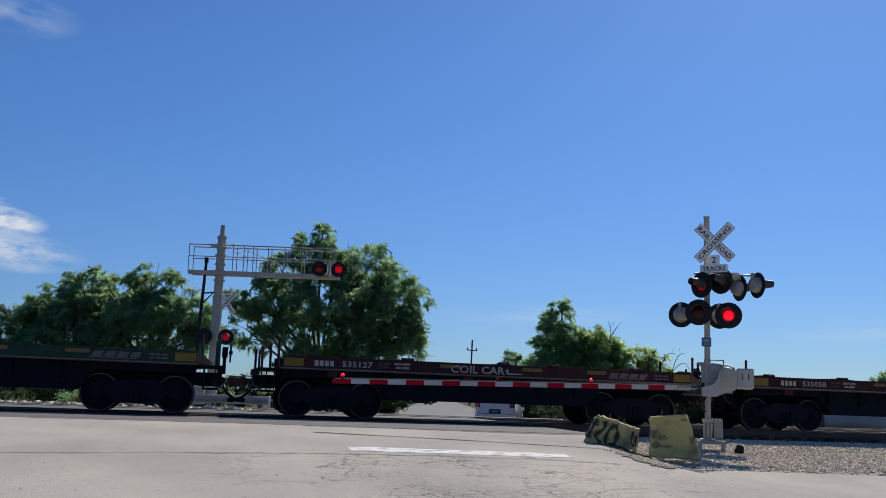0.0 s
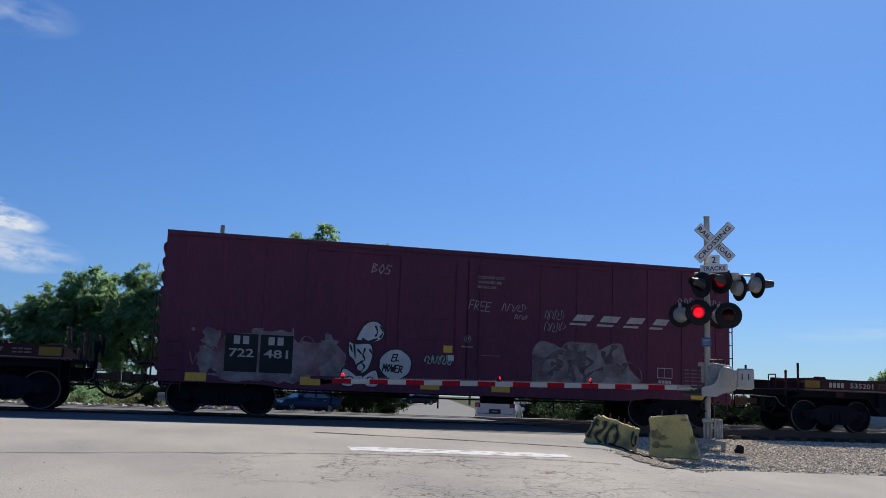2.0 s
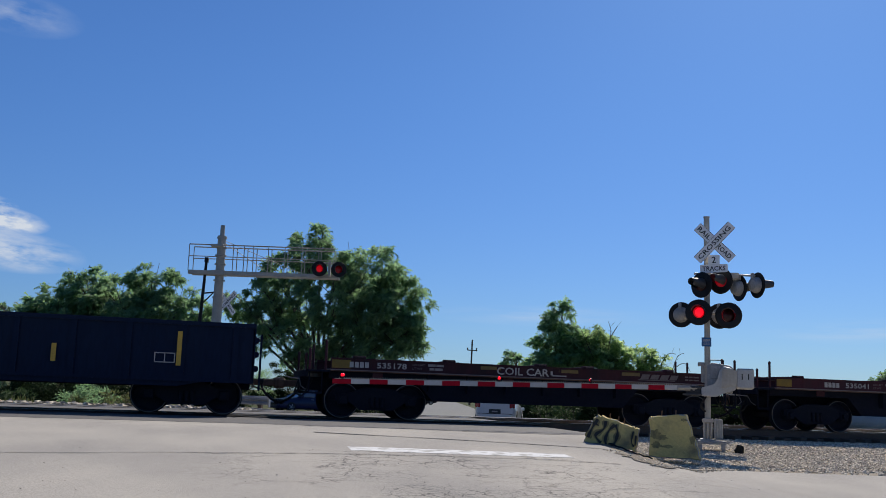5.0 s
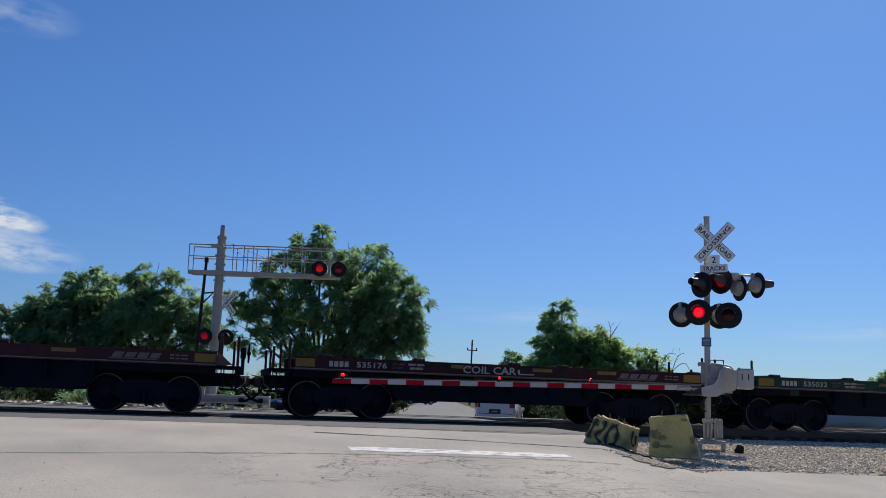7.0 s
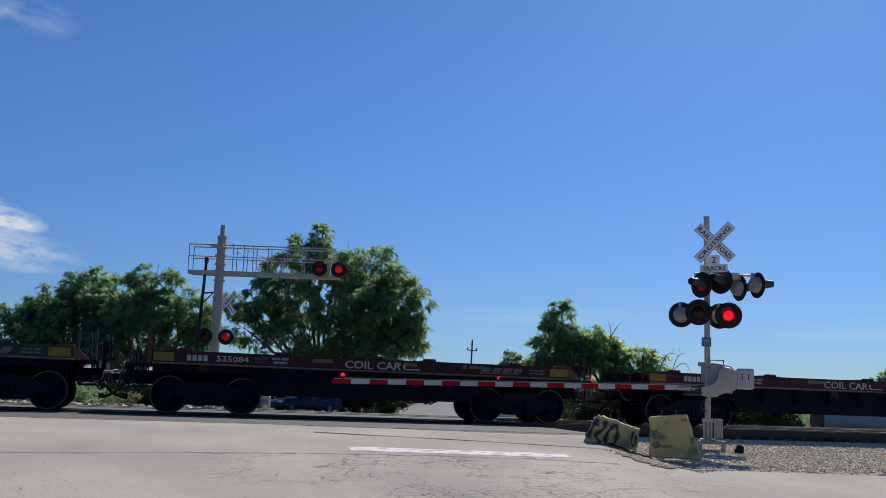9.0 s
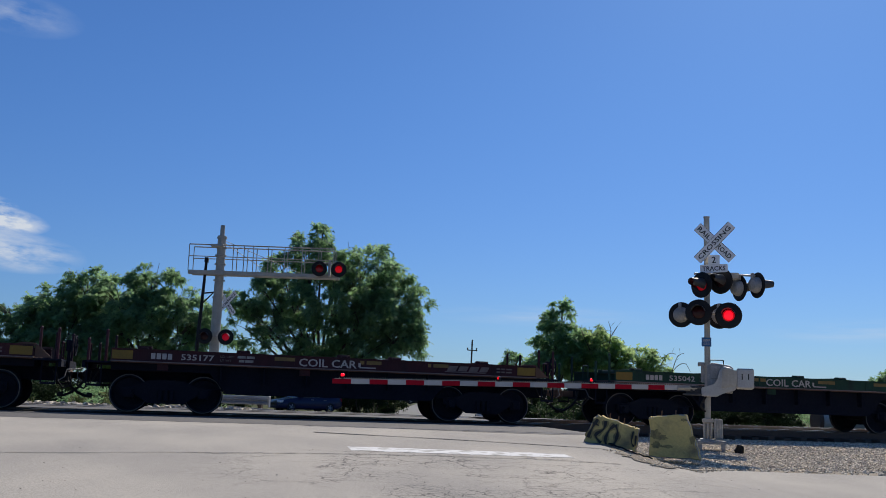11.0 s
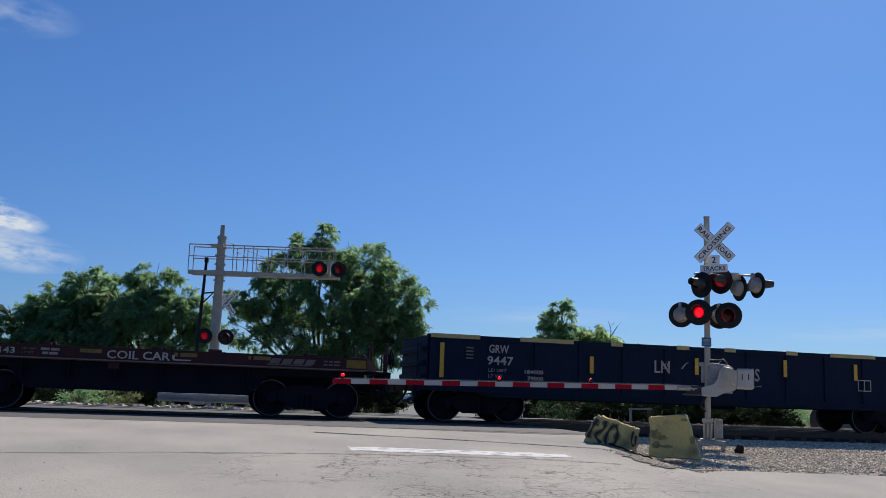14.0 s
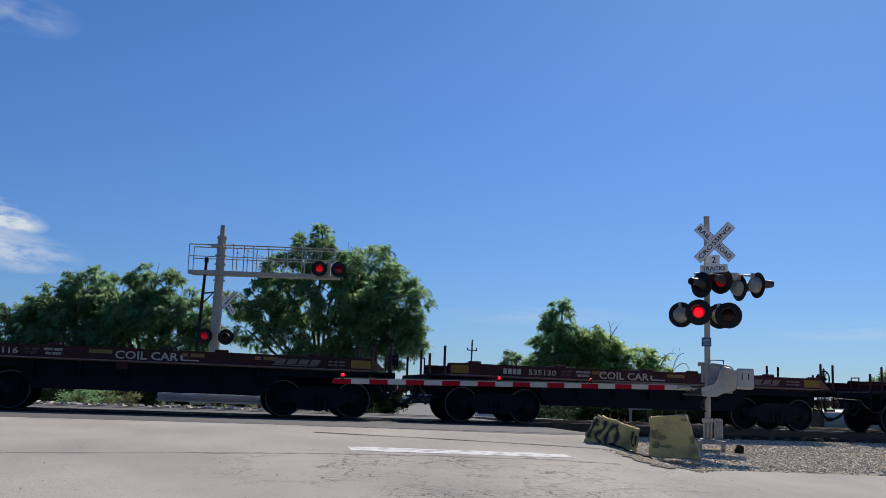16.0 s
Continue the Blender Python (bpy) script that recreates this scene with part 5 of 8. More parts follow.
        strips = ((-7.42, 1.13, 2.02), (-4.85, 1.14, 1.55), (-1.72, 1.16, 1.56), (0.96, 1.17, 1.57), (3.32, 1.14, 1.56), (6.16, 1.15, 1.98))
    else:
        strips = ((-7.70, 1.13, 2.02), (-3.54, 1.39, 1.84), (-0.42, 1.48, 1.93), (2.36, 1.52, 2.0), (4.67, 1.51, 1.97), (6.51, 1.20, 2.02))
    if panel:
        ellipse_part("lettering", -6.30, 1.38, 0.05, 0.05, M_LDIM2, near, y - 0.002)
    for x, a, b in strips:
        bm = bmesh.new()
        prism(bm, [(x, a), (x + 0.11, a), (x + 0.11, b), (x, b)], y - 0.008, y)
        part("reflector_strip", bm, M_YTAPE, near, "yellow reflector strip")
    x = -6.19 if panel else -6.36
    text_part("lettering", "GRW", 0.22, M_LETTER, near, T(x - 0.02, y, 1.81), 0.55)
    if panel:
        text_part("lettering", number[:2], 0.23, M_LETTER, near, T(x + 0.06, y, 1.48), 0.42)
        text_part("lettering", number[2:], 0.23, M_LETTER, near, T(x + 0.86, y, 1.48), 0.42)
    else:
        text_part("lettering", number, 0.23, M_LETTER, near, T(x - 0.06, y, 1.50), 0.72)
    text_part("lettering", "LD LMT", 0.085, M_LDIM2, near, T(x - 0.02, y, 1.32), 0.5)
    text_part("lettering", "LT WT", 0.085, M_LDIM2, near, T(x - 0.02, y, 1.17), 0.4)
    if panel:
        bars_part("lettering", [0.3], 0.085, 0.06, M_LDIM, near, T(x + 0.85, y, 1.30), rows=2, row_gap=0.09)
        bars_part("lettering", [0.26, 0.14], 0.04, 0.05, M_LDIM, near, T(-3.55, y, 1.27), rows=3, row_gap=0.07)
        frame_mark(near, -3.3, 1.55, 0.27, 0.2, y)
        frame_mark(near, 5.66, 1.22, 0.46, 0.22, y)
    else:
        text_part("lettering", "184000", 0.11, M_LETTER, near, T(-5.38, y, 1.30), 0.52)
        text_part("lettering", "79000", 0.11, M_LETTER, near, T(-5.30, y, 1.13), 0.44)
        bars_part("lettering", [0.2], 0.04, 0.05, M_LDIM, near, T(-7.0, y, 1.9), rows=4, row_gap=0.05)
        text_part("chalk_mark", "LN", 0.34, M_GRAF, near, T(-1.64, y, 1.48), 0.46, "smudged white chalk letters")
        scrawl("graffiti", -1.45, 1.6, 0.2, 0.18, 2, 0.02, M_GRAF, near, y - 0.002, 61)
        for x2, z2, pts in ((0.27, 1.40, [(0.0, 0.22), (0.06, 0.30), (0.13, 0.26), (0.11, 0.16), (0.0, 0.0), (0.16, 0.01)]), (0.50, 1.40, [(0.0, 0.27), (0.10, 0.29), (0.12, 0.2), (0.04, 0.15), (0.14, 0.11), (0.12, 0.02), (0.0, 0.0)]),
                            (0.22, 1.74, [(0.0, 0.0), (0.13, 0.12), (0.24, 0.22)]), (0.45, 1.96, [(0.0, 0.0), (0.1, -0.1), (0.19, -0.22)]), (0.06, 1.325, [(0.0, 0.0), (0.35, 0.008), (0.72, 0.0)]),
                            (0.40, 1.28, [(0.0, 0.0), (-0.06, -0.1), (-0.14, -0.18)]), (0.42, 1.28, [(0.0, 0.0), (0.06, -0.1), (0.14, -0.18)]), (0.41, 1.28, [(0.0, 0.0), (0.0, -0.1), (0.01, -0.2)]),
                            (-0.82, 1.62, [(0.0, 0.0), (0.12, 0.14), (0.2, 0.18)]), (1.06, 1.23, [(0.0, 0.02), (0.3, -0.02), (0.58, 0.0)])):
            bm = bmesh.new()
            ribbon(bm, curve_points([(x2 + a, z2 + b) for a, b in pts], 4), 0.03, y)
            part("chalk_mark", bm, M_GRAF, near)
        text_part("chalk_mark", "US", 0.36, M_GRAF, near, T(1.18, y, 1.36), 0.42, "smudged white chalk letters")
        frame_mark(near, 4.80, 1.22, 0.42, 0.30, y)
    return car


def frame_mark(parent, x, z, w, h, y):
    """An empty stencilled frame."""
    bm = bmesh.new()
    for a, b in (((x, z), (x + w, z)), ((x, z + h), (x + w, z + h)), ((x, z), (x, z + h)), ((x + w, z), (x + w, z + h)), ((x + w / 2, z), (x + w / 2, z + h))):
        stroke(bm, [a, b], 0.025, y)
    part("lettering", bm, M_LETTER, parent)


def load_lumps():
    rnd = random.Random(9)
    bm = bmesh.new()
    for i in range(26):
        box(bm, (rnd.uniform(0.5, 1.4), rnd.uniform(0.4, 1.2), rnd.uniform(0.2, 0.5)), (rnd.uniform(-7.2, 7.2), rnd.uniform(-0.9, 0.9), rnd.uniform(1.0, 1.5)), Matrix.Rotation(rnd.uniform(0, 3), 4, "Z"))
    return bm


def build_train():
    brown, green, long = "dark red open coil car with low sides, empty", "dull green open coil car with low sides, empty", "long dark red open coil car with low sides, empty"
    # place, number, ends of the sills, trucks, places of the number and of the words
    plan = [(green, -5.65, "", -5.37, 5.65, -4.05, 4.29, -4.0, None), (brown, 7.46, "535127", -5.37, 5.82, -4.05, 4.32, -3.90, -1.05), (brown, 20.6, "535058", -5.40, 5.65, -4.05, 4.27, -3.80, -0.95),
            (brown, 51.58, "535201", -5.37, 5.65, -4.05, 4.27, -3.87, -0.99), (brown, 82.0, "535178", -5.37, 5.55, -4.08, 4.20, -4.20, -1.0), (long, 96.1, "535041", -6.80, 7.05, -5.2, 5.40, -4.53, -1.06),
            (brown, 110.4, "535176", -5.34, 5.87, -4.05, 4.10, -3.78, -0.98), (green, 123.5, "535032", -5.43, 5.65, -4.09, 4.22, -3.98, None), (brown, 136.35, "535084", -5.36, 5.34, -4.05, 4.15, -3.86, -0.69),
            (long, 150.8, "535072", -6.75, 7.05, -5.2, 5.40, -5.0, -1.26), (brown, 164.95, "535177", -5.37, 5.37, -4.05, 4.05, -3.75, -0.90), (green, 178.2, "535042", -5.60, 5.65, -4.25, 4.08, -4.0, -1.0),
            (brown, 191.2, "535167", -5.35, 5.27, -4.05, 4.05, -3.86, None), (brown, 204.25, "535143", -5.40, 5.37, -4.13, 3.95, -3.73, -0.91), (brown, 233.75, "535116", -5.37, 5.28, -4.18, 4.05, -3.87, -0.93),
            (brown, 246.9, "535130", -5.80, 5.2, -4.40, 4.05, -3.65, -1.63), (brown, 260.0, "", -5.6, 5.37, -4.05, 4.05, -3.75, -0.95)]
    for label, x, number, xl, xr, tl, tr, num, coil in plan:
        car = make_coil_car("coil_car", M_COIL_GREEN if label is green else M_COIL_BROWN, xl, xr, tl, tr, label)
        letter_coil_car(car, number, xl, xr, num, coil)
        CARS.append((car, x))
    CARS.append((make_boxcar(), 36.1))
    CARS.append((make_gondola("black steel gondola with a chalky white end panel", False, True, "4207"), 66.70))
    CARS.append((make_gondola("black steel gondola with faded yellow top edge", True, False, "9447"), 219.2))


build_train()


# ---------------------------------------------------------------- crossing signals
FLASHERS = []
M_LITFAR = mat("weathered_lit_lens", (0.25, 0.004, 0.010), rough=0.3, grain=0.2, fine=60, spec=0.3, emit=((1.0, 0.006, 0.02), 0.34))
M_LITLOW = mat("dusty_lit_lens", (0.22, 0.004, 0.014), rough=0.4, grain=0.2, fine=60, spec=0.3, emit=((1.0, 0.006, 0.05), 0.16))
M_DIMFAR = mat("clear_red_lens", (0.40, 0.006, 0.016), rough=0.25, grain=0.2, spec=0.5)
M_DULLALU = mat("dull_cast_aluminium", (0.30, 0.295, 0.285), (0.17, 0.165, 0.16), rough=0.6, metal=0.2, scale=7, grain=0.15, bump=0.1)
M_HOOD = mat("faded_black_hood", (0.03, 0.03, 0.032), (0.06, 0.06, 0.062), rough=0.55, scale=5)
M_LITRIM = mat("lit_lens_rim", (0.25, 0.003, 0.008), rough=0.3, grain=0.2, fine=60, spec=0.3, emit=((1.0, 0.004, 0.018), 0.4))
SWITCH = [0.32, 0.90, 1.43, 2.08, 2.52, 3.08, 3.68, 4.23, 4.76, 5.29, 5.82, 6.35, 6.94, 7.44, 8.04, 8.54, 9.14, 9.69, 10.24, 10.79, 11.34, 11.80, 12.40, 12.92, 13.60, 14.09, 14.64, 15.14, 15.72]


def make_lens(head, m, r, first, lit=None):
    """A domed lens, one side lit and the other dark, that turns in its holder."""
    bm = bmesh.new()
    lathe(bm, [(0.001, -r * 0.30), (r * 0.35, -r * 0.28), (r * 0.66, -r * 0.20), (r * 0.86, -r * 0.11), (r * 0.90, -0.004), (r, -0.002)], seg=24)
    lathe(bm, [(r, 0.002), (r * 0.85, r * 0.12), (r * 0.5, r * 0.25), (0.001, r * 0.30)], seg=24)
    lens = part("lens", bm, [lit or M_LIT, M_DIMFAR if lit is M_LITFAR else M_DIM, lit or M_LITRIM], head, "round red lens", m, smooth=True)
    for p in lens.data.polygons:
        p.material_index = (0 if math.hypot(p.center.x, p.center.z) < r * 0.7 else 2 if math.hypot(p.center.x, p.center.z) < r * 0.9 else 1) if p.center.y < 0 else 1
    FLASHERS.append((lens, m.copy(), first, 0.0))


def make_lamp(parent, m, first, lit=None, tube_hood=False):
    """A flashing lamp that looks along its own -y: black background ring, hood, silver housing, lens."""
    bm = bmesh.new()
    lathe(bm, [(0.152, 0.02), (0.152, -0.02), (0.285, -0.02), (0.305, 0.0), (0.285, 0.012), (0.17, 0.012)], seg=32)
    head = part("lamp", bm, M_BLACK, parent, "black lamp background disc", m)
    bm = bmesh.new()
    lathe(bm, [(0.19, 0.012), (0.185, 0.06), (0.165, 0.10), (0.145, 0.16), (0.09, 0.20), (0.001, 0.205)], seg=24)
    box(bm, (0.07, 0.09, 0.16), (0, 0.13, 0.2), bevel=0.02)
    part("housing", bm, M_DULLALU, head, "silver lamp housing", smooth=True)
    bm = bmesh.new()
    n = 18
    a0, a1 = (radians(-60), radians(240)) if tube_hood else (radians(8), radians(172))
    rings = []
    for y, r, up in ((-0.02, 0.14, 0.02), (-0.40, 0.085, 0.05)) if tube_hood else ((-0.02, 0.162, 0.0), (-0.38, 0.15, 0.0)):
        for rr in (r, r - 0.006):
            rings.append([bm.verts.new((rr * math.cos(a0 + (a1 - a0) * i / n), y, up + rr * math.sin(a0 + (a1 - a0) * i / n))) for i in range(n + 1)])
    for i in range(n):
        for a, b in ((0, 2), (1, 3), (0, 1), (2, 3)):
            bm.faces.new((rings[a][i], rings[a][i + 1], rings[b][i + 1], rings[b][i]))
    part("hood", bm, M_HOOD, head, smooth=True)
    make_lens(head, T(0, 0.0, 0), 0.1515, first, lit)
    return head


def make_crossbuck(parent, m, size=1.22):
    """Two crossed white blades with black words."""
    for ang, words in ((-45, ("RAIL", "ROAD")), (45, ("CROSSING",))):
        R = Matrix.Rotation(radians(-ang), 4, "Y")
        y = -0.02 if ang > 0 else 0.0
        bm = bmesh.new()
        box(bm, (size, 0.012, 0.235), (0, y, 0), bevel=0.004)
        blade = part("crossbuck_blade", bm, M_WHITE, parent, "white crossbuck blade with black words", m @ R)
        bm = bmesh.new()
        for z in (-0.108, 0.108):
            stroke(bm, [(-size / 2 + 0.01, z), (size / 2 - 0.01, z)], 0.008, y - 0.0075)
        part("border", bm, M_INK, blade)
        if len(words) == 2:
            text_part("lettering", words[0], 0.115, M_INK, blade, T(-size / 2 + 0.05, y - 0.008, -0.057), 0.38)
            text_part("lettering", words[1], 0.115, M_INK, blade, T(size / 2 - 0.47, y - 0.008, -0.057), 0.42)
        else:
            text_part("lettering", words[0], 0.115, M_INK, blade, T(-size / 2 + 0.06, y - 0.008, -0.057), size - 0.13)


def build_gate_signal():
    base = (11.6, 20.4, -0.30)
    sig = thing("crossing_signal", T(*base) @ Matrix.Rotation(radians(-29.6), 4, "Z"), "railway crossing signal with flashing red lamps and lowered gate", "crossing signal")
    zb = 0.30                  # height of the rails over the signal's base

    def L(x, y, z, deg=0.0):
        return T(x, y, z + zb) @ Matrix.Rotation(radians(deg), 4, "Z")
    bm = bmesh.new()
    cyl(bm, 0.068, 5.3, (0, 0, 2.75), "Z", 20)
    cyl(bm, 0.075, 0.03, (0, 0, 5.41), "Z", 20)
    part("mast", bm, M_GALV, sig, "grey aluminium mast", smooth=True)
    bm = bmesh.new()
    for a in range(4):
        x, y = 0.11 * math.cos(a * math.pi / 2 + 0.8), 0.11 * math.sin(a * math.pi / 2 + 0.8)
        box(bm, (0.05, 0.05, 0.5), (x, y, 0.4), bevel=0.008)
    box(bm, (0.36, 0.36, 0.05), (0, 0, 0.16), bevel=0.01)
    box(bm, (0.26, 0.26, 0.1), (0, 0, 0.6), bevel=0.02)
    part("mast_foot", bm, M_GALV, sig)
    bm = bmesh.new()
    box(bm, (0.20, 0.24, 0.46), (0.235, 0.0, 0.42), bevel=0.03)
    for k in range(4):
        box(bm, (0.03, 0.02, 0.44), (0.155 + 0.055 * k, -0.125, 0.42), bevel=0.006)
    part("junction_box", bm, M_GALV, sig, "grey junction box at the foot")
    bm = bmesh.new()
    box(bm, (0.62, 0.6, 0.07), (0.08, 0, 0.11), bevel=0.01)
    for x in (-0.18, 0.34):
        for y in (-0.24, 0.24):
            box(bm, (0.09, 0.09, 0.34), (x, y, -0.06))
    part("footing", bm, M_CONC, sig, "concrete footing frame")
    make_crossbuck(sig, L(0.18, -0.27, 4.45, -14), 1.15)
    bm = bmesh.new()
    box(bm, (0.27, 0.012, 0.28), (0, 0, 0.10), bevel=0.01)
    box(bm, (0.64, 0.014, 0.19), (0, 0, -0.08), bevel=0.02)
    plate = part("track_count_sign", bm, M_WHITE, sig, "white sign that counts two tracks", L(0.16, -0.24, 3.92, -14))
    text_part("lettering", "2", 0.15, M_INK, plate, T(-0.05, -0.0085, 0.05), 0.10)
    text_part("lettering", "TRACKS", 0.11, M_INK, plate, T(-0.27, -0.0095, -0.135), 0.54)
    bm = bmesh.new()
    rod(bm, (-0.5, -0.02, 2.79 + zb), (0.6, -0.02, 2.79 + zb), 0.03, 10)
    box(bm, (0.18, 0.2, 0.14), (0, -0.02, 2.80 + zb), bevel=0.02)
    part("cross_arm", bm, M_GALV, sig, "grey lower cross arm")
    bm = bmesh.new()
    rod(bm, (-0.3, -0.05, 3.74 + zb), (1.25, 0.05, 3.70 + zb), 0.025, 10)
    box(bm, (0.22, 0.2, 0.16), (0.62, 0.0, 3.68 + zb), bevel=0.02)
    box(bm, (0.2, 0.2, 0.12), (0, 0, 3.72 + zb), bevel=0.02)
    for x, z in ((-0.1, 3.6), (0.31, 3.6), (0.75, 3.6), (1.15, 3.6)):
        rod(bm, (x, 0, 3.72 + zb), (x, 0, z + zb), 0.02, 8)
    part("cross_arm", bm, M_GALV, sig, "grey upper cross arm")
    make_lamp(sig, L(-0.19, -0.36, 2.79, -4), False)
    make_lamp(sig, L(0.48, -0.30, 2.73, -4), True)
    make_lamp(sig, L(-0.60, 0.22, 2.78, 168), True)
    make_lamp(sig, L(0.29, 0.34, 2.77, 168), False)
    make_lamp(sig, L(-0.12, -0.30, 3.44, -37), True, M_LITSIDE, True)
    make_lamp(sig, L(0.32, -0.08, 3.56, -30), False, M_LITSIDE, True)
    make_lamp(sig, L(0.74, 0.10, 3.41, 122), True, M_LITSIDE, True)
    make_lamp(sig, L(1.14, -0.02, 3.47, 122), False, M_LITSIDE, True)
    bm = bmesh.new()
    box(bm, (0.22, 0.01, 0.21), (0, 0, 0), bevel=0.006)
    s = part("blue_sign", bm, M_BLUE, sig, "small blue notice plate", L(-0.02, -0.08, 2.12))
    bars_part("lettering", [0.15], 0.010, 0, M_GALV, s, T(-0.075, -0.006, 0.055), rows=5, row_gap=0.018)
    # gate machine, its casting and counterweights
    bm = bmesh.new()
    out = [(-0.02, 0.98), (0.56, 0.94), (0.58, 1.52), (0.50, 1.58), (0.10, 1.64), (-0.02, 1.56)]
    prism(bm, [(x, z + zb) for x, z in out], -0.16, 0.22)
    bmesh.ops.bevel(bm, geom=bm.edges[:], offset=0.022, segments=2, affect="EDGES", profile=0.6)
    mech = part("gate_machine", bm, M_DULLALU, sig, "grey gate machine housing")
    bm = bmesh.new()
    out = [(-0.14, 0.86), (0.20, 0.85), (0.34, 0.95), (0.62, 1.02), (0.66, 1.40), (0.52, 1.52), (0.36, 1.54), (0.26, 1.46), (0.24, 1.26), (0.16, 1.12), (-0.14, 1.06)]
    prism(bm, [(x, z + zb) for x, z in out], -0.36, -0.24)
    bmesh.ops.bevel(bm, geom=bm.edges[:], offset=0.02, segments=2, affect="EDGES", profile=0.6)
    part("arm_casting", bm, M_ALU, sig, "pale cast arm that carries the gate")
    bm = bmesh.new()
    cyl(bm, 0.105, 0.05, (0.42, -0.375, 1.40 + zb), "Y", 20)
    cyl(bm, 0.045, 0.05, (0.42, -0.405, 1.40 + zb), "Y", 14)
    for a in range(6):
        cyl(bm, 0.016, 0.03, (0.42 + 0.078 * math.cos(a * 1.047), -0.405, 1.40 + zb + 0.078 * math.sin(a * 1.047)), "Y", 6)
    part("shaft_cover", bm, M_GALV, mech)
    bm = bmesh.new()
    box(bm, (0.42, 0.02, 0.30), (0.27, -0.17, 1.42 + zb), bevel=0.01)
    part("access_cover", bm, M_DULLALU, mech)
    bm = bmesh.new()
    tube(bm, [(0.06, -0.1, 1.64 + zb), (0.06, -0.1, 1.70 + zb), (0.36, -0.1, 1.70 + zb), (0.36, -0.1, 1.58 + zb)], 0.012)
    part("handle", bm, M_BLACK, mech)
    for y in (-0.40, 0.26):
        bm = bmesh.new()
        prism(bm, [(0.30, 1.05 + zb), (0.62, 1.10 + zb), (0.70, 1.45 + zb), (0.34, 1.50 + zb)], y - 0.03, y + 0.03)
        part("counterweight_arm", bm, M_GALV, sig)
        bm = bmesh.new()
        box(bm, (0.38, 0.11, 0.46), (0.83, y, 1.28 + zb), bevel=0.03)
        cw = part("counterweight", bm, M_ALU, sig, "pale grey counterweight plates")
        for x in (0.76, 0.90):
            bm = bmesh.new()
            box(bm, (0.022, 0.01, 0.13), (x, y - 0.057, 1.32 + zb))
            part("slot", bm, M_BLACK, cw, "dark bolt slot")
    bm = bmesh.new()
    box(bm, (0.16, 0.16, 0.09), (-0.14, 0.02, 1.60 + zb), bevel=0.015)
    box(bm, (0.10, 0.20, 0.40), (-0.10, 0.10, 1.38 + zb), bevel=0.015)
    part("side_bracket", bm, M_DULLALU, sig, "dull bracket behind the mast")
    bm = bmesh.new()
    tube(bm, [(-0.02, -0.1, 0.88 + zb), (-0.12, -0.12, 0.72 + zb), (-0.16, -0.1, 0.62 + zb), (-0.05, -0.08, 0.5 + zb)], 0.025, 8)
    part("cable_conduit", bm, M_BLACK, sig, "black cable conduit")
    bm = bmesh.new()
    box(bm, (0.44, 0.14, 0.05), (-0.34, -0.30, 0.89 + zb), bevel=0.01)
    box(bm, (0.40, 0.12, 0.05), (-0.32, -0.30, 1.06 + zb), bevel=0.01)
    box(bm, (0.34, 0.05, 0.16), (-0.32, -0.27, 0.98 + zb), bevel=0.01)
    for x in (-0.46, -0.36, -0.26):
        cyl(bm, 0.03, 0.06, (x, -0.33, 0.98 + zb), "Y", 8)
    for x in (-0.38, -0.24):
        cyl(bm, 0.02, 0.14, (x, -0.30, 0.96 + zb), "Y", 8)
    part("arm_clamp", bm, M_HOOD, sig, "dark steel clamp at the root of the arm")
    # the arm, laid from the machine towards the road's far edge
    inv = sig.matrix_basis.inverted()
    a, b = inv @ Vector((11.33, 20.30, 1.04)), inv @ Vector((2.855, 20.80, 0.8845))
    d = b - a
    bm = bmesh.new()
    rod(bm, (0, 0, 0), (0.55, 0, 0), 0.05, 12)
    box(bm, (0.5, 0.06, 0.12), (0.3, 0, 0), bevel=0.01)
    q = d.to_track_quat("X", "Z").to_matrix().to_4x4()
    arm = part("gate_arm", bm, M_GALV, sig, "red and white striped gate arm", T(*a) @ q)
    n = 20
    x, step = 0.46, (d.length - 0.46) / n
    whites, reds = None, None
    for i in range(n):
        red = (n - 1 - i) % 2 == 0
        src = reds if red else whites
        m = T(x + step * (i + 0.5), 0, 0)
        if src is None:
            bm = bmesh.new()
            box(bm, (step, 0.035, 0.104), (0, 0, 0), bevel=0.006)
            src = part("red_stripe" if red else "white_stripe", bm, M_RED if red else M_STRIPE, arm, "", m)
            if red:
                reds = src
            else:
                whites = src
        else:
            share("red_stripe" if red else "white_stripe", src, arm, m)
    bm = bmesh.new()
    for i in range(150):
        xx = 0.5 + (d.length - 0.6) * i / 150
        box(bm, (0.012, 0.006, 0.035), (xx, 0, 0.071))
    box(bm, (d.length - 0.4, 0.02, 0.012), (d.length / 2 + 0.15, 0, 0.059))
    part("bird_guard", bm, M_GALV, arm)
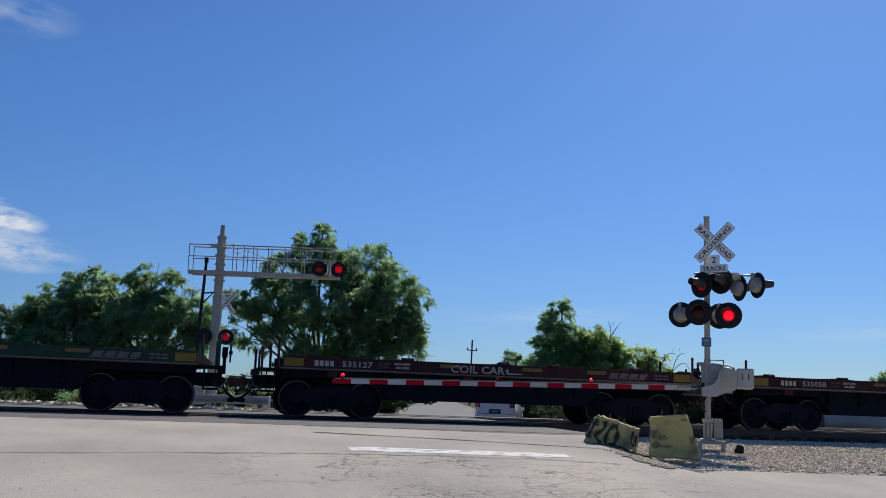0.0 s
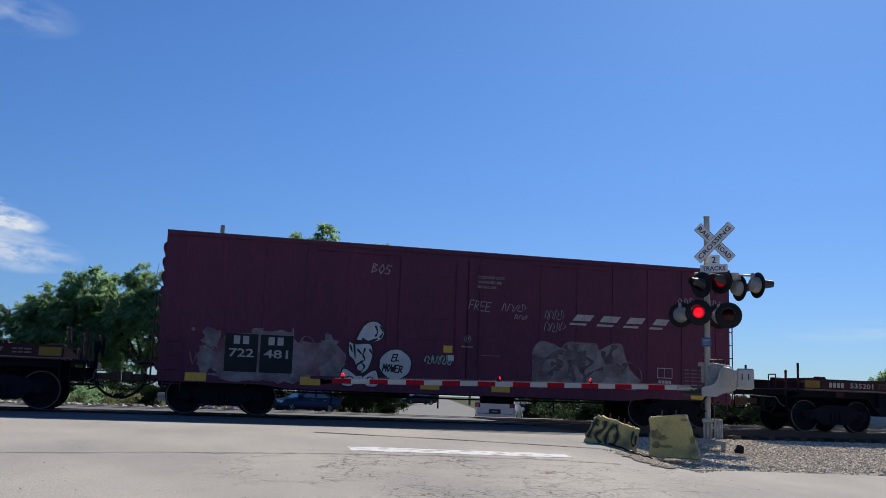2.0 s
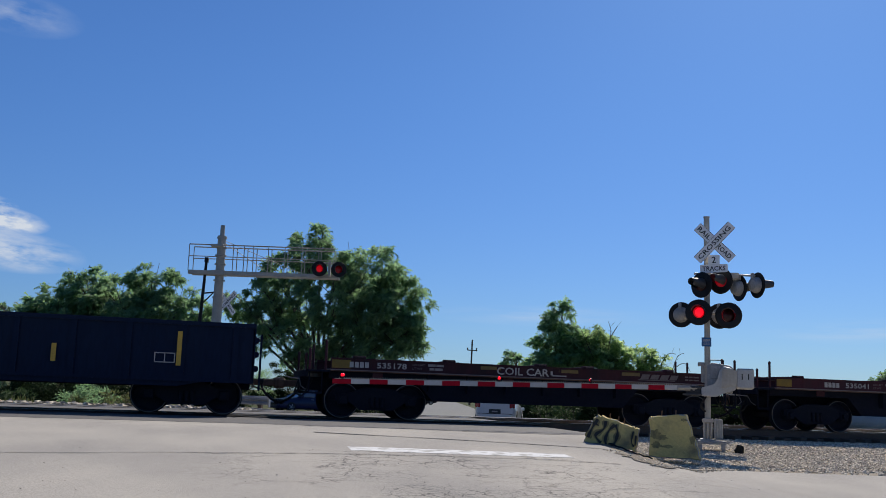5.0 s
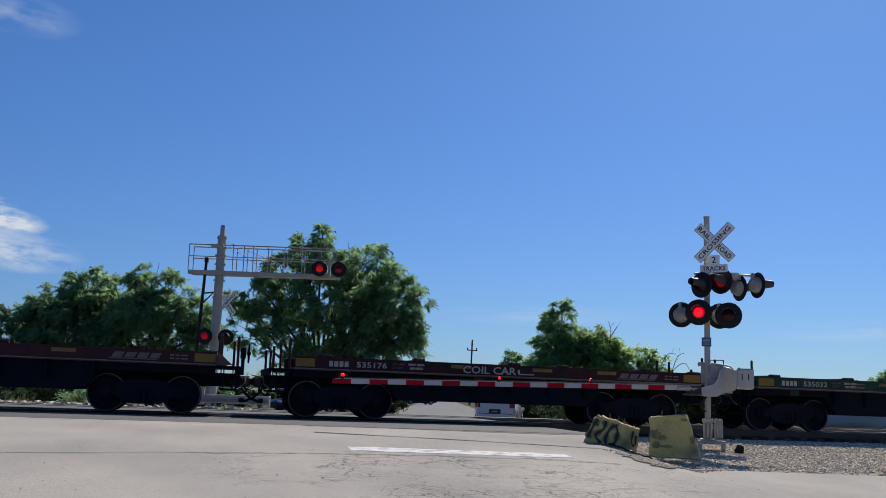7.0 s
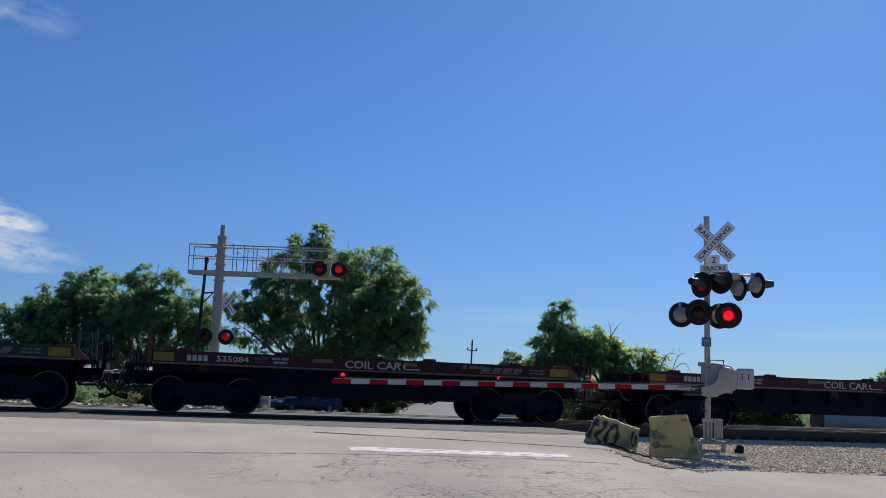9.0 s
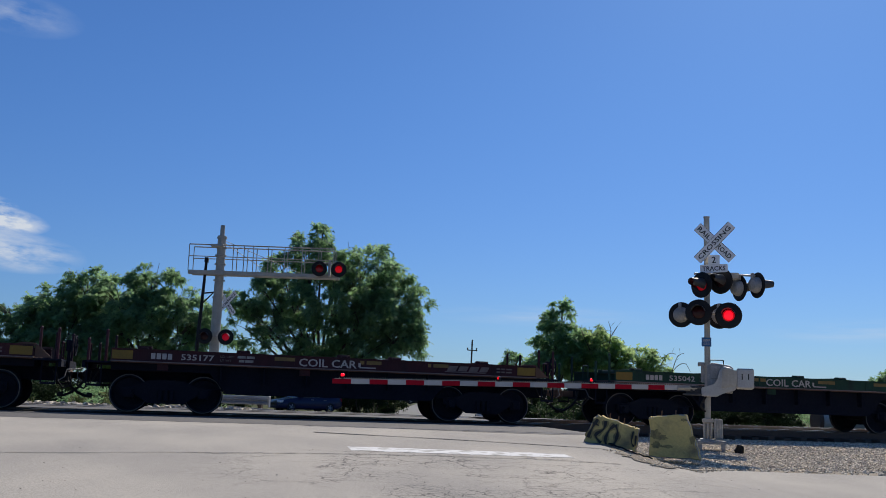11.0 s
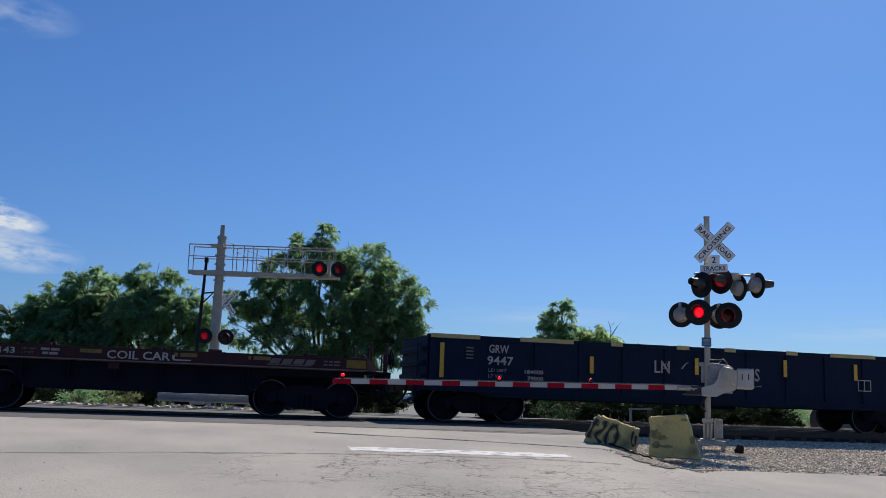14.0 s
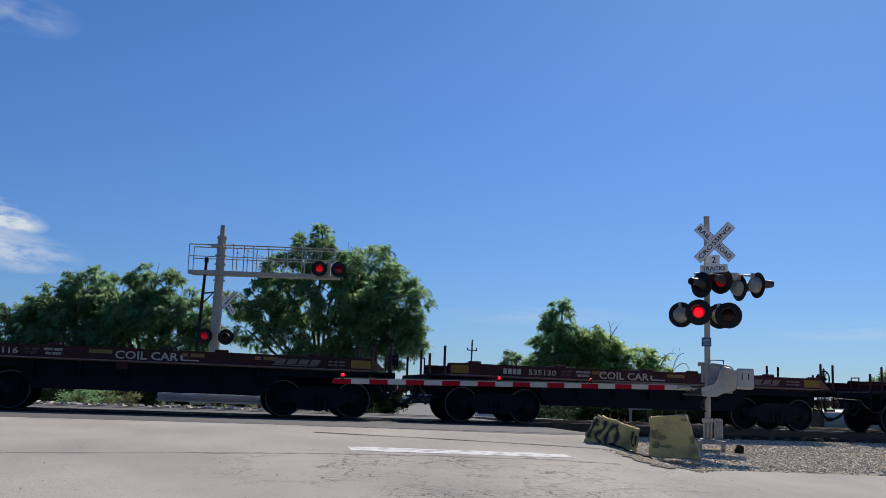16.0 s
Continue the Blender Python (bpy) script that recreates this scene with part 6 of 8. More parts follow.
    for px, kind in ((d.length - 0.22, 2), (4.79, 0), (2.64, 1)):
        bm = bmesh.new()
        cyl(bm, 0.035, 0.05, (px, 0, 0.082), "Z", 12)
        lamp = part("arm_lamp_base", bm, M_BLACK, arm)
        m = T(px, 0, 0.135) @ Matrix.Rotation(radians(180 + 12), 4, "Z")
        if kind == 2:
            bm = bmesh.new()
            bmesh.ops.create_uvsphere(bm, u_segments=14, v_segments=10, radius=0.04, matrix=Matrix())
            part("arm_lamp", bm, M_LIT, arm, "lit red gate lamp", m, smooth=True)
        else:
            bm = bmesh.new()
            bmesh.ops.create_uvsphere(bm, u_segments=14, v_segments=10, radius=0.036, matrix=Matrix())
            o = part("arm_lamp", bm, [M_LIT, M_DIM], arm, "red gate lamp", m, smooth=True)
            for p in o.data.polygons:
                p.material_index = 0 if p.center.y < 0 else 1
            FLASHERS.append((o, m.copy(), kind == 1, 0.085))
    return sig


def build_cantilever():
    x, y = axis(-8.87, 38.0)
    sig = thing("cantilever_signal", T(x, y, -0.42) @ Matrix.Rotation(-YAW, 4, "Z"), "grey cantilever crossing signal with railed walkway and red lamps", "crossing signal")
    zb = 0.42
    bm = bmesh.new()
    cyl(bm, 0.205, 4.6, (0, 0, 2.3), "Z", 24, 0.19)
    cyl(bm, 0.18, 3.0, (0, 0, 5.6), "Z", 24, 0.165)
    cyl(bm, 0.20, 0.06, (0, 0, 7.02), "Z", 24)
    cyl(bm, 0.09, 0.5, (0, 0, 7.28), "Z", 14)
    for z in (4.62, 5.3, 5.62, 5.95, 6.3, 6.62):
        cyl(bm, 0.225, 0.05, (0, 0, z), "Z", 24)
    cyl(bm, 0.34, 0.06, (0, 0, 0.03), "Z", 24)
    part("mast", bm, M_GALV, sig, "stout grey steel mast", smooth=True)
    bm = bmesh.new()
    box(bm, (5.95, 0.16, 0.16), (1.78, -0.22, 5.16 + zb), bevel=0.01)
    box(bm, (5.95, 0.16, 0.10), (1.78, 0.42, 5.16 + zb), bevel=0.01)
    for i in range(9):
        box(bm, (0.05, 0.7, 0.05), (-1.1 + i * 0.72, 0.1, 5.16 + zb))
    part("walkway", bm, M_GALV, sig, "grey walkway beam")
    for z, r in ((6.27, 0.024), (5.80, 0.018)):
        for yy in (-0.28, 0.46):
            bm = bmesh.new()
            rod(bm, (-1.2, yy, z + zb), (4.55, yy, z + zb), r, 8)
            part("handrail", bm, M_GALV, sig)
    for px in (-1.2, 0.55, 0.98, 1.35, 1.95, 2.6, 3.3, 3.95, 4.55):
        for yy in (-0.28, 0.46):
            bm = bmesh.new()
            rod(bm, (px, yy, 5.22 + zb), (px, yy, 6.27 + zb), 0.018, 8)
            part("rail_post", bm, M_GALV, sig)
    bm = bmesh.new()
    rod(bm, (0.1, 0.05, 6.5 + zb), (3.2, 0.1, 5.3 + zb), 0.01, 6)
    rod(bm, (0.1, 0.05, 6.4 + zb), (1.9, 0.1, 5.3 + zb), 0.01, 6)
    box(bm, (0.5, 0.3, 0.1), (-0.1, -0.2, 6.25 + zb), bevel=0.01)
    box(bm, (0.55, 0.5, 0.2), (0, -0.1, 5.16 + zb), bevel=0.02)
    part("stay_cables", bm, M_GALV, sig)
    make_lamp(sig, T(4.03, -0.5, 5.43 + zb) @ Matrix.Rotation(radians(6), 4, "Z"), False, M_LITFAR)
    make_lamp(sig, T(4.79, -0.5, 5.43 + zb) @ Matrix.Rotation(radians(6), 4, "Z"), True, M_LITFAR)
    bm = bmesh.new()
    rod(bm, (3.85, -0.3, 5.70 + zb), (4.95, -0.3, 5.68 + zb), 0.03, 8)
    box(bm, (0.1, 0.25, 0.6), (4.41, -0.32, 5.45 + zb), bevel=0.01)
    part("cross_arm", bm, M_GALV, sig)
    bm = bmesh.new()
    rod(bm, (-0.4, -0.3, 2.64 + zb), (0.65, -0.3, 2.64 + zb), 0.03, 8)
    part("cross_arm", bm, M_GALV, sig)
    make_lamp(sig, T(-0.30, -0.5, 2.63 + zb) @ Matrix.Rotation(radians(6), 4, "Z"), False, M_LITLOW)
    make_lamp(sig, T(0.53, -0.5, 2.62 + zb) @ Matrix.Rotation(radians(6), 4, "Z"), True, M_LITLOW)
    make_crossbuck(sig, T(0.28, 0.30, 4.05 + zb) @ Matrix.Rotation(radians(52), 4, "Z"))
    bm = bmesh.new()
    rod(bm, (-0.72, 0.1, 2.2 + zb), (-0.58, 0.1, 5.75 + zb), 0.075, 10, 0.055)
    box(bm, (0.14, 0.14, 0.2), (-0.58, 0.1, 5.7 + zb))
    rod(bm, (-0.64, 0.05, 4.35 + zb), (-0.1, 0.05, 4.42 + zb), 0.03, 8)
    rod(bm, (-0.66, 0.05, 3.9 + zb), (-0.2, 0.05, 4.4 + zb), 0.025, 8)
    rod(bm, (-0.72, 0.1, 2.2 + zb), (-0.80, 0.1, 0.3 + zb), 0.06, 10)
    part("raised_pole", bm, M_BLACK, sig, "black pole bracketed to the mast")
    bm = bmesh.new()
    box(bm, (0.5, 0.4, 0.7), (-0.5, -0.1, 0.75), bevel=0.02)
    part("relay_box", bm, M_GALV, sig, "grey relay box")


def build_guardrail():
    (xa, ya), (xb, yb) = axis(-10.45, 36.3), axis(-6.05, 35.0)
    a, b = Vector((xa, ya, gz(ya))), Vector((xb, yb, gz(yb)))
    ang = math.atan2(b.y - a.y, b.x - a.x)
    n = (b - a).length
    g = thing("guardrail", T(*a) @ Matrix.Rotation(ang, 4, "Z"), "galvanized corrugated guardrail before the signal mast", "guardrail")
    # face in the darker metal, shade put into its colour
    bm = bmesh.new()
    prof = [(0, 0.48), (-0.06, 0.505), (-0.06, 0.55), (0, 0.59), (0, 0.62), (-0.06, 0.66), (-0.06, 0.70), (0, 0.73)]
    for (y0, z0), (y1, z1) in zip(prof, prof[1:]):
        for off in (0.0, 0.006):
            bm.faces.new([bm.verts.new(p) for p in ((0, y0 + off, z0), (n, y0 + off, z0), (n, y1 + off, z1), (0, y1 + off, z1))])
    part("beam", bm, M_DULLALU, g, "galvanized corrugated beam, face darkened for shade")
    # top edge in a paler material, to bring out the sunlit line
    bm = bmesh.new()
    cyl(bm, 0.06, n, (n / 2, 0.02, 0.735), "X", 14)
    part("rolled_edge", bm, M_TANK, g, "rounded upper edge of the beam, paler for sunlight", smooth=True)
    bm = bmesh.new()
    prism(bm, [(n - 1.6, 0.30), (n + 0.18, 0.24), (n + 0.22, 0.34), (n - 1.6, 0.40)], -0.16, -0.04)
    part("lower_beam", bm, M_TANK, g, "short pale beam under the rail's end")
    bm = bmesh.new()
    box(bm, (0.05, 0.14, 0.40), (n, -0.02, 0.6), bevel=0.02)
    part("end_piece", bm, M_ALU, g)
    for i in range(3):
        bm = bmesh.new()
        box(bm, (0.14, 0.16, 0.95), (0.4 + i * (n - 0.8) / 2, 0.1, 0.3), bevel=0.01)
        part("post", bm, M_POLEWOOD, g)


def make_block(at, rz, outline, depth, label, seed, marks, stubs, scuffs=()):
    """A broken concrete barrier end: the outline of its broad face (x, z), its depth, chipped edges."""
    rnd = random.Random(seed)
    t = thing("concrete_barrier", T(*at) @ Matrix.Rotation(radians(rz), 4, "Z"), label, "concrete barrier", "broken yellow barriers by the signal")
    pts = []
    outline = [(x * 0.92, z * 0.92) for x, z in outline]
    marks = [[(x * 0.92, z * 0.92) for x, z in line] for line in marks]
    stubs = [(x * 0.92, z * 0.92) for x, z in stubs]
    for (ax, az), (bx, bz) in zip(outline, outline[1:] + outline[:1]):
        for i in range(6):
            f = i / 6
            pts.append((ax + (bx - ax) * f + rnd.uniform(-0.012, 0.012), az + (bz - az) * f + rnd.uniform(-0.012, 0.012)))
    bm = bmesh.new()
    rows = []
    for y, k in ((0.0, 0.965), (0.03, 1.0), (depth * 0.5, 1.0), (depth - 0.03, 1.0), (depth, 0.965)):
        cx, cz = sum(p[0] for p in pts) / len(pts), sum(p[1] for p in pts) / len(pts)
        rows.append([bm.verts.new((cx + (x - cx) * k + rnd.uniform(-0.008, 0.008), y + rnd.uniform(-0.01, 0.01), cz + (z - cz) * k + rnd.uniform(-0.008, 0.008))) for x, z in pts])
    for a, b in zip(rows, rows[1:]):
        for i in range(len(pts)):
            j = (i + 1) % len(pts)
            bm.faces.new((a[i], a[j], b[j], b[i]))
    bm.faces.new(rows[0])
    bm.faces.new(rows[-1])
    body = part("body", bm, [M_YBLOCK, M_CONC], t, "yellow painted chipped concrete")
    for p in body.data.polygons:
        if p.center.y < 0.035 and len(p.vertices) == 4 and rnd.random() < 0.7:
            p.material_index = 1
    for x, z in stubs:
        bm = bmesh.new()
        rod(bm, (x, depth * 0.4, z - 0.06), (x + 0.01, depth * 0.4, z + 0.09), 0.012, 6)
        part("rebar_stub", bm, M_RUST, t, "rusty reinforcing bar")
    for k, (x, z, rx, rz2) in enumerate(scuffs):
        ellipse_part("scuff", x, z, rx, rz2, M_SCUFF, body, -0.014 - 0.001 * k, 0.3, 40 + k, 22, "dark scuff on the paint")
    for k, line in enumerate(marks):
        bm = bmesh.new()
        ribbon(bm, curve_points(line), 0.13 if k < 3 else 0.08, -0.014 - 0.0007 * k)
        part("overspray", bm, M_SCUFF, body, "thin dark overspray")
        bm = bmesh.new()
        ribbon(bm, curve_points(line), 0.06 if k < 3 else 0.035, -0.020 - 0.0007 * k)
        part("graffiti", bm, M_SPRAY, body, "black sprayed stroke")


def build_blocks():
    """Two broken barrier ends beside the signal."""
    make_block((7.22, 17.35, -0.26), -25, [(0.02, 0.16), (0.30, 0.08), (0.69, -0.04), (1.09, -0.02), (1.16, 0.44), (0.98, 0.51), (0.40, 0.70), (0.28, 0.70), (0.20, 0.62)], 0.55,
               "tilted yellow concrete barrier with black graffiti", 3,
               [[(0.31, 0.63), (0.20, 0.46), (0.10, 0.25)], [(0.47, 0.60), (0.43, 0.44), (0.26, 0.30), (0.37, 0.15)], [(0.66, 0.53), (0.53, 0.40), (0.46, 0.20), (0.54, 0.08), (0.66, 0.18), (0.71, 0.38), (0.66, 0.53)], [(0.20, 0.56), (0.33, 0.50)], [(1.03, 0.41), (0.99, 0.20), (1.04, 0.10)], [(1.08, 0.33), (1.06, 0.12)]],
               [(0.55, 0.66), (0.72, 0.60), (0.84, 0.57)])
    make_block((8.31, 16.74, -0.33), -31, [(-0.02, 0.0), (1.0, -0.03), (0.92, 0.25), (0.73, 0.84), (0.67, 0.87), (0.02, 0.80), (-0.01, 0.76)], 0.5,
               "upright yellow concrete barrier, scuffed and chipped", 6, [], [(0.22, 0.83), (0.5, 0.85)], [(0.10, 0.42, 0.10, 0.08), (0.20, 0.36, 0.13, 0.05), (0.12, 0.22, 0.10, 0.06), (0.33, 0.20, 0.10, 0.03), (0.78, 0.34, 0.05, 0.10), (0.62, 0.70, 0.06, 0.03)])


def build_scraps():
    """A dark broken lump in the gravel and a cable between the barriers."""
    rnd = random.Random(31)
    bm = bmesh.new()
    bmesh.ops.create_icosphere(bm, subdivisions=2, radius=0.1, matrix=Matrix.Diagonal((1.1, 0.8, 1.3, 1)))
    for v in bm.verts:
        v.co *= rnd.uniform(0.75, 1.25)
    t = thing("stump", (12.0, 19.72, gz(19.72, 12.0) + 0.06), "dark broken stump standing in the gravel", "stump")
    part("lump", bm, M_RUBBER, t)
    way = curve_points([(7.6, 17.0), (7.75, 16.62), (8.0, 16.55), (8.35, 16.72)], 6)
    t = thing("cable", (0, 0, 0), "black rubber cable lying between the concrete barriers", "cable")
    bm = bmesh.new()
    tube(bm, [(x, y, gz(y, x) + 0.015 + 0.02 * math.sin(i * 0.9) ** 2) for i, (x, y) in enumerate(way)], 0.016, 7)
    part("sheath", bm, M_BLACK, t)


build_scraps()
SIGNAL = build_gate_signal()
build_cantilever()
build_guardrail()
build_blocks()


# ---------------------------------------------------------------- trees and weeds
CROWNS = []


def leaf_cloud(name, lobe_at, r, n, size, material, parent, rnd, squash=0.8, droop=0.5, shell=0.42):
    """A crown lobe: clumps of small pointed leaves round its shell, in the parent's space."""
    k = max(10, int(20 * r * r))
    u = rnd.normal(size=(k, 3))
    u /= np.linalg.norm(u, axis=1)[:, None]
    rad = r * (shell + (1.04 - shell) * rnd.random((k, 1)) ** 0.6)
    cl = u * rad * np.array([1, 1, squash])
    idx = rnd.integers(0, k, n)
    spread = (0.26 + 0.28 * rnd.random(k)) * (0.55 + 0.28 * r)
    b3 = rnd.normal(size=(n, 3))
    b3 /= np.linalg.norm(b3, axis=1)[:, None]
    q = rnd.random((n, 1)) ** 0.5
    p = cl[idx] + b3 * q * spread[idx][:, None] * np.array([1, 1, 0.55]) - np.array([0, 0, 0.35]) * (q ** 3) * spread[idx][:, None] * rnd.random((n, 1))
    s = size * (0.6 + 0.8 * rnd.random((n, 1)))
    lean = rnd.normal(size=(k, 3)) * 0.35 + u * np.array([0.9, 0.9, 0.2])
    d = 0.75 * rnd.normal(size=(n, 3)) + np.array([-0.25, 0, -droop]) + 0.9 * b3 * np.array([1, 1, 0.4]) + lean[idx]
    d /= np.linalg.norm(d, axis=1)[:, None]
    w = np.cross(d, np.array([0, 0, 1.0]) + 1.1 * rnd.normal(size=(n, 3)))
    w /= np.linalg.norm(w, axis=1)[:, None]
    mid = p + d * s * 0.45
    v = np.stack([p, mid + w * s * 0.19, p + d * s, mid - w * s * 0.19], 1) + np.array(lobe_at)
    me = bpy.data.meshes.new(name)
    me.vertices.add(n * 4)
    me.vertices.foreach_set("co", v.reshape(-1).astype(np.float32))
    me.loops.add(n * 4)
    me.loops.foreach_set("vertex_index", np.arange(n * 4, dtype=np.int32))
    me.polygons.add(n)
    me.polygons.foreach_set("loop_start", np.arange(0, n * 4, 4, dtype=np.int32))
    me.update(calc_edges=True)
    me.materials.append(material)
    ob = new(name, me)
    ob.parent = parent
    return ob


def frond_cloud(name, lobe_at, r, n, size, material, parent, rnd, squash=0.8, droop=0.28, shell=0.35):
    """A crown lobe of feathered compound leaves: each one bends along its stalk and bears pointed leaflets on both sides."""
    k = max(8, int(9 * r * r))
    u = rnd.normal(size=(k, 3))
    u /= np.linalg.norm(u, axis=1)[:, None]
    cl = u * (r * (shell + (1.0 - shell) * rnd.random((k, 1)) ** 0.55)) * np.array([1, 1, squash])
    idx = rnd.integers(0, k, n)
    spread = (0.20 + 0.24 * rnd.random(k)) * (0.55 + 0.28 * r)
    b3 = rnd.normal(size=(n, 3))
    b3 /= np.linalg.norm(b3, axis=1)[:, None]
    p = cl[idx] + b3 * rnd.random((n, 1)) ** 0.6 * spread[idx][:, None] * np.array([1, 1, 0.6])
    s = size * (0.5 + 1.0 * rnd.random((n, 1)))
    d = 0.6 * rnd.normal(size=(n, 3)) + np.array([-0.30, 0, 0.05]) + 0.8 * b3 * np.array([1, 1, 0.5]) + u[idx] * np.array([0.7, 0.7, 0.35])
    d /= np.linalg.norm(d, axis=1)[:, None]
    w = np.cross(d, np.array([0, 0, 1.0]) + 0.7 * rnd.normal(size=(n, 3)))
    w /= np.linalg.norm(w, axis=1)[:, None]
    sag = np.array([0, 0, -1.0]) * droop * (0.4 + 1.2 * rnd.random((n, 1)))
    j = 4
    cols = []
    for i in range(j + 1):
        f = i / j
        cols.append(p + d * s * f + sag * s * f * f)
    for i in range(j):
        f = (i + 0.9) / j
        for side in (1, -1):
            reach = (0.22 + 0.24 * rnd.random((n, 1))) * (1.0 - 0.5 * abs(f - 0.45))
            ahead = f + 0.22 * rnd.random((n, 1)) - 0.04
            cols.append(p + d * s * ahead + sag * s * (ahead + 0.1) ** 2 + side * w * s * reach + 0.06 * s * rnd.normal(size=(n, 3)))
    v = np.stack(cols, 1) + np.array(lobe_at)
    m = 3 * j + 1
    tri = []
    for i in range(j):
        tri += [(i, i + 1, j + 1 + 2 * i), (i + 1, i, j + 2 + 2 * i)]
    f = (np.array(tri)[None] + (np.arange(n) * m)[:, None, None]).reshape(-1)
    me = bpy.data.meshes.new(name)
    me.vertices.add(n * m)
    me.vertices.foreach_set("co", v.reshape(-1).astype(np.float32))
    me.loops.add(len(f))
    me.loops.foreach_set("vertex_index", f.astype(np.int32))
    me.polygons.add(len(f) // 3)
    me.polygons.foreach_set("loop_start", np.arange(0, len(f), 3, dtype=np.int32))
    me.update(calc_edges=True)
    me.materials.append(material)
    ob = new(name, me)
    ob.parent = parent
    return ob


def make_tree(at, lobes, label, seed, leaf=0.33, density=450, material=None, trunk_r=0.22, fork=2.2, dead=()):
    """Lobes: (x, y, z, r) from the foot, and how full it is. Each is one crown piece on a limb of its own."""
    rnd = np.random.default_rng(seed)
    rr = random.Random(seed)
    t = thing("tree", at, label, "tree", "trees behind the railway")
    top = Vector((0.15, 0.0, fork))
    bm = bmesh.new()
    rod(bm, (0, 0, -0.1), top * 0.5 + Vector((0.08, 0, 0)), trunk_r * 1.25, 12, trunk_r)
    rod(bm, top * 0.5 + Vector((0.08, 0, 0)), top, trunk_r, 12, trunk_r * 0.85)
    part("trunk", bm, M_BARK, t, "brown bark trunk", smooth=True)
    for x, y, z, r, *full in lobes:
        c = Vector((x, y, z))
        bm = bmesh.new()
        k1 = top.lerp(c, 0.45) + Vector((rr.uniform(-0.3, 0.3), rr.uniform(-0.3, 0.3), 0.35))
        rod(bm, top, k1, trunk_r * 0.6, 8, trunk_r * 0.4)
        rod(bm, k1, c, trunk_r * 0.4, 8, trunk_r * 0.2)
        for i in range(9):
            d = Vector((rr.gauss(0, 1), rr.gauss(0, 1), rr.gauss(0.5, 0.8))).normalized() * r * rr.uniform(0.6, 0.98)
            e = k1.lerp(c, rr.uniform(0.3, 1))
            m = e.lerp(c + d, 0.5) + Vector((0, 0, 0.1))
            rod(bm, e, m, trunk_r * 0.18, 5, trunk_r * 0.1)
            rod(bm, m, c + d, trunk_r * 0.1, 5, 0.01)
        part("limb", bm, M_BARK, t)
        crown = frond_cloud("crown", (x, y, z - fork), r, int(density * r * r * (full[0] if full else 1.0)) + 20, leaf, material or M_LEAF, t, rnd)
        crown.matrix_basis = T(0, 0, fork)
        CROWNS.append((crown, crown.matrix_basis.copy()))
    for pts in dead:
        bm = bmesh.new()
        way = curve_points([(p[0], p[2]) for p in pts])
        for i, (a, b) in enumerate(zip(way, way[1:])):
            f = 1 - i / len(way)
            rod(bm, (a[0], pts[0][1], a[1]), (b[0], pts[0][1], b[1]), 0.012 + 0.022 * f, 6, 0.012 + 0.022 * f)
            if i % 4 == 3:
                rod(bm, (a[0], pts[0][1], a[1]), (a[0] + rr.uniform(-0.5, 0.5), pts[0][1], a[1] + rr.uniform(0.1, 0.5)), 0.012, 5, 0.006)
        part("dead_branch", bm, M_BARK, t, "bare grey branch")
    return t


def tree_at(lat, dist):
    x, y = axis(lat, dist)
    return T(x, y, gz(y)) @ Matrix.Rotation(-YAW, 4, "Z")


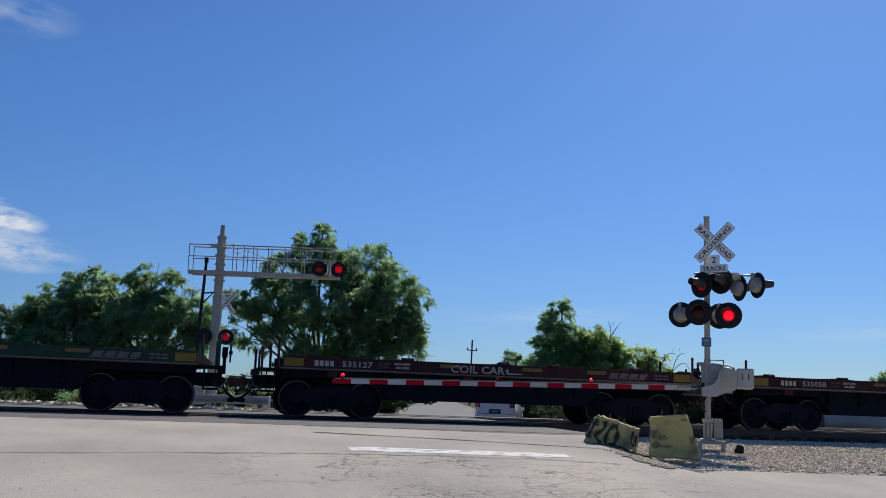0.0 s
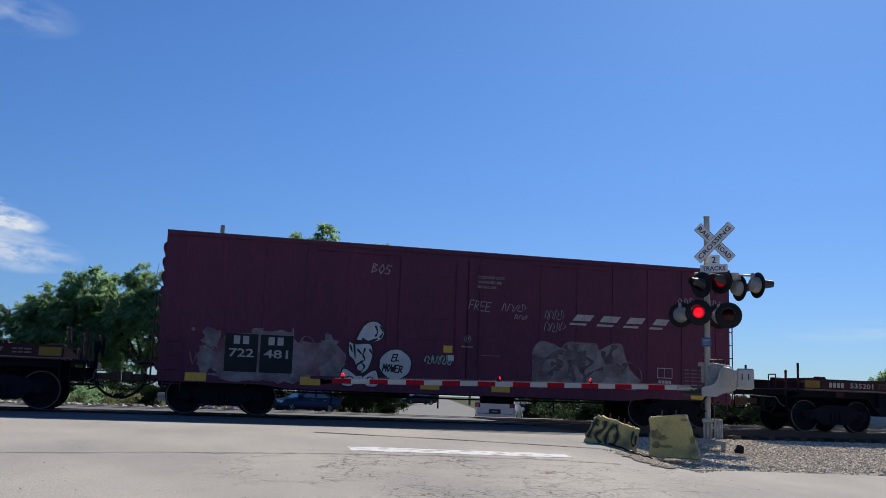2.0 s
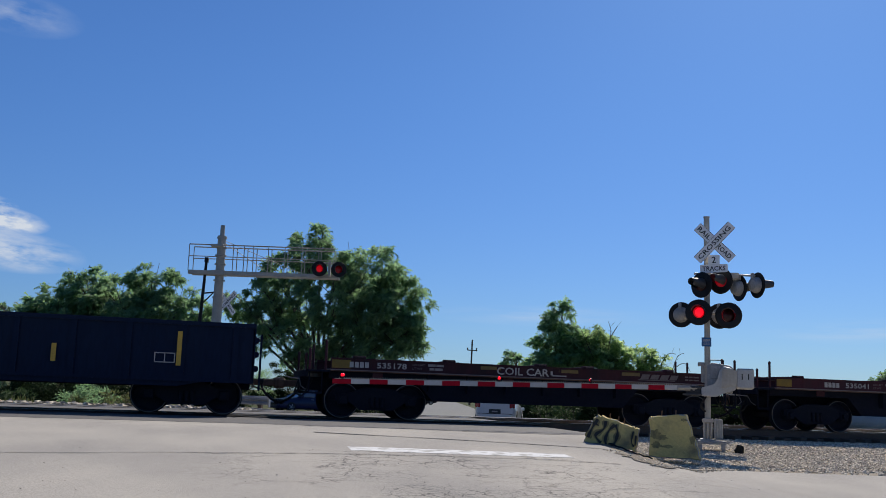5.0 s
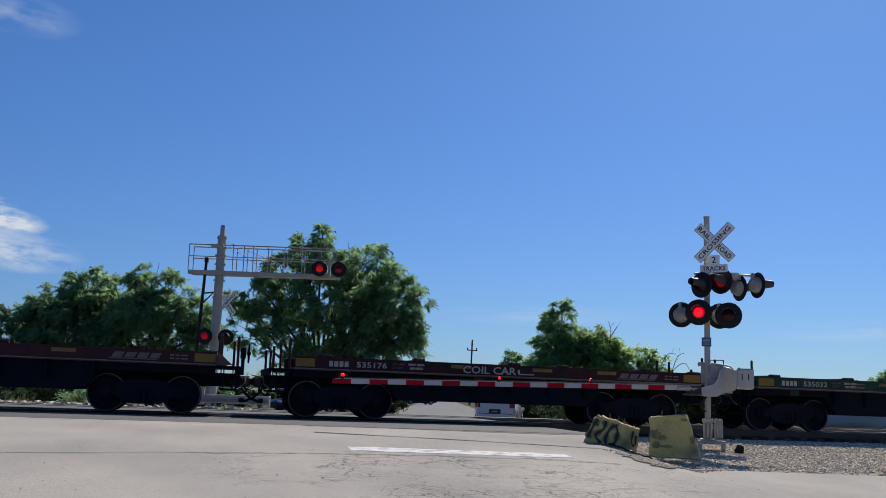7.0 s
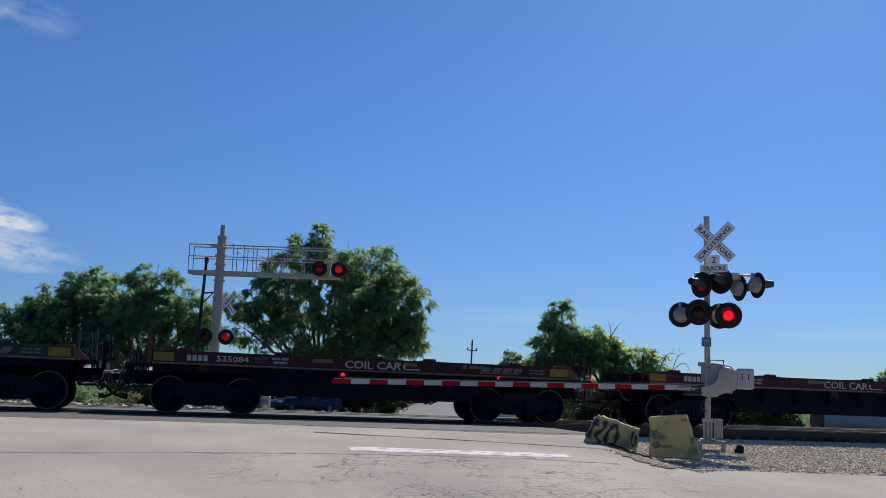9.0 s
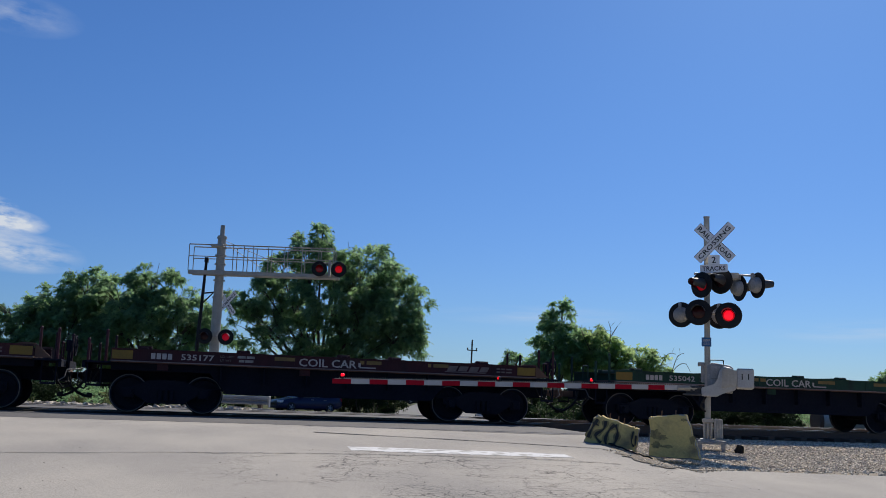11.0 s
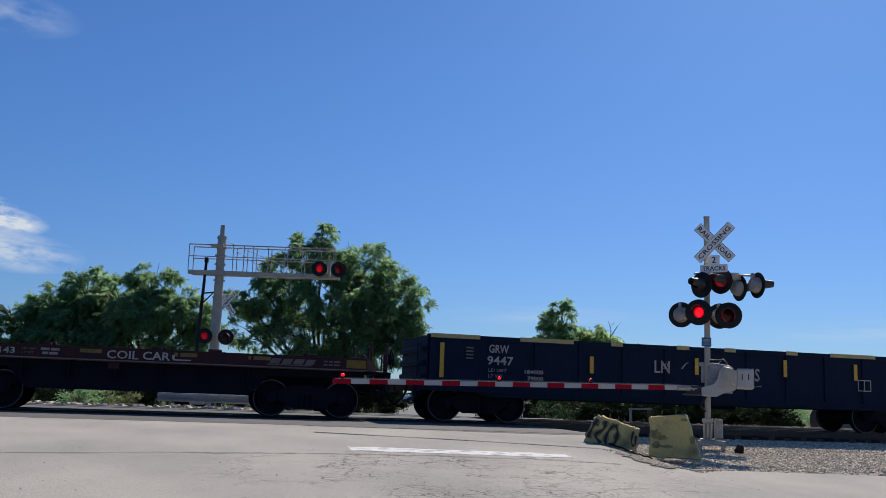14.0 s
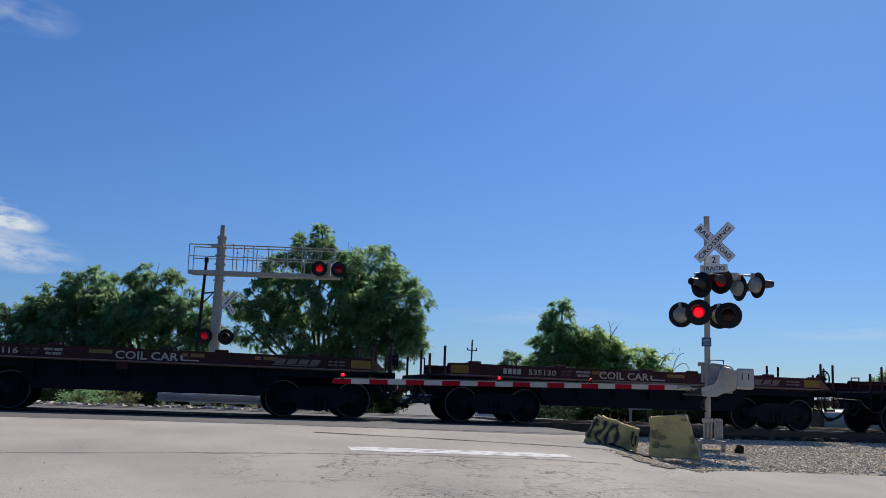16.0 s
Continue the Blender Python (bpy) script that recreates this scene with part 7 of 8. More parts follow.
def build_trees():
    g = 0.55
    make_tree(tree_at(-7.4, 60), [(-1.1, 0, 9.5 + g, 1.6), (-0.3, 0.2, 10.5 + g, 0.7), (-2.7, 0.4, 7.9 + g, 1.7), (-3.7, 0.3, 6.7 + g, 1.6), (2.6, 0, 8.3 + g, 2.2), (0.9, -0.8, 6.4 + g, 2.6), (5.0, 0.3, 6.0 + g, 1.9),
                                  (4.7, 0, 3.9 + g, 1.9), (-0.8, -0.5, 4.2 + g, 1.9, 0.6), (-4.9, 0, 5.8 + g, 1.3), (-4.7, 0.3, 4.3 + g, 1.3, 0.7), (0.6, 0.5, 8.3 + g, 1.9), (3.0, -0.5, 5.6 + g, 2.0), (-3.4, -0.4, 4.6 + g, 1.3, 0.6),
                                  (-1.7, 0.4, 6.0 + g, 1.8, 0.9), (4.3, 0.3, 7.1 + g, 1.9), (5.5, 0, 4.6 + g, 1.6), (1.9, 0.2, 4.0 + g, 1.9, 0.9), (-2.3, 0.2, 3.4 + g, 1.5, 0.6), (3.2, -0.4, 3.1 + g, 1.7, 0.9), (0.4, 0.3, 2.6 + g, 1.6, 0.7)],
              "tall leafy green tree with many stems", 21, fork=0.8, trunk_r=0.2)
    make_tree(tree_at(-18.4, 60), [(0.2, 0, 6.8 + g, 1.8), (-1.9, 0.2, 5.6 + g, 2.3), (2.0, 0, 5.4 + g, 1.9), (-0.9, -0.4, 3.6 + g, 2.5), (2.4, 0, 3.3 + g, 1.9), (0.6, -0.7, 4.9 + g, 2.2), (3.2, 0.2, 4.6 + g, 1.5), (-2.6, -0.3, 3.2 + g, 2.0)], "broad leafy green tree behind the railway", 22)
    make_tree(tree_at(-23.4, 61), [(1.0, 0, 6.6 + g, 1.8), (-1.1, 0, 5.2 + g, 1.9), (-2.9, 0.2, 4.8 + g, 1.1), (-3.6, 0, 3.4 + g, 1.7), (0, -0.4, 3.5 + g, 2.4), (2.6, 0.1, 4.9 + g, 1.8), (-2.2, 0.4, 4.4 + g, 2.0), (0.6, 0.7, 5.6 + g, 2.1), (-1.6, -0.3, 2.4 + g, 2.0), (2.2, -0.4, 2.8 + g, 2.0), (-4.5, 0, 5.0 + g, 0.8)], "broad leafy green tree with drooping twigs", 23)
    make_tree(tree_at(-29.0, 62), [(0.4, 0, 2.5 + g, 1.3), (-0.8, 0, 1.8 + g, 1.1)], "small leafy tree at the edge", 27)
    make_tree(tree_at(9.2, 75), [(0.3, 0, 7.7 + g, 0.95), (0.2, 0, 6.5 + g, 1.5), (-0.1, 0, 5.1 + g, 2.1), (1.3, 0.2, 5.0 + g, 1.6), (-0.3, -0.2, 3.3 + g, 2.3), (0.6, 0.3, 4.2 + g, 2.0)], "tall pointed dark green tree", 24, material=M_LEAF2)
    make_tree(tree_at(12.6, 75), [(-0.5, 0, 5.3 + g, 1.6), (0.6, 0, 4.6 + g, 1.5), (0.2, -0.3, 3.2 + g, 2.1), (-1.7, 0, 4.3 + g, 1.7), (1.7, 0, 3.9 + g, 1.5), (0, 0.4, 4.2 + g, 1.9)], "leafy tree with bare twigs", 25, material=M_LEAF4, density=370,
              dead=[[(-0.8, -1.2, 4.5), (-1.4, -1.2, 5.8), (-1.9, -1.2, 6.9)], [(0.4, -1.4, 5.6), (0.5, -1.4, 6.6), (0.3, -1.4, 7.3)], [(0.4, -1.4, 6.0), (0.9, -1.4, 6.8), (1.0, -1.4, 7.0)]])
    make_tree(tree_at(16.0, 75), [(-0.6, 0, 3.9 + g, 1.5), (0.9, 0, 3.4 + g, 1.3), (0, 0, 2.3 + g, 1.6), (-1.7, 0, 3.3 + g, 1.5), (1.6, 0, 2.3 + g, 1.3)], "low spreading green tree", 26, material=M_LEAF4, density=370,
              dead=[[(1.4, -1, 2.8), (2.2, -1, 4.0), (2.9, -1, 4.3), (3.3, -1, 3.7)], [(1.9, -1, 3.7), (2.3, -1, 4.8), (2.8, -1, 5.1)], [(1.0, -1, 4.1), (1.6, -1, 5.0), (2.2, -1, 5.0)]])
    make_tree(tree_at(6.2, 77), [(0, 0, 3.5 + g, 1.1), (-0.9, 0, 2.6 + g, 1.0), (0.8, 0, 2.6 + g, 1.2), (1.7, 0.2, 3.3 + g, 1.2), (2.3, 0, 2.4 + g, 1.1)], "small dark green tree", 28)
    make_tree(tree_at(34.6, 75), [(0, 0, 3.2 + g, 0.8), (0.7, 0, 2.4 + g, 1.1)], "small leafy tree far off", 29)


def make_bush(lat, dist, r, h, label, seed, material):
    x, y = axis(lat, dist)
    b = thing("bush", T(x, y, gz(y) - 0.05), label, "bush", "bushes behind the railway")
    rnd = np.random.default_rng(seed)
    rr = random.Random(seed)
    for i in range(5):
        bm = bmesh.new()
        rod(bm, (rr.uniform(-0.1, 0.1), rr.uniform(-0.1, 0.1), 0), (rr.uniform(-r, r) * 0.7, rr.uniform(-r, r) * 0.7, h * rr.uniform(0.5, 0.9)), 0.025, 5, 0.008)
        part("stem", bm, M_BARK, b)
    leaf_cloud("foliage", (0, 0, h * 0.5), r, (int(1100 * r * r) + 300) * (4 if material is M_LEAF3 else 1), 0.12, material, b, rnd, squash=h / (2 * r), droop=0.0, shell=0.2)


def build_bushes():
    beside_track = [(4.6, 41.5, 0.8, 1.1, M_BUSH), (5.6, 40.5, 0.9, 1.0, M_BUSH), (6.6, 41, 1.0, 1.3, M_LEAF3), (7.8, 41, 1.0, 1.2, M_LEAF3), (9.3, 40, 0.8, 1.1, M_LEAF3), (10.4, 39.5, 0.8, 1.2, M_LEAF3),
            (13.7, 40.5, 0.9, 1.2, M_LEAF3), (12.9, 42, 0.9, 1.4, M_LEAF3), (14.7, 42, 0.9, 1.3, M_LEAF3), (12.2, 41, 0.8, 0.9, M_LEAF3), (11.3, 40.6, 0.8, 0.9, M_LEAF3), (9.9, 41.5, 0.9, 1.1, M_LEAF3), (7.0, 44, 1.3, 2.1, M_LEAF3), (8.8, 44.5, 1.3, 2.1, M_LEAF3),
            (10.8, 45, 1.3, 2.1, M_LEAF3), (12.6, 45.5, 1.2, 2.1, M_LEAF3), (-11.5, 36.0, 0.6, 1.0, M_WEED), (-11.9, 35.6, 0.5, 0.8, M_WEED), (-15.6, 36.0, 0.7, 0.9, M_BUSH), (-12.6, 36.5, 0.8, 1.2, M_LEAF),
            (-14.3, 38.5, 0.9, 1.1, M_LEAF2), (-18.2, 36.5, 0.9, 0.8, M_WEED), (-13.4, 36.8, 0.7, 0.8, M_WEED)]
    # M_LEAF3 bushes carry the tree shade in their leaf colour
    shade_dark_hedge = [(3.9, 51, 0.9, 1.9, M_LEAF3), (5.2, 52, 1.1, 2.2, M_LEAF3), (6.6, 53, 1.1, 1.5, M_LEAF3), (-12.6, 61, 1.4, 1.7, M_LEAF3), (-13.5, 54, 1.4, 1.6, M_LEAF3), (-14.8, 50, 1.5, 1.7, M_LEAF3),
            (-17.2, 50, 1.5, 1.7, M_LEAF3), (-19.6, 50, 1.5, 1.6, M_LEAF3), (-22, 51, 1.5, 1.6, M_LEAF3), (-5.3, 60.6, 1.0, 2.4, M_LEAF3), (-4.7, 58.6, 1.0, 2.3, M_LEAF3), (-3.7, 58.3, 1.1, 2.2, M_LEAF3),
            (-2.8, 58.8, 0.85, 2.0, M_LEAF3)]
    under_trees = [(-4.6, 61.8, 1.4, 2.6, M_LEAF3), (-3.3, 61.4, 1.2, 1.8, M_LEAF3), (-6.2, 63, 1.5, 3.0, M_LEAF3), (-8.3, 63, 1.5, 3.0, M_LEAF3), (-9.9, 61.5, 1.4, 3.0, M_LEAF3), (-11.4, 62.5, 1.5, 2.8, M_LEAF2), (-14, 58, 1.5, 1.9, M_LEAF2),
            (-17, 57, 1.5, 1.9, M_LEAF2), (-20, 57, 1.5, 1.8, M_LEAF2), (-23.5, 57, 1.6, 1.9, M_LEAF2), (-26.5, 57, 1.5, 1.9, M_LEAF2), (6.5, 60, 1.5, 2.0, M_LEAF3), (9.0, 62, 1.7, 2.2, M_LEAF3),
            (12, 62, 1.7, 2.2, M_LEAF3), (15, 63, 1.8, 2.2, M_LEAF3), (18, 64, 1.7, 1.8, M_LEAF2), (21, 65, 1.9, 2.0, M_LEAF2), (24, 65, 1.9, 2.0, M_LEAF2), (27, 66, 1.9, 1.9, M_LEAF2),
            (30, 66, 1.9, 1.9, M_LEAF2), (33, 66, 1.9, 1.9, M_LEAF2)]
    for i, (lat, d, r, h, m) in enumerate(beside_track + shade_dark_hedge + under_trees):
        make_bush(lat, d, r, h, "dense bush beside the road, leaves darkened for shade" if m is M_LEAF3 else "dry yellowish weedy bush beside the tracks" if m is M_WEED else ("dark green bush under the trees" if m is M_LEAF2 else "green leafy bush beside the tracks"), 200 + i, m)
    rnd = np.random.default_rng(77)
    n = 5200
    near, off = 4200, 1000
    xs = np.concatenate([-16 + 11 * rnd.random(near), 14 + 5 * rnd.random(off)])
    ys = np.concatenate([33.5 + 8 * rnd.random(near), 37.5 + 5.5 * rnd.random(off)])
    h = 0.12 + 0.3 * rnd.random(n) ** 2
    a = rnd.random(n) * 6.28
    z = gzv(xs, ys) - 0.07
    p = np.stack([xs, ys, z], 1)
    w = np.stack([np.cos(a), np.sin(a), 0 * a], 1) * 0.035
    tip = np.stack([0.1 * np.cos(a * 3), 0.1 * np.sin(a * 3), h], 1)
    v = np.stack([p - w, p + w, p + tip], 1)
    me = bpy.data.meshes.new("weeds")
    me.from_pydata(v.reshape(-1, 3).tolist(), [], np.arange(n * 3).reshape(n, 3).tolist())
    me.materials.append(M_WEED)
    tagged(new("weeds", me), "dry weeds and grass beyond the tracks", "grass", "", "stuff")


# ---------------------------------------------------------------- vehicles and far things
def loft(bm, stations):
    """A body of rings across x: (x, half width, bottom, top)."""
    rings = []
    for x, w, a, b in stations:
        h = b - a
        sec = [(-w * 0.80, a), (-w * 0.97, a + 0.14 * h), (-w, a + 0.45 * h), (-w * 0.97, a + 0.78 * h), (-w * 0.84, b), (0, b + 0.02), (w * 0.84, b), (w * 0.97, a + 0.78 * h), (w, a + 0.45 * h), (w * 0.97, a + 0.14 * h), (w * 0.80, a)]
        rings.append([bm.verts.new((x, y, z)) for y, z in sec])
    for p, q in zip(rings, rings[1:]):
        for i in range(len(p)):
            j = (i + 1) % len(p)
            bm.faces.new((p[i], p[j], q[j], q[i]))
    bm.faces.new(rings[0])
    bm.faces.new(rings[-1])


def quad(bm, pts):
    bm.faces.new([bm.verts.new(p) for p in pts])


def make_sedan(m, paint, label, tall=0.0):
    """A four-door car, its front towards -x."""
    car = thing("car", m, label, "car")
    bm = bmesh.new()
    loft(bm, [(-2.36, 0.66, 0.36, 0.60), (-2.22, 0.80, 0.24, 0.72), (-1.7, 0.88, 0.20, 0.84), (-0.95, 0.90, 0.18, 0.94 + tall * 0.5), (0.0, 0.905, 0.18, 0.97 + tall * 0.5), (1.2, 0.905, 0.18, 1.0 + tall * 0.5), (1.85, 0.88, 0.22, 1.04 + tall), (2.25, 0.84, 0.28, 1.05 + tall), (2.38, 0.76, 0.36, 0.98 + tall)])
    body = part("body", bm, paint, car, "", smooth=True)
    zc, zt = 0.96 + tall * 0.5, 1.46 + tall
    xb0, xb1, xt0, xt1, wb, wt = -1.05, 1.75, -0.20, 1.05, 0.80, 0.60
    bm = bmesh.new()
    loft_pts = [[(xb0, -wb, zc - 0.03), (xt0, -wt, zt - 0.03), (xt0, wt, zt - 0.03), (xb0, wb, zc - 0.03)], [(xb1, -wb, zc - 0.0), (xt1, -wt, zt - 0.03), (xt1, wt, zt - 0.03), (xb1, wb, zc)]]
    a = [bm.verts.new(p) for p in loft_pts[0]]
    b = [bm.verts.new(p) for p in loft_pts[1]]
    r0, r1 = bm.verts.new(((xt0 + xt1) / 2, -wt * 0.7, zt + 0.02)), bm.verts.new(((xt0 + xt1) / 2, wt * 0.7, zt + 0.02))
    bm.faces.new(a)
    bm.faces.new(b[::-1])
    bm.faces.new((a[0], b[0], b[1], a[1]))
    bm.faces.new((a[3], a[2], b[2], b[3]))
    bm.faces.new((a[1], b[1], r0))
    bm.faces.new((a[2], r1, b[2]))
    bm.faces.new((a[1], r0, r1, a[2]))
    bm.faces.new((b[1], b[2], r1, r0))
    part("cabin", bm, paint, car)

    def lerp(p, q, f):
        return tuple(p[i] + (q[i] - p[i]) * f for i in range(3))

    def pane(name, c, out, inset=0.06):
        """A pane on the four corners c, drawn in from its edges and set out a little."""
        mid = tuple(sum(p[i] for p in c) / 4 for i in range(3))
        bm = bmesh.new()
        quad(bm, [tuple(p[i] + (mid[i] - p[i]) * inset + out[i] * 0.008 for i in range(3)) for p in c])
        part(name, bm, M_GLASS, car, "dark window glass")
    A, B = loft_pts
    pane("windshield", A, (-0.8, 0, 0.6), 0.08)
    pane("rear_window", B, (0.8, 0, 0.6), 0.10)
    for s, i0, i1 in ((-1, 0, 1), (1, 3, 2)):
        lo0, lo1, hi0, hi1 = A[i0], B[i0], A[i1], B[i1]
        for f0, f1 in ((0.10, 0.50), (0.53, 0.88)):
            pane("side_window", [lerp(lo0, lo1, f0), lerp(lo0, lo1, f1), lerp(hi0, hi1, f1), lerp(hi0, hi1, f0)], (0, s, 0.3), 0.12)
        bm = bmesh.new()
        box(bm, (0.16, 0.2, 0.13), (-0.72, s * 0.98, 1.0 + tall * 0.5), bevel=0.03)
        part("mirror", bm, paint, car)
        for xx in (0.05, 1.0):
            bm = bmesh.new()
            box(bm, (0.2, 0.03, 0.03), (xx, s * 0.905, 0.82), bevel=0.008)
            part("door_handle", bm, M_ALU, car, "bright door handle")
        bm = bmesh.new()
        box(bm, (0.42, 0.30, 0.15), (-2.17, s * 0.72, 0.68), Matrix.Rotation(radians(-s * 28), 4, "Z"), bevel=0.03)
        part("headlight", bm, M_HEAD, car, "clear headlight")
        bm = bmesh.new()
        box(bm, (0.26, 0.24, 0.20), (2.26, s * 0.70, 0.86 + tall), Matrix.Rotation(radians(s * 22), 4, "Z"), bevel=0.03)
        part("tail_light", bm, M_TAIL, car, "red tail light")
        for xx in (-1.42, 1.42):
            bm = bmesh.new()
            lathe(bm, [(0.20, s * 0.90), (0.31, s * 0.90), (0.33, s * 0.86), (0.33, s * 0.70), (0.20, s * 0.70)], seg=24)
            w = part("wheel", bm, M_TYRE, car, "black tyre", T(xx, 0, 0.33), smooth=True)
            bm = bmesh.new()
            for a5 in range(5):
                ca, sa = math.cos(a5 * 1.2566), math.sin(a5 * 1.2566)
                rod(bm, (0, s * 0.885, 0), (0.2 * ca, s * 0.885, 0.2 * sa), 0.028, 6)
            cyl(bm, 0.05, 0.03, (0, s * 0.89, 0), "Y", 10)
            lathe(bm, [(0.19, s * 0.86), (0.205, s * 0.895), (0.215, s * 0.86)], seg=24)
            part("rim", bm, M_ALU, w, "alloy wheel rim")
    bm = bmesh.new()
    box(bm, (0.02, 0.5, 0.2), (2.375, 0, 0.60 + tall * 0.6), bevel=0.004)
    pl = part("number_plate", bm, M_INK, car, "dark plate recess with an unreadable bar")
    bm = bmesh.new()
    box(bm, (0.008, 0.24, 0.05), (2.388, 0, 0.60 + tall * 0.6))
    part("bar", bm, M_CONC, pl)
    bm = bmesh.new()
    box(bm, (0.05, 1.6, 0.035), (2.34, 0, 1.00 + tall), bevel=0.012)
    part("boot_lip", bm, paint, car)
    for s in (-1, 1):
        bm = bmesh.new()
        rod(bm, (-0.95, s * 0.815, zc + 0.03), (1.62, s * 0.815, zc + 0.04), 0.014, 6)
        part("window_trim", bm, M_RAILTOP, car, "bright window trim")
        bm = bmesh.new()
        rod(bm, (xb0 + 0.06, s * (wb - 0.01), zc + 0.02), (xt0, s * (wt + 0.012), zt - 0.02), 0.022, 6)
        part("windshield_pillar", bm, paint, car)
    bm = bmesh.new()
    box(bm, (0.06, 1.1, 0.10), (-2.33, 0, 0.5), bevel=0.02)
    part("grille", bm, M_BLACK, car)
    bm = bmesh.new()
    box(bm, (0.03, 1.5, 0.03), (2.37, 0, 0.50), bevel=0.008)
    part("bumper_seam", bm, M_BLACK, car)
    return car


def build_far():
    x, y = axis(2.80, 43.4)
    make_sedan(T(x, y, gz(y) + 0.012) @ Matrix.Rotation(-YAW - radians(90) - radians(9), 4, "Z"), M_WCAR, "silver-white sedan waiting on the road, seen from behind", tall=-0.02)
    x, y = axis(-7.72, 56.6)
    make_sedan(T(x, y, gz(y) + 0.005) @ Matrix.Rotation(-YAW + radians(36), 4, "Z") @ Matrix.Scale(0.88, 4), M_BCAR, "dark blue sedan parked beside the far road")
    x, y = axis(-2.5, 125)
    make_sedan(T(x, y, gz(y) + 0.012) @ Matrix.Rotation(-YAW + radians(25), 4, "Z"), M_DCAR, "dark grey car far along the road", tall=0.35)
    x, y = axis(4.6, 140)
    p = thing("utility_pole", (x, y, gz(y)), "brown wooden utility pole with a crossarm", "utility pole")
    bm = bmesh.new()
    rod(bm, (0, 0, 0), (0.15, 0, 9.4), 0.17, 10, 0.11)
    part("pole", bm, M_POLEWOOD, p)
    bm = bmesh.new()
    box(bm, (1.5, 0.12, 0.14), (0.14, -0.12, 7.9), Matrix.Rotation(radians(2), 4, "Y"))
    part("crossarm", bm, M_POLEWOOD, p)
    for xx in (-0.55, 0.8):
        bm = bmesh.new()
        cyl(bm, 0.09, 0.3, (xx, -0.12, 8.1), "Z", 8)
        part("insulator", bm, M_POLEWOOD, p)
    # a small frame of posts in the bushes beyond the tracks
    x, y = axis(7.76, 39.0)
    g = gz(y)
    t = thing("post_frame", T(x, y, g) @ Matrix.Rotation(-YAW, 4, "Z"), "low weathered frame of two posts and a pale crossbar", "post")
    bm = bmesh.new()
    box(bm, (0.10, 0.10, 0.46 - g), (0, 0, (0.46 - g) / 2 - 0.05), bevel=0.012)
    part("post", bm, M_GALV, t, "grey post")
    bm = bmesh.new()
    box(bm, (0.12, 0.07, 0.52 - g), (0.76, 0, (0.50 - g) / 2 - 0.05), Matrix.Rotation(radians(-6), 4, "Y"), bevel=0.01)
    part("post", bm, M_RUST, t, "rusty leaning post")
    bm = bmesh.new()
    box(bm, (0.94, 0.06, 0.07), (0.37, -0.085, 0.41 - g), Matrix.Rotation(radians(-1.5), 4, "Y"), bevel=0.01)
    part("crossbar", bm, M_CONC, t, "pale crossbar")
    # silver pipe lying beyond the tracks
    x, y = axis(22.0, 46.0)
    t = thing("pipe", T(x, y, gz(y)) @ Matrix.Rotation(-YAW + radians(3), 4, "Z"), "long silver pipe lying beyond the tracks", "pipe")
    bm = bmesh.new()
    cyl(bm, 0.53, 14.6, (3.2, 0, 0.55), "X", 32)
    part("shell", bm, M_TANK, t, "dull silver pipe shell", smooth=True)
    for xx in (-4.1, 1.2, 6.0):
        bm = bmesh.new()
        cyl(bm, 0.56 if xx == -4.1 else 0.545, 0.20 if xx == -4.1 else 0.12, (xx, 0, 0.55), "X", 32)
        part("band", bm, M_RUST if xx == -4.1 else M_TANK, t, "", smooth=True)
    for xx in (-4, 0, 4, 8):
        bm = bmesh.new()
        box(bm, (0.3, 0.9, 0.2), (xx, 0, 0.05), bevel=0.02)
        part("saddle", bm, M_CONC, t)


build_trees()
build_bushes()
build_far()


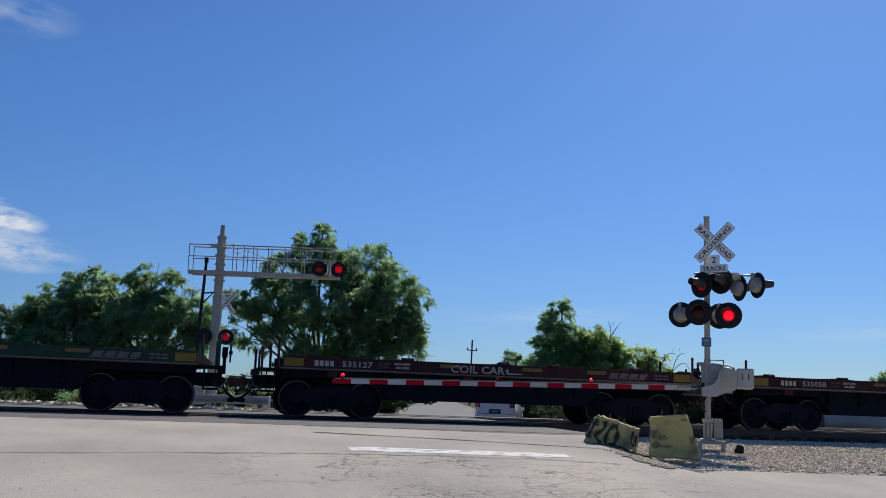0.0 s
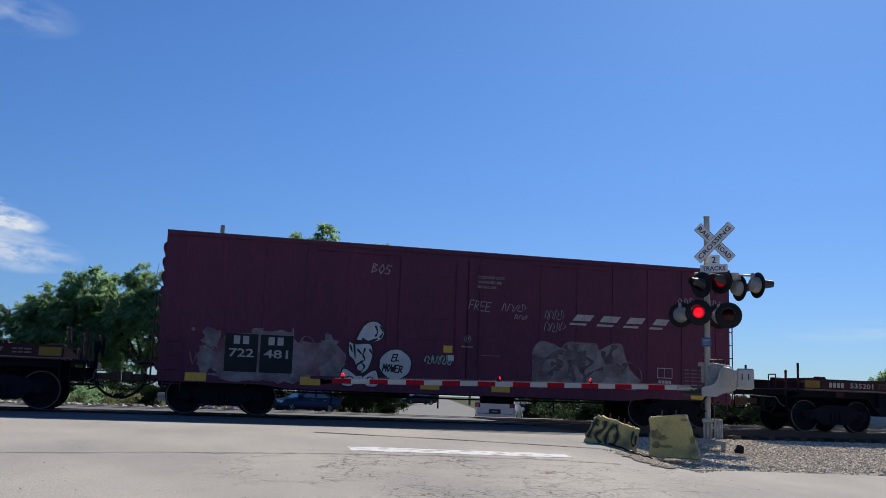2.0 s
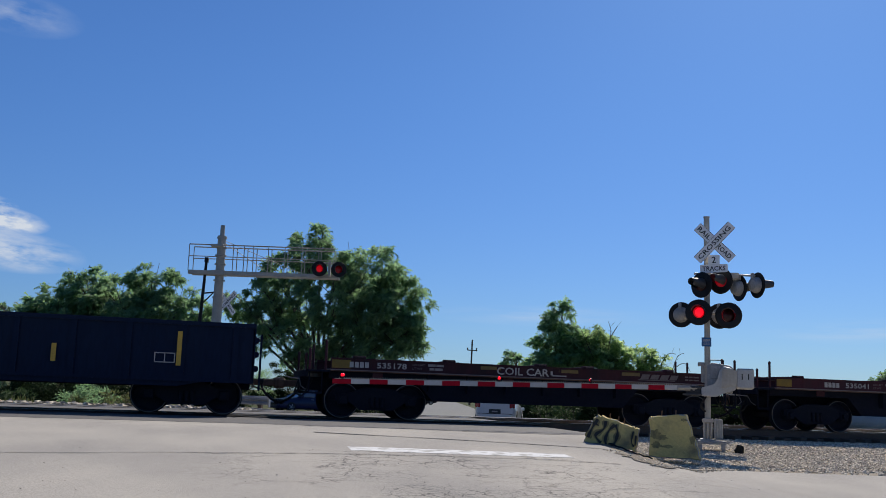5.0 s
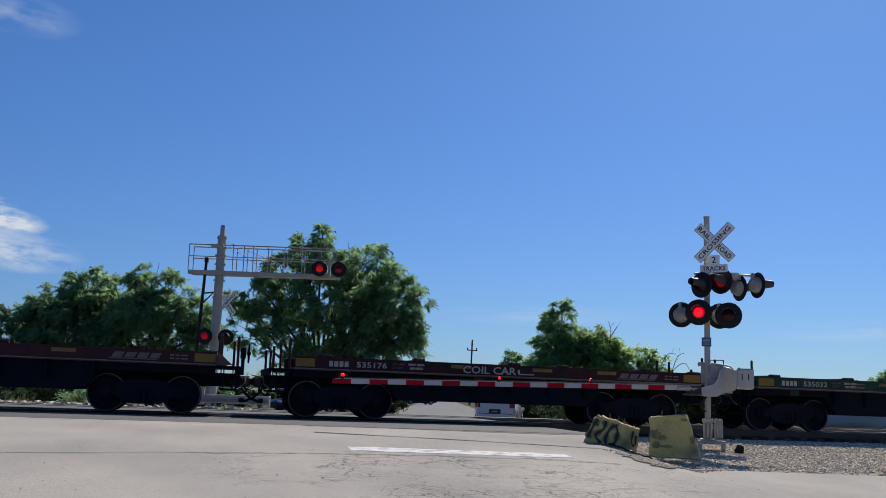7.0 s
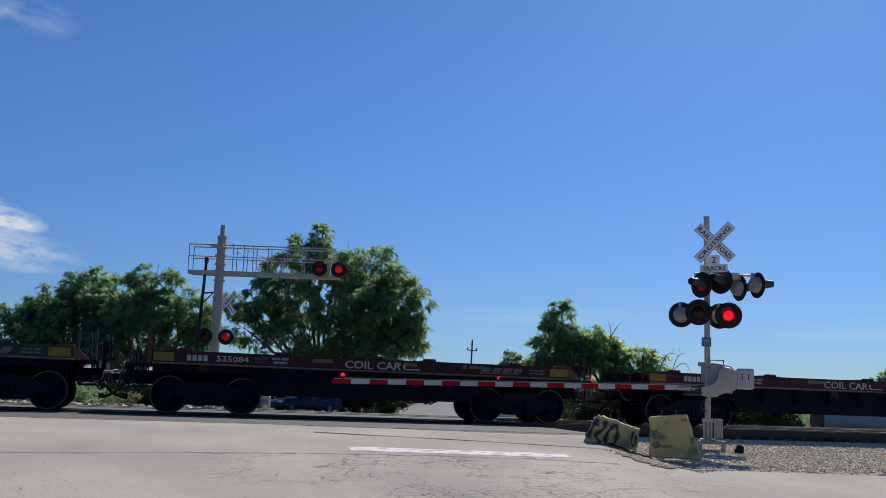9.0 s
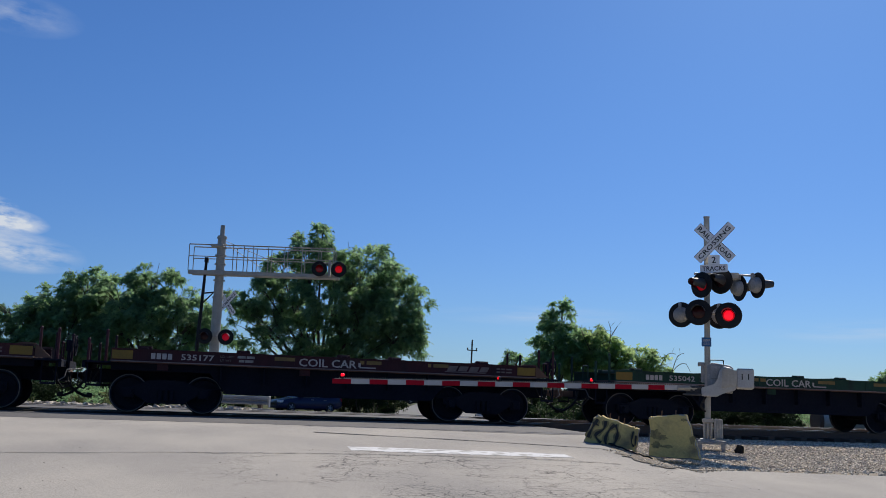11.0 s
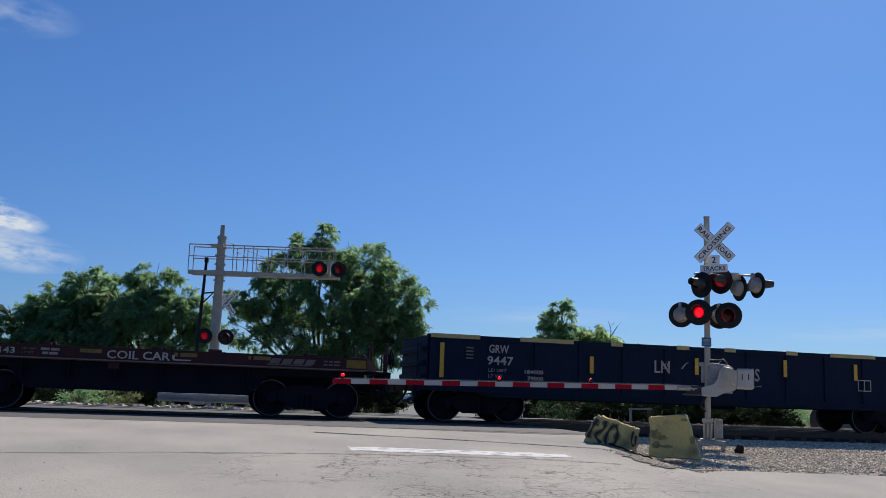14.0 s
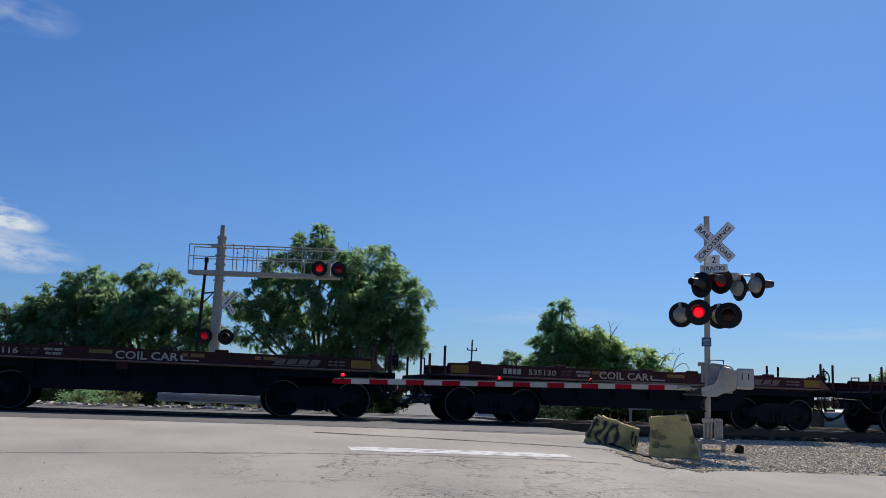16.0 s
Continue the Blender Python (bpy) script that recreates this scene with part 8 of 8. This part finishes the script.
# ---------------------------------------------------------------- what moves
def motions():
    n = int(END * FPS)
    spin = [(k / FPS, -math.degrees(SPEED / WHEEL_R) * k / FPS) for k in range(n + 1)]
    # how far the train runs ahead of its even pace
    ahead = [(0.0, 0.0), (2.1, 0.0), (2.6, -0.05), (3.0, -0.09), (3.5, -0.04), (4.0, 0.0), (10.0, 0.0), (11.2, 0.25), (11.5, 0.12), (12.0, -0.25), (12.4, 0.0), (13.4, -0.1), (14.4, 0.15), (15.0, 0.22), (15.4, 0.05), (END, 0.0)]
    for car, x in CARS:
        walk(car, [(t, T(x - SPEED * t - d, TRACK_Y, 0)) for t, d in ahead])
        line(car)
        for truck in car.children:
            if not truck.name.startswith("truck"):
                continue
            for ws in truck.children:
                at = ws.location.copy()
                walk(ws, [(t, T(*at) @ Matrix.Rotation(radians(a % 360), 4, "Y")) for t, a in spin])
    flash()
    sway()


def line(ob):
    """An even pace between the first and the last key."""
    keys = ob.animation_data
    for curve in keys.action.layers[0].strips[0].channelbag(keys.action_slot).fcurves:
        for k in curve.keyframe_points:
            k.interpolation = "LINEAR"


def flash():
    """The lamps' lenses turn over in pairs, their lit side out or their dark side out."""
    for lens, base, first, lead in FLASHERS:
        rows, side = [(0.0, 0.0 if first else 180.0)], 0.0 if first else 180.0
        for t in SWITCH:
            t -= lead
            rows.append((t, side))
            rows += [(t + 1 / 60, side + 60), (t + 2 / 60, side + 120), (t + 3 / 60, side + 180)]
            side += 180.0
        rows.append((END, side))
        walk(lens, [(t, base @ Matrix.Rotation(radians(a % 360), 4, "Z")) for t, a in rows])


def sway():
    """The wind rocks the crowns a little."""
    for k, (crown, base) in enumerate(CROWNS):
        rnd = random.Random(100 + k)
        p1, p2, amp = rnd.uniform(0, 6), rnd.uniform(0, 6), rnd.uniform(0.5, 1.3)
        rows = []
        for i in range(33):
            t = i * 0.5
            a = amp * (math.sin(t * 1.7 + p1) + 0.5 * math.sin(t * 3.1 + p2))
            b = amp * 0.6 * math.sin(t * 2.2 + p2)
            rows.append((t, base @ pose(0, 0, 0, b, a, 0)))
        walk(crown, rows)


motions()
